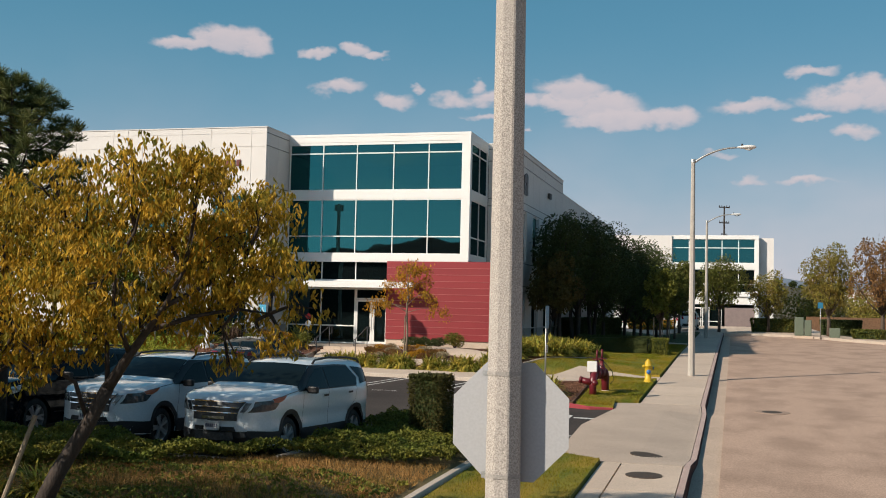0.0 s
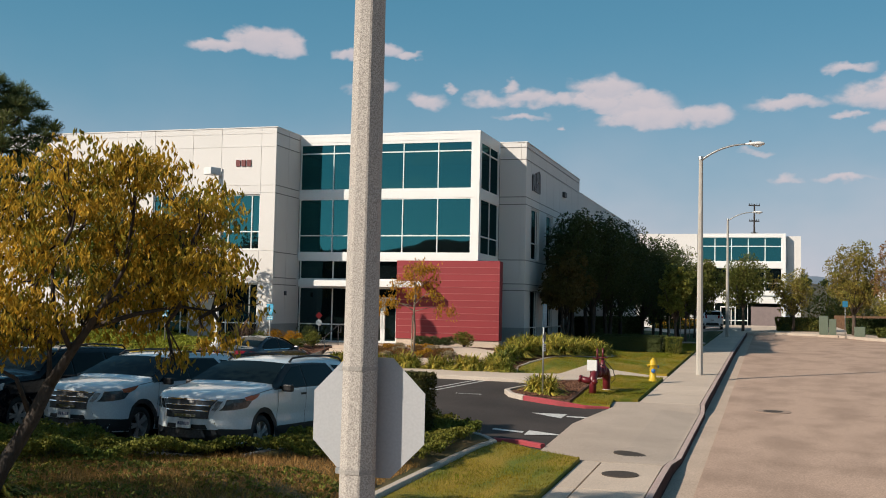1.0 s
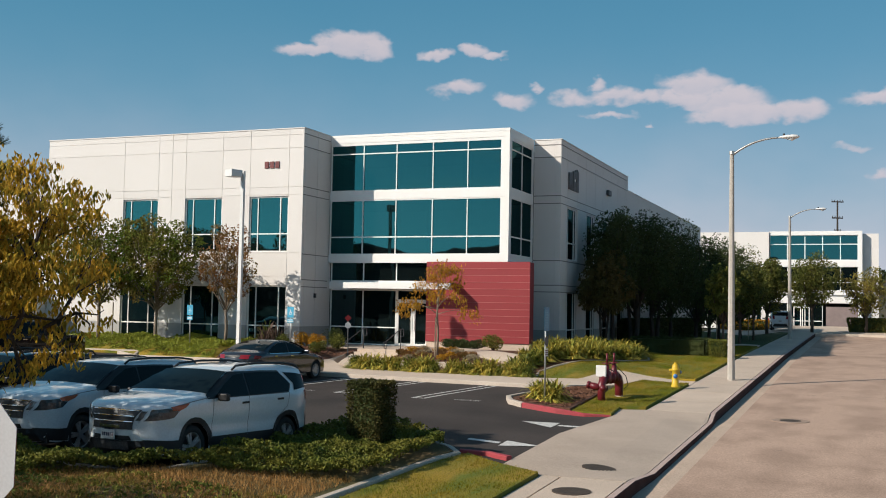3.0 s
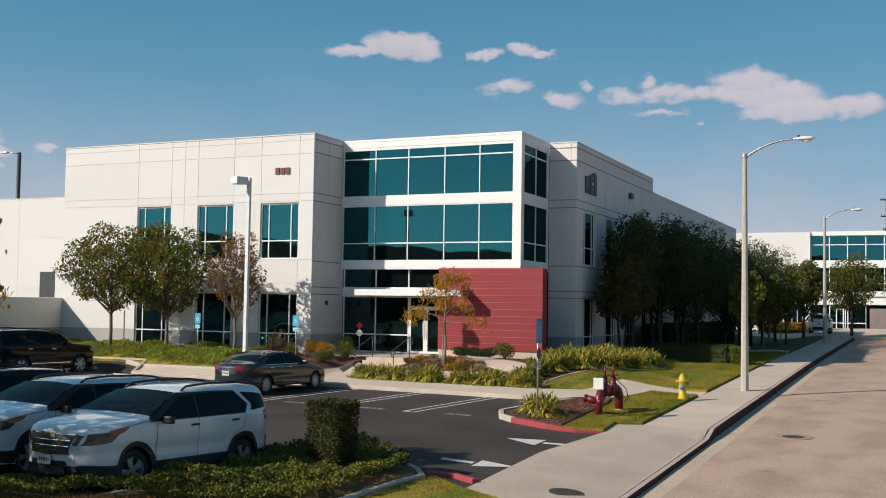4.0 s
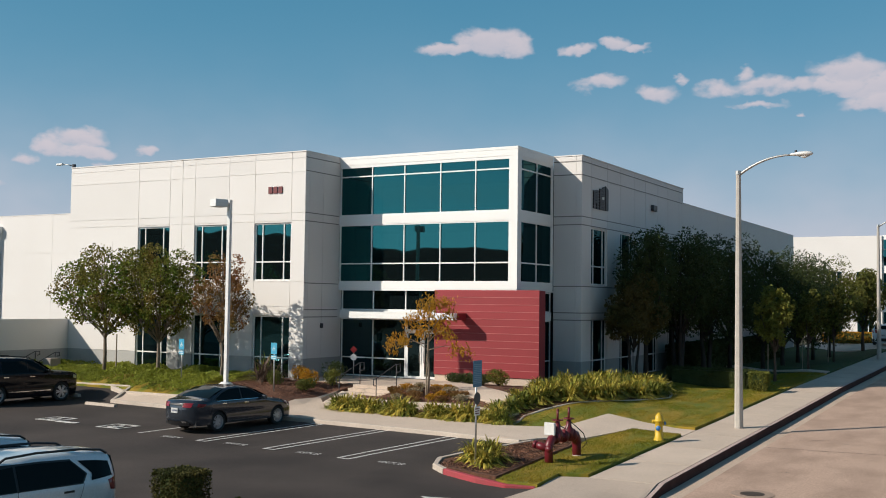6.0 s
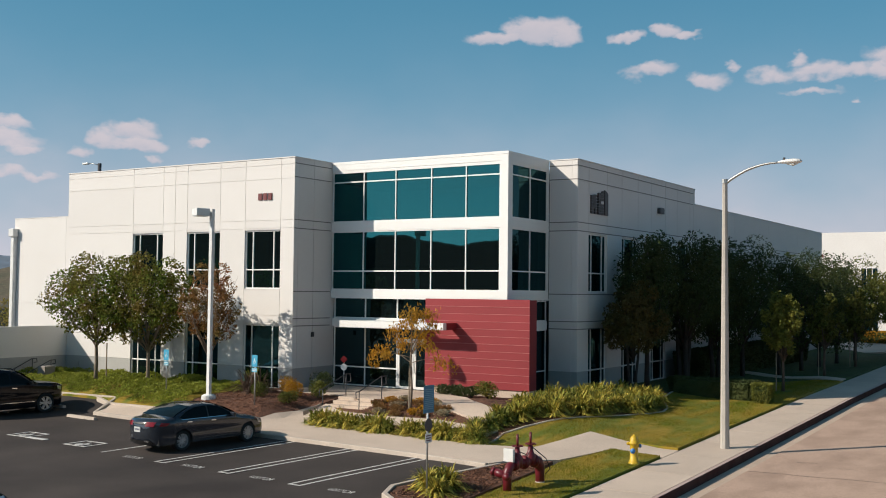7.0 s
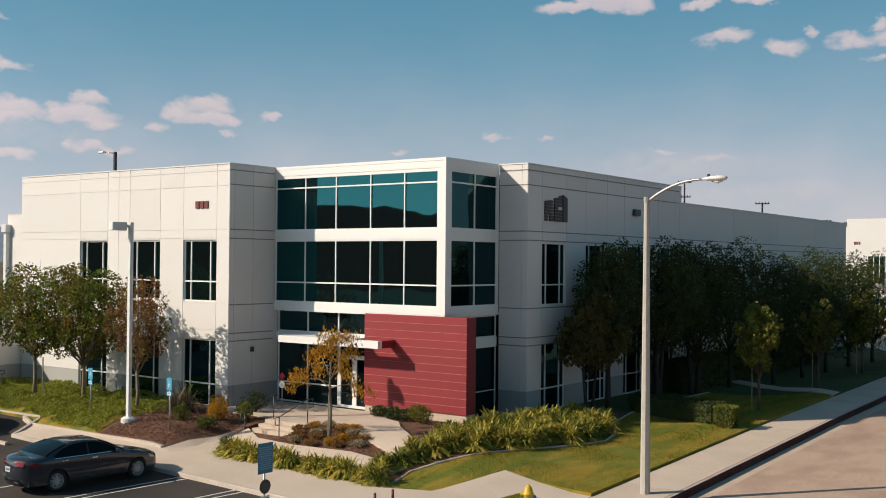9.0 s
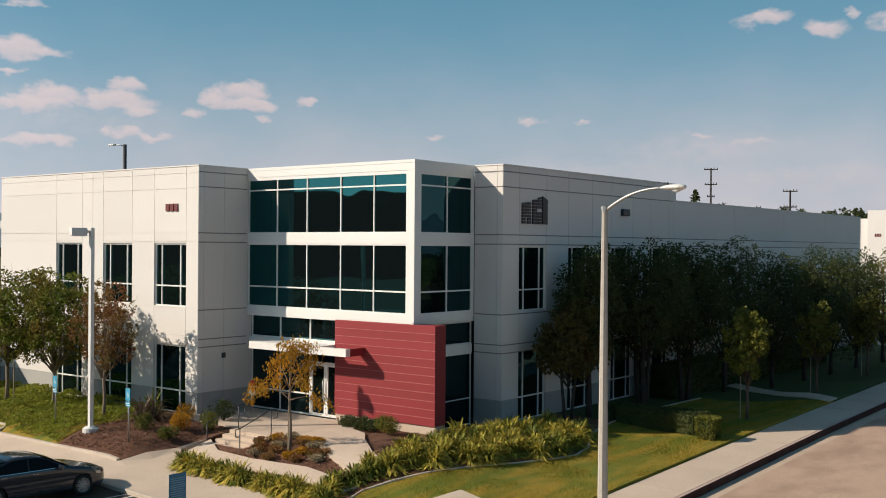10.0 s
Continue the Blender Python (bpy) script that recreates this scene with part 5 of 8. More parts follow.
    car = build_car(label, at, sh, WHITECAR, "parked cars", win, [(1.12, 1.295), (0.64, 1.535), (0.34, 1.665)], [(-2.265, 1.66), (-2.39, 1.34)], 0.372, 5, bars, back, (0.84, 1.22), rails, clad, sides, [[(1.16, 1.20), (1.15, 1.268), (0.62, 1.538), (0.30, 1.674), (-0.10, 1.675), (-0.62, 1.685), (-1.20, 1.675), (-1.51, 1.41), (-1.39, 1.24)]], "suv", "suv")
    plates(car, sh, 2.568, 0.61)
    plates(car, sh, -2.545, 0.86)
    return car


def ground_pose(x, y, heading):
    return pose(x, y, gz(x, y) + 0.004, 0.0, 0.0, heading)


NOSE_UP = Matrix.Rotation(radians(-1.7), 4, "Y")
suv_a = white_suv(ground_pose(-9.02, 20.46, -95.0) @ NOSE_UP @ Matrix.Scale(1.035, 4), "white suv with black roof rails parked nose-in at the planter")
suv_b = white_suv(ground_pose(-12.05, 21.03, -95.0) @ NOSE_UP @ Matrix.Scale(1.035, 4), "white suv with chrome grille parked beside its twin")

BIG_OUT = smooth_line([(2.44, 0.30), (2.55, 0.42), (2.58, 0.75), (2.56, 1.0), (2.48, 1.14), (2.1, 1.22), (1.3, 1.27), (1.05, 1.30), (0.50, 1.70), (0.20, 1.82), (-0.5, 1.88), (-1.6, 1.885),
                       (-2.35, 1.85), (-2.48, 1.78), (-2.58, 1.30), (-2.62, 0.95), (-2.62, 0.55), (-2.54, 0.36), (-2.45, 0.30)], 1)


def black_suv(at, label):
    sh = CarShape(BIG_OUT, (1.55, -1.42), 1.02, 1.22, 1.89, 0.46)
    win = [[(0.90, 1.27), (0.45, 1.62), (0.18, 1.73), (-0.02, 1.745), (-0.02, 1.27)], [(-0.08, 1.27), (-0.08, 1.75), (-1.18, 1.76), (-1.22, 1.28)], [(-1.30, 1.29), (-1.27, 1.76), (-2.30, 1.72), (-2.42, 1.32)]]
    bars = [("grille", [(2.59, 0.70), (2.58, 0.80), (2.55, 1.06)], -0.6, 0.6, 0.012, CHROME), ("headlamp", [(2.58, 0.88), (2.53, 1.08)], 0.64, 0.97, 0.014, LAMPCLEAR)]
    back = [("tail_lamp", [(-2.52, 1.65), (-2.60, 1.0)], 0.84, 0.97, 0.012, REDLAMP)]
    sides = [("headlamp", [(2.46, 0.92), (2.43, 1.08), (2.18, 1.12), (2.22, 0.98)], LAMPCLEAR), ("door_handle", [(0.22, 1.09), (0.22, 1.13), (0.0, 1.135), (0.0, 1.095)], CHROME),
             ("door_handle", [(-0.95, 1.10), (-0.95, 1.14), (-1.17, 1.145), (-1.17, 1.105)], CHROME), ("side_trim", [(1.02, 0.50), (1.0, 0.53), (-0.94, 0.53), (-0.96, 0.50)], CHROME)]
    rails = [((0.2, 1.80), 0.0), ((0.1, 1.84), 0.06), ((-1.0, 1.88), 0.08), ((-2.1, 1.87), 0.06), ((-2.2, 1.84), 0.0)]
    return build_car(label, at, sh, BLACKCAR, "parked cars", win, [(1.0, 1.34), (0.55, 1.67), (0.30, 1.79)], [(-2.49, 1.73), (-2.58, 1.32)], 0.41, 6, bars, back, (0.78, 1.30), rails, None, sides, [], "suv", "suv")


black_suv(ground_pose(-29.72, 37.66, 84.0), "large black suv with alloy wheels parked by the ground cover")
white_suv(ground_pose(-4.2, 106.0, 92.0), "white suv parked beyond the trees at the street corner")
black_suv(ground_pose(-15.2, 21.3, -95.0) @ NOSE_UP, "black suv parked in the shade beside white suvs")

SEDAN_OUT = smooth_line([(2.34, 0.24), (2.44, 0.36), (2.45, 0.55), (2.36, 0.70), (2.1, 0.80), (1.55, 0.92), (1.02, 0.99), (0.40, 1.30), (0.05, 1.42), (-0.45, 1.455), (-0.85, 1.43), (-1.30, 1.30),
                         (-1.85, 1.085), (-2.25, 1.06), (-2.40, 1.00), (-2.46, 0.80), (-2.47, 0.50), (-2.40, 0.33), (-2.32, 0.24)], 1)


def sedan(at, label):
    sh = CarShape(SEDAN_OUT, (1.46, -1.36), 0.91, 0.95, 1.46, 0.385, 0.24, 0.3)
    win = [[(0.78, 1.03), (0.32, 1.27), (0.05, 1.365), (-0.28, 1.385), (-0.30, 1.03)], [(-0.36, 1.03), (-0.34, 1.387), (-0.80, 1.365), (-1.15, 1.27), (-1.48, 1.10), (-1.40, 1.04)]]
    bars = [("grille", [(2.455, 0.42), (2.44, 0.66)], -0.45, 0.45, 0.012, TRIM), ("headlamp", [(2.42, 0.62), (2.28, 0.73)], 0.55, 0.97, 0.012, LAMPCLEAR)]
    back = [("tail_lamp", [(-2.40, 0.98), (-2.46, 0.84)], 0.50, 0.98, 0.012, REDLAMP), ("boot_trim", [(-2.425, 0.95), (-2.445, 0.90)], -0.5, 0.5, 0.014, TRIM), ("rear_diffuser", [(-2.46, 0.42), (-2.36, 0.27)], -0.8, 0.8, 0.012, TRIM),
            ("exhaust", [(-2.475, 0.42), (-2.46, 0.36)], 0.55, 0.78, 0.03, CHROME)]
    sides = [("tail_lamp", [(-2.36, 0.97), (-2.06, 0.95), (-2.20, 0.86), (-2.40, 0.86)], REDLAMP), ("headlamp", [(2.30, 0.62), (2.24, 0.70), (1.95, 0.78), (2.05, 0.66)], LAMPCLEAR),
             ("door_handle", [(-0.02, 0.89), (-0.02, 0.92), (-0.22, 0.925), (-0.22, 0.895)], CHROME), ("door_handle", [(-1.02, 0.91), (-1.02, 0.94), (-1.22, 0.945), (-1.22, 0.915)], CHROME),
             ("window_trim", [(0.80, 1.005), (0.80, 1.022), (-1.45, 1.03), (-1.45, 1.012)], CHROME)]
    car = build_car(label, at, sh, GREYCAR, "parked cars", win, [(0.96, 1.03), (0.45, 1.285), (0.16, 1.39)], [(-0.98, 1.395), (-1.32, 1.295), (-1.78, 1.115)], 0.335, 8, bars, back, (0.62, 1.03), None, None, sides, [[(0.84, 1.01), (0.30, 1.31), (-0.30, 1.405), (-0.82, 1.385), (-1.2, 1.27), (-1.54, 1.09), (-1.42, 1.015)]], "sedan", "car")
    plates(car, sh, -2.50, 0.74)
    return car


sedan(ground_pose(-16.98, 36.42, 84.6), "dark grey sedan parked in a visitor bay")


# ---------------------------------------------------------------- plants
def foliage(name, base, second, rand=0.35, translucent=0.3, rough=0.55, scale=0.9):
    return material(name, base, rough, second, scale, 30, 0.8, 0.0, rand=rand, island=True, translucent=translucent, spec=0.15)


LEAF_DARK = foliage("dark green leaves", (0.049, 0.075, 0.027), (0.072, 0.079, 0.024))
LEAF_GREEN = foliage("green leaves", (0.10, 0.125, 0.027), (0.16, 0.135, 0.03), 0.45)
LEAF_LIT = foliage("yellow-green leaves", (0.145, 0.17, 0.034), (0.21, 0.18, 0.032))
LEAF_OLIVE = foliage("olive-gold leaves", (0.60, 0.36, 0.04), (0.36, 0.25, 0.03), 0.45, 0.45)
LEAF_SAGE = foliage("olive-green leaves", (0.24, 0.22, 0.03), (0.38, 0.25, 0.03), 0.5, 0.4)
LEAF_GOLD = foliage("orange-gold leaves", (0.56, 0.27, 0.022), (0.29, 0.19, 0.025), 0.4, 0.4)
LEAF_RED = foliage("reddish leaves", (0.27, 0.10, 0.045), (0.15, 0.15, 0.03), 0.45, 0.4)
LEAF_MIX = foliage("green leaves tinged red", (0.105, 0.180, 0.020), (0.25, 0.135, 0.040), 0.55, 0.35)
LEAF_BROWN = foliage("dry brown leaves", (0.31, 0.155, 0.06), (0.19, 0.125, 0.045), 0.4)
NEEDLE = foliage("pine needles", (0.075, 0.12, 0.05), (0.17, 0.165, 0.045), 0.35, 0.15)
HEDGE = foliage("clipped hedge leaves", (0.055, 0.062, 0.018), (0.13, 0.095, 0.025), 0.5, 0.15)
LEAF_DUSK = foliage("dusky russet-green leaves", (0.085, 0.085, 0.026), (0.15, 0.095, 0.032))
LEAF_FEATHER = foliage("olive feathery leaves", (0.24, 0.24, 0.045), (0.34, 0.21, 0.06), 0.4, 0.4)
IVY = foliage("ivy leaves", (0.10, 0.135, 0.024), (0.22, 0.18, 0.03), 0.4, 0.2)
COVER = foliage("ground-cover leaves", (0.30, 0.31, 0.04), (0.20, 0.24, 0.035), 0.4, 0.3)
BLADE = foliage("strap leaves", (0.115, 0.18, 0.028), (0.78, 0.55, 0.11), 0.6, 0.3, scale=5.0)
BLADE_DARK = foliage("deep green strap leaves", (0.07, 0.125, 0.022), (0.42, 0.36, 0.07), 0.6, 0.3, scale=5.0)
GRASS = foliage("grass blades", (0.14, 0.175, 0.011), (0.33, 0.21, 0.018), 0.45, 0.3, scale=0.42)
DRYGRASS = foliage("dry grass blades", (0.46, 0.25, 0.09), (0.26, 0.17, 0.045), 0.4, 0.3)
BARK = material("grey-brown bark", (0.12, 0.085, 0.06), 0.9, (0.07, 0.05, 0.038), 9, 40, 0.9, 0.7, depth=0.02, stretch=(1, 1, 0.3))
BARK_DARK = material("dark bark", (0.055, 0.04, 0.032), 0.9, (0.03, 0.024, 0.02), 9, 40, 0.9, 0.7, depth=0.02, stretch=(1, 1, 0.3))
BARK_PALE = material("pale tan bark", (0.26, 0.20, 0.145), 0.9, (0.17, 0.13, 0.095), 9, 40, 0.8, 0.5, depth=0.015, stretch=(1, 1, 0.3))
WOOD = material("wooden stake", (0.30, 0.24, 0.17), 0.85)
RNG = np.random.default_rng(7)


def leaf_mesh(name, centres, length, width, mats, droop=0.4, fold=True, outward=None, spread=1.0):
    """Leaves as separate small blades, each folded along its midrib, at the given places."""
    n = len(centres)
    c = np.asarray(centres, float)
    d = RNG.normal(size=(n, 3))
    if outward is not None:
        d = d * spread + np.asarray(outward)
    d /= np.linalg.norm(d, axis=1, keepdims=True) + 1e-9
    d[:, 2] -= droop
    d /= np.linalg.norm(d, axis=1, keepdims=True) + 1e-9
    s = np.cross(d, RNG.normal(size=(n, 3)))
    s /= np.linalg.norm(s, axis=1, keepdims=True) + 1e-9
    up = np.cross(s, d)
    ln = (length * RNG.uniform(0.65, 1.25, n))[:, None]
    w = (width * RNG.uniform(0.7, 1.2, n))[:, None] / 2
    base, tip = c - d * ln * 0.5, c + d * ln * 0.5
    if fold:
        lift = up * w * 0.5
        left, right = c - d * ln * 0.08 + s * w + lift, c - d * ln * 0.08 - s * w + lift
        v = np.stack([base, left, tip, right], 1).reshape(-1, 3)
        i = np.arange(n)[:, None] * 4
        faces = np.concatenate([i + [0, 1, 2], i + [0, 2, 3]])
    else:
        v = np.stack([base + s * w * 0.5, base - s * w * 0.5, tip - s * w * 0.5, tip + s * w * 0.5], 1).reshape(-1, 3)
        i = np.arange(n)[:, None] * 4
        faces = i + [0, 1, 2, 3]
    me = bpy.data.meshes.new(name)
    me.from_pydata(v.tolist(), [], faces.tolist())
    me.materials.append(mats)
    return me


def blob_points(blobs, n, inner=0.35):
    """Places inside a cloud of ellipsoids, denser towards their skins."""
    vol = np.array([b[3] * b[4] * b[5] for b in blobs]) ** 0.75
    pick = RNG.choice(len(blobs), n, p=vol / vol.sum())
    b = np.array(blobs)[pick]
    d = RNG.normal(size=(n, 3))
    d /= np.linalg.norm(d, axis=1, keepdims=True)
    r = inner + (1 - inner) * RNG.uniform(0, 1, (n, 1)) ** 0.6
    return b[:, :3] + d * r * b[:, 3:6], d


def tree(at, label, height, crown_z, radius, trunk_r, leaves, leaf, mats, seed, bark=None, lean=(0, 0), blobs=14, squash=1.0, tight=0.42, droop=0.4, stakes=0, group="trees", name="tree", multi=1, twigs=0, gap=-0.25):
    """A tree: tapered trunk, limbs to every lobe of the crown, and a crown of leaves in uneven clumps."""
    rng = random.Random(seed)
    x, y = at
    ob = thing(name, label, "tree", group, pose(x, y, gz(x, y) + 0.05))
    zc, zr = (height + crown_z) / 2, (height - crown_z) / 2
    lobes = []
    for k in range(blobs):
        a = 2 * math.pi * (k * 0.618) + rng.uniform(-0.4, 0.4)
        f = (k + 0.5) / blobs * 2 - 1
        rr = math.sqrt(max(0.05, 1 - f * f)) * rng.uniform(0.55, 0.8)
        s = rng.uniform(tight * 0.75, tight * 1.25)
        lobes.append((lean[0] + radius * rr * math.cos(a), lean[1] + radius * rr * math.sin(a), zc + zr * f * 0.72 + rng.uniform(-0.1, 0.1) * zr, radius * s, radius * s, max(0.25, zr * s * squash)))
    lobes.append((lean[0], lean[1], zc, radius * 0.5, radius * 0.5, zr * 0.6))
    bm = mesh()
    fork = crown_z * rng.uniform(0.80, 0.95)
    for m in range(multi):
        o = 0.0 if multi == 1 else 0.18
        a = 2 * math.pi * m / multi + seed
        bx, by = o * math.cos(a), o * math.sin(a)
        pts = [(bx, by, -0.1), (bx * 1.3 + rng.uniform(-.04, .04), by * 1.3 + rng.uniform(-.04, .04), fork * 0.5), (bx * 1.8 + lean[0] * 0.4, by * 1.8 + lean[1] * 0.4, fork), (bx * 2.5 + lean[0] * 0.8, by * 2.5 + lean[1] * 0.8, zc), (lean[0] + bx * 2, lean[1] + by * 2, zc + zr * 0.6)]
        tube(bm, pts, [trunk_r * 1.25, trunk_r, trunk_r * 0.85, trunk_r * 0.5, trunk_r * 0.2], 9)
    for lx, ly, lz, *_ in lobes[:-1]:
        z0 = min(max(fork * rng.uniform(0.9, 1.15), fork * 0.8), lz - 0.1)
        st = (lean[0] * 0.45, lean[1] * 0.45, z0)
        mid = ((st[0] + lx) / 2 + rng.uniform(-.1, .1) * radius, (st[1] + ly) / 2 + rng.uniform(-.1, .1) * radius, (z0 + lz) / 2 - 0.06 * radius)
        tube(bm, [st, mid, (lx, ly, lz)], [trunk_r * 0.5, trunk_r * 0.28, trunk_r * 0.1], 6)
        for _ in range(twigs):
            q = (lx + rng.uniform(-1, 1) * radius * tight, ly + rng.uniform(-1, 1) * radius * tight, lz + rng.uniform(-0.8, 1.2) * radius * tight)
            tube(bm, [mid, ((mid[0] + q[0]) / 2, (mid[1] + q[1]) / 2, (mid[2] + q[2]) / 2 + 0.05), q], [trunk_r * 0.2, trunk_r * 0.12, trunk_r * 0.05], 5)
    part("trunk", bm, bark or BARK, ob, "", True)
    pts, out = blob_points(lobes, leaves)
    keep = np.array([noise.noise(Vector(p) * (2.2 / max(0.6, radius * 0.4))) > gap for p in pts])
    me = leaf_mesh("crown", pts[keep], leaf[0], leaf[1], mats, droop, True, out[keep] * 0.8)
    crown = new("crown", me)
    crown.parent = ob
    for k in range(stakes):
        bm = mesh()
        sx = 0.35 * (1 if k else -1)
        tube(bm, [(sx, 0.1, -0.1), (sx, 0.1, 1.9)], 0.028, 8)
        part("stake", bm, WOOD, ob, "round wooden tree stake")
    return ob


# trees before the west wing
tree((-31.3, 43.9), "small green-leaved tree with red tinges", 6.1, 2.1, 2.75, 0.085, 15000, (0.155, 0.09), LEAF_MIX, 1, BARK_PALE, squash=1.0, twigs=3, gap=-0.09, blobs=20, tight=0.31)
tree((-28.3, 44.4), "small dense green tree in ground cover", 6.1, 1.9, 2.4, 0.085, 15000, (0.155, 0.09), LEAF_MIX, 2, BARK_PALE, twigs=3, gap=-0.09, blobs=20, tight=0.31)
tree((-24.2, 44.1), "slender reddish-leaved small tree", 6.0, 1.8, 1.7, 0.07, 7500, (0.14, 0.075), LEAF_RED, 3, BARK_PALE, tight=0.26, twigs=3, gap=-0.02)
bm = mesh()
tube(bm, [(-30.2, 43.6, gz(-30.2, 43.6)), (-30.2, 43.6, 3.1)], 0.03, 8)
tagged(linked("wooden_stake", bm, WOOD), "thin wooden stake standing in ground cover", "stake")
# little golden tree before the red wall
def golden_tree(x, y):
    """A young tree whose leaves hang in bunches from a few arching limbs."""
    rng = random.Random(9)
    ob = thing("tree", "little autumn tree with orange-gold drooping leaves", "tree", "trees", pose(x, y, gz(x, y) + 0.05))
    bm = mesh()
    tube(bm, [(0, 0, -0.1), (0.03, 0.02, 1.0), (-0.02, 0.0, 1.9), (0.02, 0.0, 2.8), (0.05, 0, 3.7)], [0.06, 0.05, 0.045, 0.03, 0.012], 9)
    bunches = []
    for a, reach, z0, rise in ((185, 1.55, 1.9, 0.55), (170, 1.0, 2.3, 0.9), (210, 1.25, 2.1, 0.2), (5, 1.5, 1.9, 0.25), (-20, 1.2, 2.2, 0.6), (40, 0.9, 2.5, 0.9), (95, 0.9, 2.2, 0.7), (270, 0.8, 2.3, 0.6), (120, 0.6, 2.7, 1.1), (300, 0.5, 2.8, 1.1), (20, 0.7, 2.7, 1.2)):
        c, s_ = math.cos(radians(a)), math.sin(radians(a))
        pts = [Vector((reach * f * c, reach * f * s_, z0 + rise * (1 - (1 - f) ** 2) - 0.55 * max(0, f - 0.6))) for f in (0.0, 0.25, 0.5, 0.75, 1.0)]
        tube(bm, pts, [0.022, 0.018, 0.014, 0.010, 0.005], 6)
        for p in pts[3:]:
            for _ in range(3):
                q = p + Vector((rng.uniform(-0.25, 0.25), rng.uniform(-0.25, 0.25), rng.uniform(-0.2, 0.25)))
                tube(bm, [p, q], [0.006, 0.003], 5)
                bunches.append(q)
    for k in range(10):
        bunches.append(Vector((rng.uniform(-0.3, 0.35), rng.uniform(-0.3, 0.3), rng.uniform(3.0, 3.9))))
    part("trunk", bm, BARK_PALE, ob, "", True)
    b = np.array([tuple(q) for q in bunches])
    c = np.repeat(b, 24, 0) + RNG.normal(size=(len(b) * 24, 3)) * (0.12, 0.12, 0.13)
    crown = new("crown", leaf_mesh("crown", c, 0.15, 0.06, LEAF_GOLD, 1.2, True))
    crown.parent = ob
    bm = mesh()
    tube(bm, [(-0.12, 0.05, -0.1), (-0.10, 0.05, 1.75)], 0.028, 8)
    part("stake", bm, WOOD, ob, "round wooden tree stake")


golden_tree(-13.9, 44.75)
# row along the east wall
row = [((-9.3, 56.2), 5.0, 1.8, 1.6, LEAF_DUSK, 8000, 2), ((-9.2, 57.7), 7.6, 2.2, 1.75, LEAF_DARK, 9000, 1), ((-8.9, 62.0), 7.7, 2.0, 2.5, LEAF_DARK, 12000, 3), ((-8.4, 65.4), 7.9, 2.0, 2.3, LEAF_DARK, 12000, 2),
       ((-8.2, 69.6), 7.7, 2.0, 2.5, LEAF_DARK, 10000, 1), ((-7.2, 73.5), 7.4, 1.6, 2.4, LEAF_DARK, 9000, 1), ((-6.9, 77.6), 7.6, 1.4, 2.5, LEAF_DARK, 9000, 1),
       ((-6.8, 81.8), 7.7, 1.4, 2.5, LEAF_DARK, 8000, 1), ((-6.6, 86.0), 7.4, 1.3, 2.4, LEAF_DARK, 8000, 1), ((-6.2, 90.3), 7.2, 1.3, 2.4, LEAF_GREEN, 7000, 1)]
for k, (p, h, c, r, mt, n, mu) in enumerate(row):
    tree(p, "small reddish-leaved tree in the building's shade" if mt is LEAF_DUSK else "dense dark green tree beside the long wall", h, c, r, 0.12 if h > 6 else 0.07, int(n * 1.3), (0.18, 0.085), mt, 20 + k, BARK_DARK, multi=mu, tight=0.38, gap=-0.16, group="trees along the wall")
for k, (p, h, r) in enumerate((((-4.1, 62.4), 4.9, 1.2), ((-4.2, 71.6), 4.7, 1.2), ((-4.2, 80.0), 5.0, 1.3))):
    tree(p, "young yellow-green tree on the lawn strip", h, 1.7, r, 0.07, 4600, (0.22, 0.13), LEAF_LIT if k == 0 else LEAF_GREEN, 40 + k, tight=0.29, gap=-0.06, stakes=1, group="young street trees")
# farther up the street
tree((-4.6, 95.5), "leafy green tree beside the street", 6.4, 2.0, 1.9, 0.12, 7000, (0.28, 0.13), LEAF_GREEN, 50, group="far trees")
tree((-1.3, 101.5), "leafy green tree before the far office", 6.8, 2.0, 2.2, 0.12, 8000, (0.24, 0.12), LEAF_GREEN, 51, group="far trees")
tree((3.1, 104.5), "half-bare brownish tree by the street corner", 5.6, 1.5, 2.3, 0.14, 4200, (0.25, 0.12), LEAF_FEATHER, 52, tight=0.36, twigs=3, multi=2, group="far trees")
tree((7.9, 97.0), "tall feathery green tree at the street corner", 7.9, 1.9, 2.5, 0.16, 9000, (0.26, 0.09), LEAF_FEATHER, 53, tight=0.36, twigs=2, group="far trees")
tree((12.0, 95.0), "half-bare brown tree at the street corner", 8.9, 2.0, 2.9, 0.16, 6000, (0.30, 0.11), LEAF_BROWN, 54, tight=0.34, twigs=4, group="far trees")
tree((16.5, 93.0), "olive-green tree beyond the street", 8.4, 2.0, 3.0, 0.16, 5000, (0.30, 0.11), LEAF_FEATHER, 55, group="far trees")


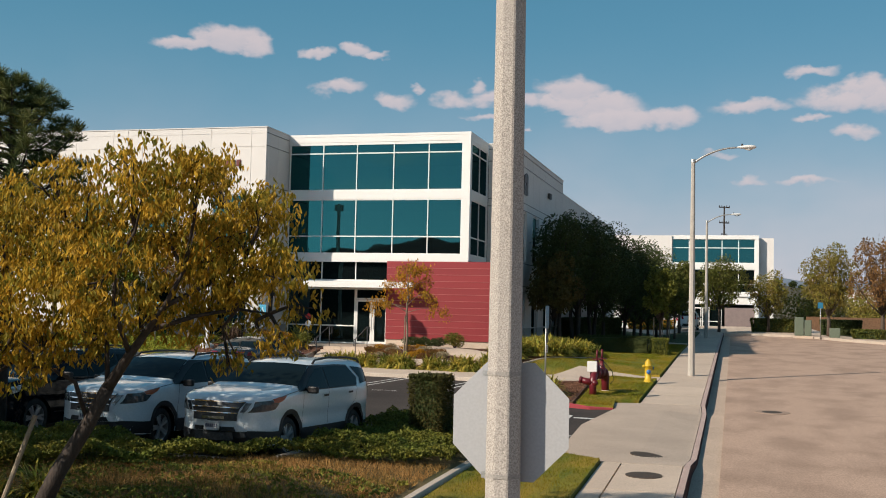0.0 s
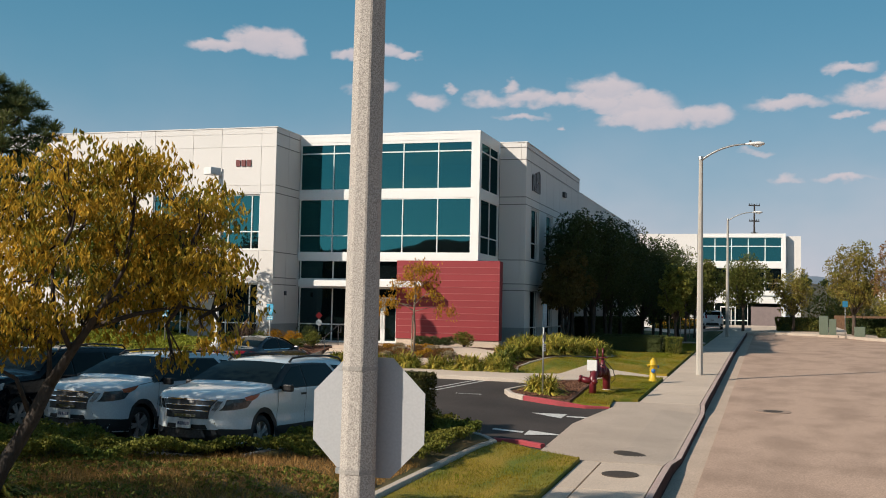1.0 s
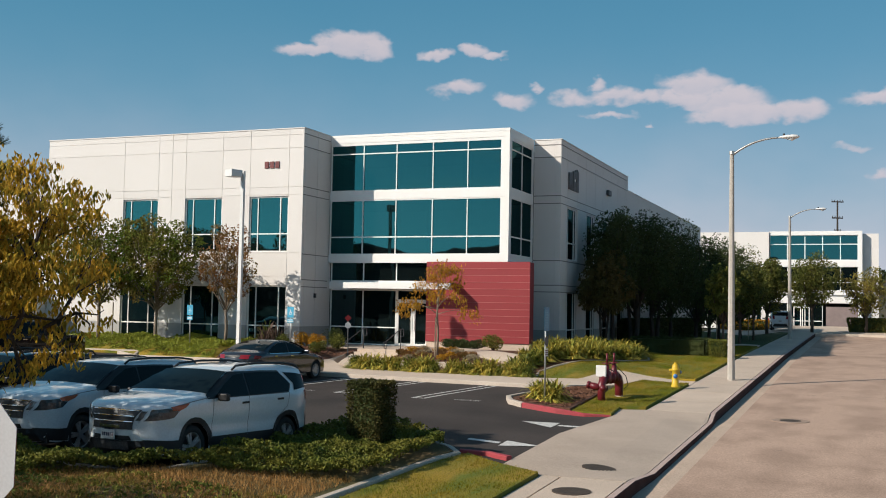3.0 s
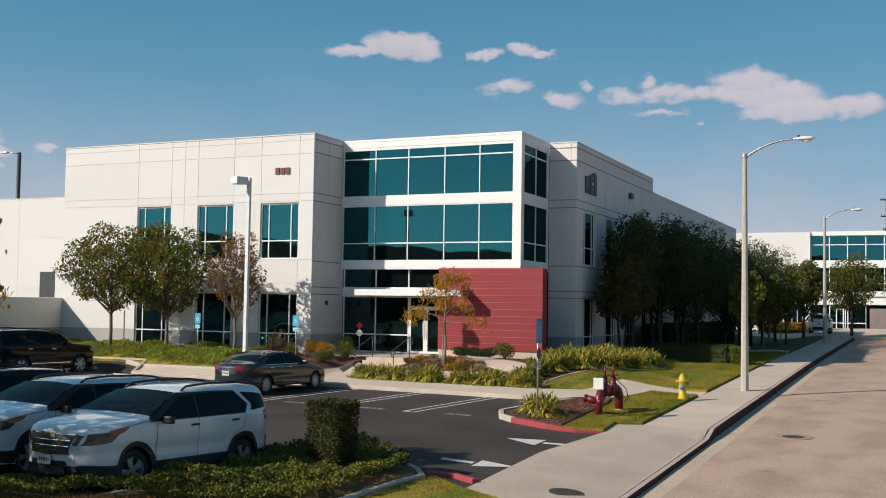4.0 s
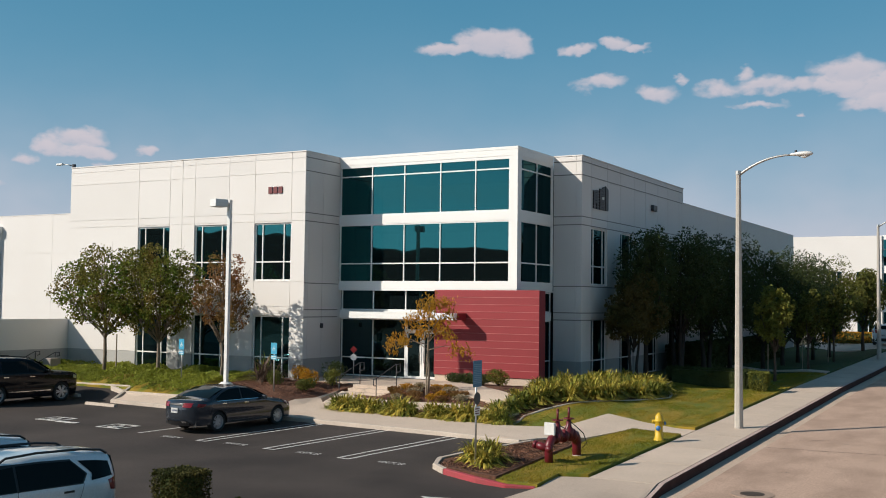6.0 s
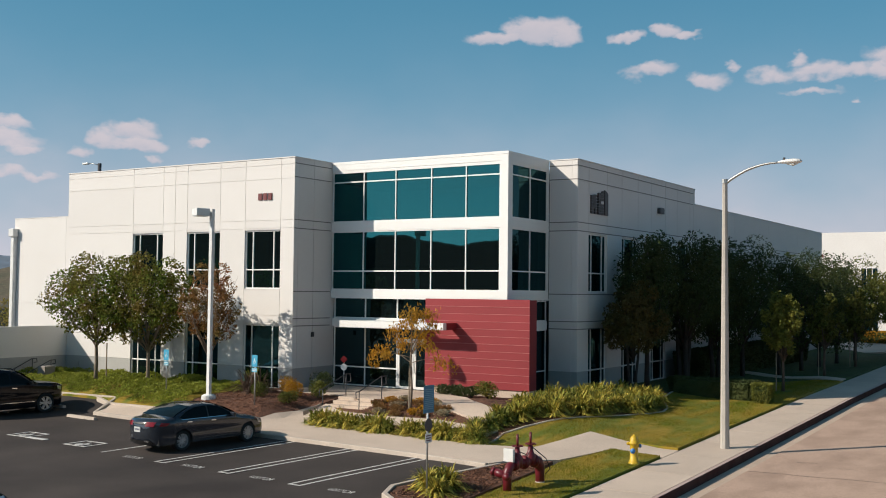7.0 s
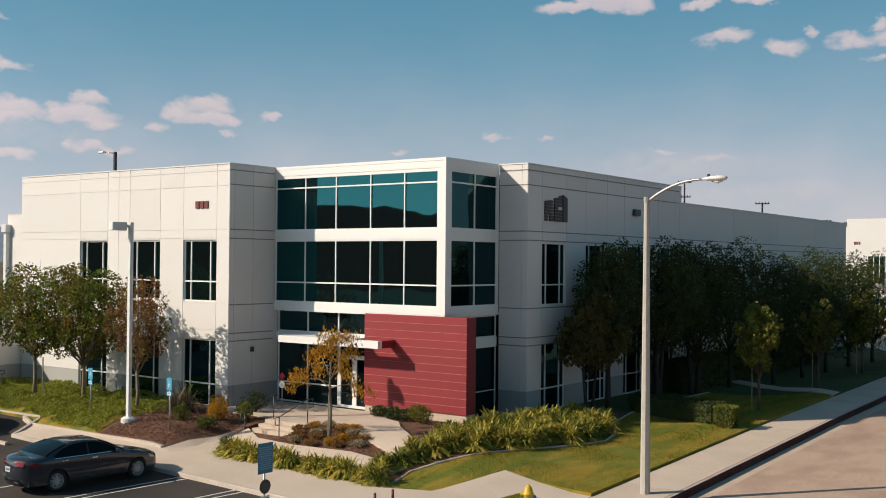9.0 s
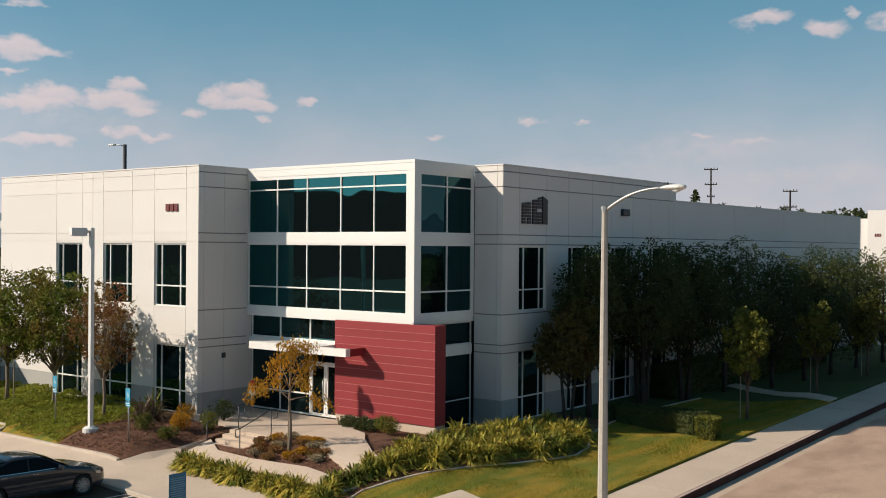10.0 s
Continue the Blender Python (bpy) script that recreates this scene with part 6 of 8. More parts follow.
# the near leaning tree
def near_tree():
    bx, by = -8.35, 11.45
    z0 = gz(bx, by) + 0.1
    ob = thing("tree", "leaning autumn tree with drooping olive-gold leaves and stakes", "tree", at=pose(bx, by, z0))
    F, R = Vector((-0.2656, 0.964, 0)), Vector((0.964, 0.2656, 0))
    O = F * 13.1

    def P(lat, z, d=0.0):
        q = O + R * lat + F * d
        return (q.x - bx, q.y - by, z - z0)
    rng = random.Random(11)
    fork = P(-4.08, 1.95)
    bm = mesh()
    tube(bm, [(0, 0, -0.15), (0.30, 0.08, 0.55), (0.62, 0.2, 1.15), fork], [0.125, 0.10, 0.09, 0.08], 12)
    lobes = []
    spec = [(-5.5, 3.6, 1.0), (-4.5, 4.05, 0.85), (-3.5, 4.4, 0.7), (-2.9, 4.6, 0.5), (-2.35, 4.15, 0.55), (-2.1, 3.45, 0.55), (-3.1, 3.55, 0.8), (-4.1, 3.2, 0.9), (-5.1, 2.8, 0.65),
            (-5.9, 2.3, 0.7), (-3.3, 2.75, 0.45), (-2.4, 2.75, 0.3), (-2.0, 2.5, 0.3), (-5.6, 4.3, 0.5), (-6.4, 3.2, 1.0), (-6.3, 1.9, 0.6), (-2.75, 2.25, 0.24), (-1.75, 2.95, 0.35), (-3.9, 4.55, 0.3), (-2.7, 3.9, 0.5), (-3.6, 3.9, 0.6), (-2.6, 3.2, 0.45), (-3.7, 2.85, 0.55), (-4.6, 2.75, 0.6), (-2.9, 3.0, 0.4), (-4.4, 2.5, 0.4), (-5.0, 2.5, 0.5), (-5.7, 2.0, 0.5), (-5.2, 2.15, 0.4), (-5.4, 1.85, 0.3), (-4.85, 2.3, 0.3), (-4.7, 4.5, 0.35)]
    forks = []
    lead = [fork, P(-3.84, 2.36, 0.05), P(-3.62, 2.66, 0.0), P(-3.40, 2.96, -0.1), P(-3.2, 3.4, 0.0), P(-3.1, 3.9, 0.1)]
    tube(bm, lead, [0.075, 0.058, 0.046, 0.034, 0.022, 0.012], 9)
    forks += lead[2:5]
    for line in ([(0.62, 0.2, 1.15), P(-4.45, 2.02, -0.1), P(-4.75, 2.2, -0.2), P(-5.15, 2.55, -0.3)], [fork, P(-4.18, 2.6, 0.2), P(-4.42, 3.1, 0.3), P(-4.6, 3.5, 0.4)],
                 [lead[1], P(-3.95, 2.9, -0.3), P(-3.9, 3.4, -0.5)], [lead[2], P(-3.1, 2.85, 0.3), P(-2.6, 2.95, 0.4), P(-2.2, 2.9, 0.5)], [lead[3], P(-2.95, 3.25, 0.2), P(-2.5, 3.6, 0.3)],
                 [P(-4.75, 2.2, -0.2), P(-5.2, 2.3, 0.1), P(-5.7, 2.35, 0.2)]):
        tube(bm, line, [0.036, 0.027, 0.019, 0.012][:len(line)], 7)
        forks += line[1:]
    far = [(-3.2, 4.7, 0.5), (-2.6, 4.3, 0.55), (-2.35, 3.5, 0.5), (-3.9, 4.5, 0.6), (-3.3, 3.7, 0.6)]
    for lat, z, r in spec + far:
        d = 1.5 if (lat, z, r) in far else rng.uniform(-0.9, 0.9)
        p = P(lat, z, d)
        lobes.append((*p, r, r * 0.9, r * 0.75))
        st = min(forks, key=lambda q: (Vector(q) - Vector(p)).length)
        mid = tuple((a + b) / 2 + rng.uniform(-0.12, 0.12) for a, b in zip(st, p))
        tube(bm, [st, mid, p], [0.03, 0.02, 0.009], 6)
        for _ in range(4):
            q = tuple(a + rng.uniform(-r, r) * 0.65 for a in p)
            m2 = tuple((a + b) / 2 + rng.uniform(-0.06, 0.06) for a, b in zip(p, q))
            tube(bm, [mid, m2, q], [0.013, 0.009, 0.004], 5)
    part("trunk", bm, BARK_DARK, ob, "", True)
    # leaves hang in small bunches
    heads, _ = blob_points(lobes, 4500, 0.2)
    heads = heads[[noise.noise(Vector(p) * 2.6) > -0.17 for p in heads]]
    for name, share, mats in (("crown", heads[np.arange(len(heads)) % 3 > 0], LEAF_OLIVE), ("crown", heads[::3], LEAF_SAGE)):
        c = np.repeat(share, 8, 0) + RNG.normal(size=(len(share) * 8, 3)) * (0.055, 0.055, 0.04)
        crown = new(name, leaf_mesh(name, c, 0.105, 0.04, mats, 1.5, True))
        crown.parent = ob
    for dx in (-0.25,):
        bm = mesh()
        tube(bm, [(dx - 0.1, -0.25, -0.1), (dx + 0.32, -0.1, 1.25)], 0.03, 8)
        part("stake", bm, WOOD, ob, "weathered wooden tree stake")
    return ob


near_tree()
# trees out of view, added for the shade on the planter and parked cars
for k, (p, h, r) in enumerate((((-14.0, 13.2), 6.0, 2.0), ((-19.8, 14.6), 5.2, 2.2), ((-14.6, 7.5), 6.5, 2.6), ((-18.5, 11.0), 6.5, 2.6), ((-16.5, 14.9), 7.4, 2.4))):
    tree(p, "leafy tree out of view, added to shade the planter", h, 1.8, r, 0.12, 6000, (0.20, 0.09), LEAF_OLIVE, 70 + k, BARK_DARK, group="planter trees")


def pine(x, y, height, label):
    z0 = gz(x, y) + 0.1
    ob = thing("pine_tree", label, "tree", at=pose(x, y, z0))
    rng = random.Random(5)
    bm = mesh()
    tube(bm, [(0, 0, -0.1), (0.05, 0, height * 0.45), (0.0, 0.1, height * 0.8), (0, 0, height - 0.3)], [0.16, 0.12, 0.07, 0.02], 10)
    tips = []
    for k in range(48):
        h = height * (0.54 + 0.42 * k / 48)
        L = (1.0 - (k / 48) ** 2.2) * 1.05 + 0.40
        a = k * 2.4 + rng.uniform(-0.3, 0.3)
        e = (L * math.cos(a), L * math.sin(a), h + 0.55 * L + rng.uniform(-0.1, 0.2))
        tube(bm, [(0, 0, h), (e[0] * 0.5, e[1] * 0.5, h + 0.1 * L), e], [0.035, 0.025, 0.01], 5)
        for f in (0.45, 0.65, 0.8, 0.92, 1.0):
            for _ in range(2):
                tips.append((e[0] * f + rng.uniform(-.16, .16), e[1] * f + rng.uniform(-.16, .16), h + (e[2] - h) * f * f + rng.uniform(-.1, .16)))
    part("trunk", bm, BARK_DARK, ob, "", True)
    t = np.array(tips)
    n = 74
    d = RNG.normal(size=(len(t) * n, 3))
    d[:, 2] = np.abs(d[:, 2]) * 0.9 + 0.15
    d /= np.linalg.norm(d, axis=1, keepdims=True)
    c = np.repeat(t, n, 0) + d * 0.10
    me = leaf_mesh("needles", c, 0.21, 0.017, NEEDLE, 0.0, False, d * 6, 0.35)
    nd = new("needles", me)
    nd.parent = ob


pine(-13.8, 17.75, 7.1, "dark green pine with upswept tufted branches")


# ---------------------------------------------------------------- low planting
def inside(poly, x, y):
    hit = False
    for (x0, y0), (x1, y1) in zip(poly, poly[1:] + poly[:1]):
        if (y0 > y) != (y1 > y) and x < (x1 - x0) * (y - y0) / (y1 - y0) + x0:
            hit = not hit
    return hit


def scatter(poly, n, seed):
    rng = random.Random(seed)
    xs, ys = [p[0] for p in poly], [p[1] for p in poly]
    out = []
    while len(out) < n:
        x, y = rng.uniform(min(xs), max(xs)), rng.uniform(min(ys), max(ys))
        if inside(poly, x, y):
            out.append((x, y))
    return out


def blades(name, poly, n, dz, tall, wide, mats, seed, label, category, patch=None):
    """Grass: short separate blades all over a plot."""
    pts = scatter(poly, n, seed)
    c = np.array([(x, y, gz(x, y) + dz) for x, y in pts])
    h = tall * RNG.uniform(0.5, 1.3, len(c))
    if patch:
        h *= np.array([0.55 + 0.6 * max(0.0, noise.noise(Vector((p[0] * 0.6, p[1] * 0.6, 3.0))) + 0.4) for p in c])
    a = RNG.uniform(0, 2 * math.pi, len(c))
    s = np.stack([np.cos(a), np.sin(a), 0 * a], 1) * wide / 2
    lean = RNG.normal(size=(len(c), 3)) * 0.45
    lean[:, 2] = 1
    tip = c + lean * h[:, None]
    v = np.stack([c - s, c + s, tip], 1).reshape(-1, 3)
    me = bpy.data.meshes.new(name)
    me.from_pydata(v.tolist(), [], np.arange(len(v)).reshape(-1, 3).tolist())
    me.materials.append(mats)
    return tagged(new(name, me), label, category, "", "stuff")


blades("grass", NEAR_LAWN, 42000, 0.085, 0.055, 0.012, GRASS, 1, "short patchy green and straw grass", "grass", True)
blades("grass", SOUTH_LAWN, 20000, 0.085, 0.05, 0.012, GRASS, 2, "short mown green grass", "grass")
blades("grass", NORTH_LAWN, 70000, 0.095, 0.055, 0.016, GRASS, 3, "short mown green and straw grass", "grass", True)
DRY_PLOT = [(-12.0, 10.5), (-5.25, 10.5), (-5.25, 19.8), (-7.0, 18.5), (-8.6, 16.9), (-12.0, 14.5)]
blades("dry_grass", DRY_PLOT, 40000, 0.12, 0.12, 0.014, DRYGRASS, 4, "dry straw-brown grass in the planter", "grass", True)


def leafy_cover(name, poly, n, height, leaf, mats, seed, label, dz=0.12, lump=0.5, category="ground cover"):
    pts = scatter(poly, n, seed)
    rng = random.Random(seed)
    c = []
    for x, y in pts:
        m = 0.62 + lump * noise.noise(Vector((x * 0.9, y * 0.9, seed))) + 0.25 * noise.noise(Vector((x * 3, y * 3, seed)))
        c.append((x, y, gz(x, y) + dz + max(0.02, height * m * (0.55 + 0.45 * rng.random() ** 0.5))))
    d = RNG.normal(size=(len(c), 3)) * 0.6
    d[:, 2] = 0.4
    me = leaf_mesh(name, np.array(c), leaf[0], leaf[1], mats, -0.1, True, d)
    return tagged(new(name, me), label, category, "", "stuff")


IVY_PLOT = [(-20, 12.5), (-12, 12.8), (-9.0, 15.6), (-7.0, 18.0), (-5.15, 19.6), (-5.08, 23.6), (-5.5, 24.5), (-7.0, 25.25), (-8.05, 25.0), (-7.75, 17.45), (-20, 18.2)]
leafy_cover("ivy", IVY_PLOT, 98000, 0.55, (0.068, 0.055), IVY, 5, "dark green ivy bank round the parking bays", 0.08)
leafy_cover("weeds", [(-16, 9.5), (-5.3, 9.5), (-5.3, 17.5), (-16, 15.5)], 12000, 0.16, (0.09, 0.05), IVY, 6, "scattered green weeds in dry grass", 0.1, 0.9)
leafy_cover("ground_cover_leaves", [(-37.3, 41.75), (-27.3, 41.6), (-26.5, 41.1), (-22.8, 41.1), (-24.1, 47.0), (-37.3, 47.0)], 36000, 0.42, (0.11, 0.06), COVER, 7, "bright green low ground cover before the windows", 0.06, 0.95)


def chips(name, poly, n, dz, seed):
    pts = scatter(poly, n, seed)
    c = np.array([(x, y, gz(x, y) + dz + 0.015) for x, y in pts])
    d = RNG.normal(size=(n, 3))
    d[:, 2] *= 0.25
    me = leaf_mesh(name, c, 0.09, 0.03, CHIP, 0.0, False, d * 3, 0.3)
    return tagged(new(name, me), "loose reddish bark chips", "mulch", "", "stuff")


CHIP = material("bark chips", (0.23, 0.105, 0.058), 0.9, (0.11, 0.052, 0.03), 2, 30, 0.8, 0.0, rand=0.5, island=True)
chips("bark_chips", [(-22.4, 41.1), (-18.8, 41.15), (-18.4, 46.0), (-21.9, 46.0), (-23.6, 47.0)], 6000, 0.12, 8)
chips("bark_chips", [(-6.5, 32.9), (-6.7, 34.6), (-6.3, 38.4), (-5.3, 39.7), (-5.1, 38.3), (-4.85, 32.8)], 4500, 0.12, 9)
chips("bark_chips", [(-16.8, 42.0), (-8.5, 41.2), (-8.9, 46.0), (-15.2, 46.2)], 6000, 0.13, 10)


def strap_clump(seed, blades_n, length, mats):
    """A clump of arching strap leaves."""
    rng = random.Random(seed)
    bm = mesh()
    for k in range(blades_n):
        a = rng.uniform(0, 2 * math.pi)
        L = length * rng.uniform(0.65, 1.15)
        out = rng.uniform(0.35, 1.2)
        w = rng.uniform(0.015, 0.029)
        bx, by = rng.gauss(0, 0.08), rng.gauss(0, 0.08)
        side = Vector((-math.sin(a), math.cos(a), 0)) * w
        prev = None
        for i in range(5):
            f = i / 4
            r = L * out * f * (0.75 + 0.25 * f)
            z = L * (math.sqrt(max(0.30, 1.3 - out * out)) * f * 1.25 - 1.02 * out ** 0.7 * f ** 2.4)
            p = Vector((bx + r * math.cos(a), by + r * math.sin(a), max(0.02, z)))
            ww = side * (1 - f ** 4) * (0.7 + 0.6 * min(f * 3, 1))
            q = [bm.verts.new(p - ww), bm.verts.new(p + ww)]
            if prev:
                bm.faces.new((prev[0], q[0], q[1], prev[1]))
            prev = q
    me = bpy.data.meshes.new("strap_clump")
    bm.to_mesh(me)
    bm.free()
    me.materials.append(mats)
    return me


CLUMPS = [strap_clump(k, 270, 0.64 + 0.08 * (k % 3), BLADE if k % 3 else BLADE_DARK) for k in range(6)]


def clump(x, y, scale, k, label, group, dz=0.1):
    ob = new("strap_leaf_plant", CLUMPS[k % len(CLUMPS)])
    ob.matrix_world = pose(x, y, gz(x, y) + dz, 0, 0, 57 * k % 360) @ Matrix.Scale(scale, 4)
    return tagged(ob, label, "plant", group)


rng = random.Random(21)
k = 0
# front row along the walk
for i in range(20):
    f = i / 19
    x = -16.4 + 7.6 * f + rng.uniform(-0.1, 0.1)
    if -12.6 < x < -12.2:
        continue
    yy = 42.05 - 0.09 * (x + 16.5) + rng.uniform(-0.12, 0.12)
    clump(x, yy, rng.uniform(0.88, 1.12), k, "yellow-green strap-leaved clump edging the walk", "edging clumps")
    k += 1
# hedge that fills the bed along the lawn to the building's corner
HEDGE_BED = [(-9.5, 42.0), (-9.1, 43.0), (-8.75, 44.2), (-8.3, 45.3), (-7.4, 47.6), (-6.55, 50.3), (-6.4, 51.4), (-7.0, 53.4), (-7.7, 54.7), (-9.0, 54.4), (-9.6, 52.0), (-10.2, 49.6), (-10.0, 47.0), (-9.9, 44.9), (-9.9, 42.2)]
placed = []
for x, yy in scatter(HEDGE_BED, 900, 33):
    if all((x - a) ** 2 + (yy - b) ** 2 > 0.34 for a, b in placed):
        placed.append((x, yy))
        clump(x, yy, rng.uniform(0.95, 1.2), k, "tall yellow-green strap-leaved clump in a dense hedge", "strap-leaf hedge")
        k += 1
for x, yy, s in ((-6.1, 34.0, 1.0), (-5.75, 34.5, 0.95), (-6.2, 34.7, 0.9), (-5.6, 33.7, 0.85)):
    clump(x, yy, s, k, "green strap-leaved clump round the sign post", "island clumps")
    k += 1
clump(-8.75, 12.2, 0.8, 2, "spiky green plant at the foot of a tree", "island clumps")
clump(-9.3, 11.9, 0.7, 4, "spiky green plant at the foot of a tree", "island clumps")


def shrub(x, y, r, h, mats, n, label, seed, group="shrubs", leaf=(0.09, 0.05), dz=0.1):
    ob = thing("shrub", label, "shrub", group, pose(x, y, gz(x, y) + dz))
    rg = random.Random(seed)
    lobes = [(rg.uniform(-.45, .45) * r, rg.uniform(-.45, .45) * r, h * rg.uniform(0.4, 0.65), r * 0.6, r * 0.6, h * 0.42) for _ in range(7)]
    bm = mesh()
    for lx, ly, lz, *_ in lobes:
        tube(bm, [(0, 0, -0.05), (lx * 0.6, ly * 0.6, lz * 0.6), (lx, ly, lz)], [0.02, 0.014, 0.006], 5)
    part("stems", bm, BARK_DARK, ob)
    pts, out = blob_points(lobes, n, 0.5)
    cr = new("leaves", leaf_mesh("leaves", pts, leaf[0], leaf[1], mats, 0.0, True, out))
    cr.parent = ob


shrub(-20.8, 43.6, 0.5, 0.65, LEAF_GREEN, 900, "round green shrub in mulch", 1)
shrub(-19.6, 44.3, 0.45, 0.7, LEAF_GOLD, 900, "round golden shrub in mulch", 2)
shrub(-19.0, 45.3, 0.5, 0.8, LEAF_LIT, 900, "yellow-green shrub beside the steps", 3)
shrub(-18.9, 43.3, 0.4, 0.55, LEAF_GREEN, 700, "round green shrub beside the steps", 4)
shrub(-21.2, 45.9, 0.45, 0.7, LEAF_GOLD, 800, "round golden shrub in mulch", 5)
shrub(-20.0, 46.9, 0.6, 0.95, LEAF_DARK, 1000, "dark green shrub before the glass wall", 6, dz=0.1)
for i, x in enumerate((-15.0, -14.3, -13.6)):
    shrub(x, 49.0, 0.58, 0.5, LEAF_DARK, 900, "low dark green shrub under the red wall", 10 + i)
shrub(-12.75, 48.8, 0.6, 0.75, LEAF_MIX, 1100, "round shrub under the red wall", 14)
PALE = foliage("cream bedding leaves", (0.42, 0.36, 0.24), (0.22, 0.14, 0.06), 0.4, 0.2)
for i, (x, yy) in enumerate(((-14.9, 45.2), (-14.2, 45.9), (-13.2, 45.4), (-12.7, 44.7), (-14.4, 44.5), (-13.5, 44.2), (-12.2, 44.3), (-15.2, 44.5), (-13.9, 45.4), (-15.4, 45.6), (-14.8, 43.95), (-12.9, 44.05), (-14.0, 43.9), (-13.2, 44.7), (-14.6, 45.0), (-15.6, 45.0), (-12.4, 44.9), (-13.6, 45.9), (-15.0, 46.0), (-14.9, 44.2))):
    shrub(x, yy, 0.36, 0.27, (LEAF_BROWN, LEAF_GOLD, PALE, LEAF_RED)[i % 4], 420, "low rusty or cream bedding plant in mulch", 30 + i, "bedding plants", (0.07, 0.05))
BRONZE = foliage("bronze flax leaves", (0.085, 0.058, 0.042), (0.17, 0.11, 0.08), 0.5, 0.2, scale=4.0)
for i, (x, yy) in enumerate(((-22.3, 44.6), (-22.8, 45.5), (-22.0, 45.0))):
    ob = new("spiky_plant", strap_clump(60 + i, 80, 1.4, BRONZE if i != 1 else BLADE_DARK))
    ob.matrix_world = pose(x, yy, gz(x, yy) + 0.08, 0, 0, 40 * i)
    tagged(ob, "tall bronze spiky flax under the window", "plant", "flax plants")


def box_hedge(x, y, sx, sy, h, turn, mats, n, label, dz=0.05, leaf=(0.055, 0.04), taper=0.06):
    ob = thing("clipped_hedge", label, "hedge", "clipped hedges", pose(x, y, gz(x, y) + dz, 0, 0, turn))
    bm = mesh()
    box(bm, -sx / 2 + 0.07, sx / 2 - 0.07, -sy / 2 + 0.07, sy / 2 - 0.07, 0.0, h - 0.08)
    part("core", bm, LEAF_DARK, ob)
    p = RNG.uniform(-0.5, 0.5, (n, 3))
    ax = RNG.choice(3, n, p=[0.36, 0.36, 0.28])
    sg = RNG.choice([-0.5, 0.5], n)
    sg[ax == 2] = 0.5
    p[np.arange(n), ax] = sg
    out = np.zeros((n, 3))
    out[np.arange(n), ax] = np.sign(sg)
    wide = 1 + taper * (p[:, 2] + 0.5) * 2
    p = np.stack([p[:, 0] * sx * wide, p[:, 1] * sy * wide, (p[:, 2] + 0.5) * h], 1) + RNG.normal(size=(n, 3)) * 0.025
    lv = new("leaves", leaf_mesh("leaves", p, leaf[0], leaf[1], mats, 0.0, True, out * 1.2))
    lv.parent = ob


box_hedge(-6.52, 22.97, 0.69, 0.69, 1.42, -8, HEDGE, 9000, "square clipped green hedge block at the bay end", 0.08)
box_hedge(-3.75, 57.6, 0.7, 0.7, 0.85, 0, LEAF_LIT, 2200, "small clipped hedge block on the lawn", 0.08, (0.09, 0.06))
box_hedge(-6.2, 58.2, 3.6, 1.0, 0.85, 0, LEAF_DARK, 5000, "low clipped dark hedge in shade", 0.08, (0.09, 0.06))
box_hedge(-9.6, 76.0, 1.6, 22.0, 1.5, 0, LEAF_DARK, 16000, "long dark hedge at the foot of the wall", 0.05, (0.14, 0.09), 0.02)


# ---------------------------------------------------------------- street furniture and small things
HYDRANT = material("yellow hydrant enamel", (0.62, 0.40, 0.02), 0.45, (0.48, 0.30, 0.02), 6, 40, 0.5, 0.05)
BLUECAP = material("blue cap enamel", (0.04, 0.16, 0.42), 0.45)
VALVERED = material("dark red valve enamel", (0.14, 0.010, 0.017), 0.4, (0.08, 0.008, 0.012), 6, 40, 0.6, 0.1)
SACK = material("white cover sheet", (0.72, 0.71, 0.68), 0.7)


def hydrant(x, y):
    ob = thing("fire_hydrant", "yellow fire hydrant with blue caps on the lawn", "hydrant", at=pose(x, y, gz(x, y) + 0.07, 0, 0, 20))
    bm = mesh()
    tube(bm, [(0, 0, -0.05), (0, 0, 0.05), (0, 0, 0.051), (0, 0, 0.09), (0, 0, 0.10), (0, 0, 0.60), (0, 0, 0.62), (0, 0, 0.66), (0, 0, 0.67), (0, 0, 0.78), (0, 0, 0.84), (0, 0, 0.86), (0, 0, 0.90)],
         [0.17, 0.17, 0.15, 0.15, 0.128, 0.122, 0.152, 0.152, 0.128, 0.118, 0.085, 0.05, 0.04], 20)
    part("barrel", bm, HYDRANT, ob, "", True)
    for a, z, r in ((-100, 0.42, 0.075), (0, 0.56, 0.055), (180, 0.62, 0.05)):
        bm = mesh()
        d = Vector((math.cos(radians(a)), math.sin(radians(a)), 0))
        tube(bm, [d * 0.08 + Vector((0, 0, z)), d * 0.17 + Vector((0, 0, z))], [r, r], 14)
        out = part("outlet", bm, HYDRANT, ob)
        bm = mesh()
        tube(bm, [d * 0.165 + Vector((0, 0, z)), d * 0.20 + Vector((0, 0, z)), d * 0.23 + Vector((0, 0, z))], [r * 1.08, r * 1.08, r * 0.3], 14)
        part("cap", bm, BLUECAP if a != 180 else HYDRANT, out, "blue outlet cap" if a != 180 else "")


hydrant(-3.12, 41.1)


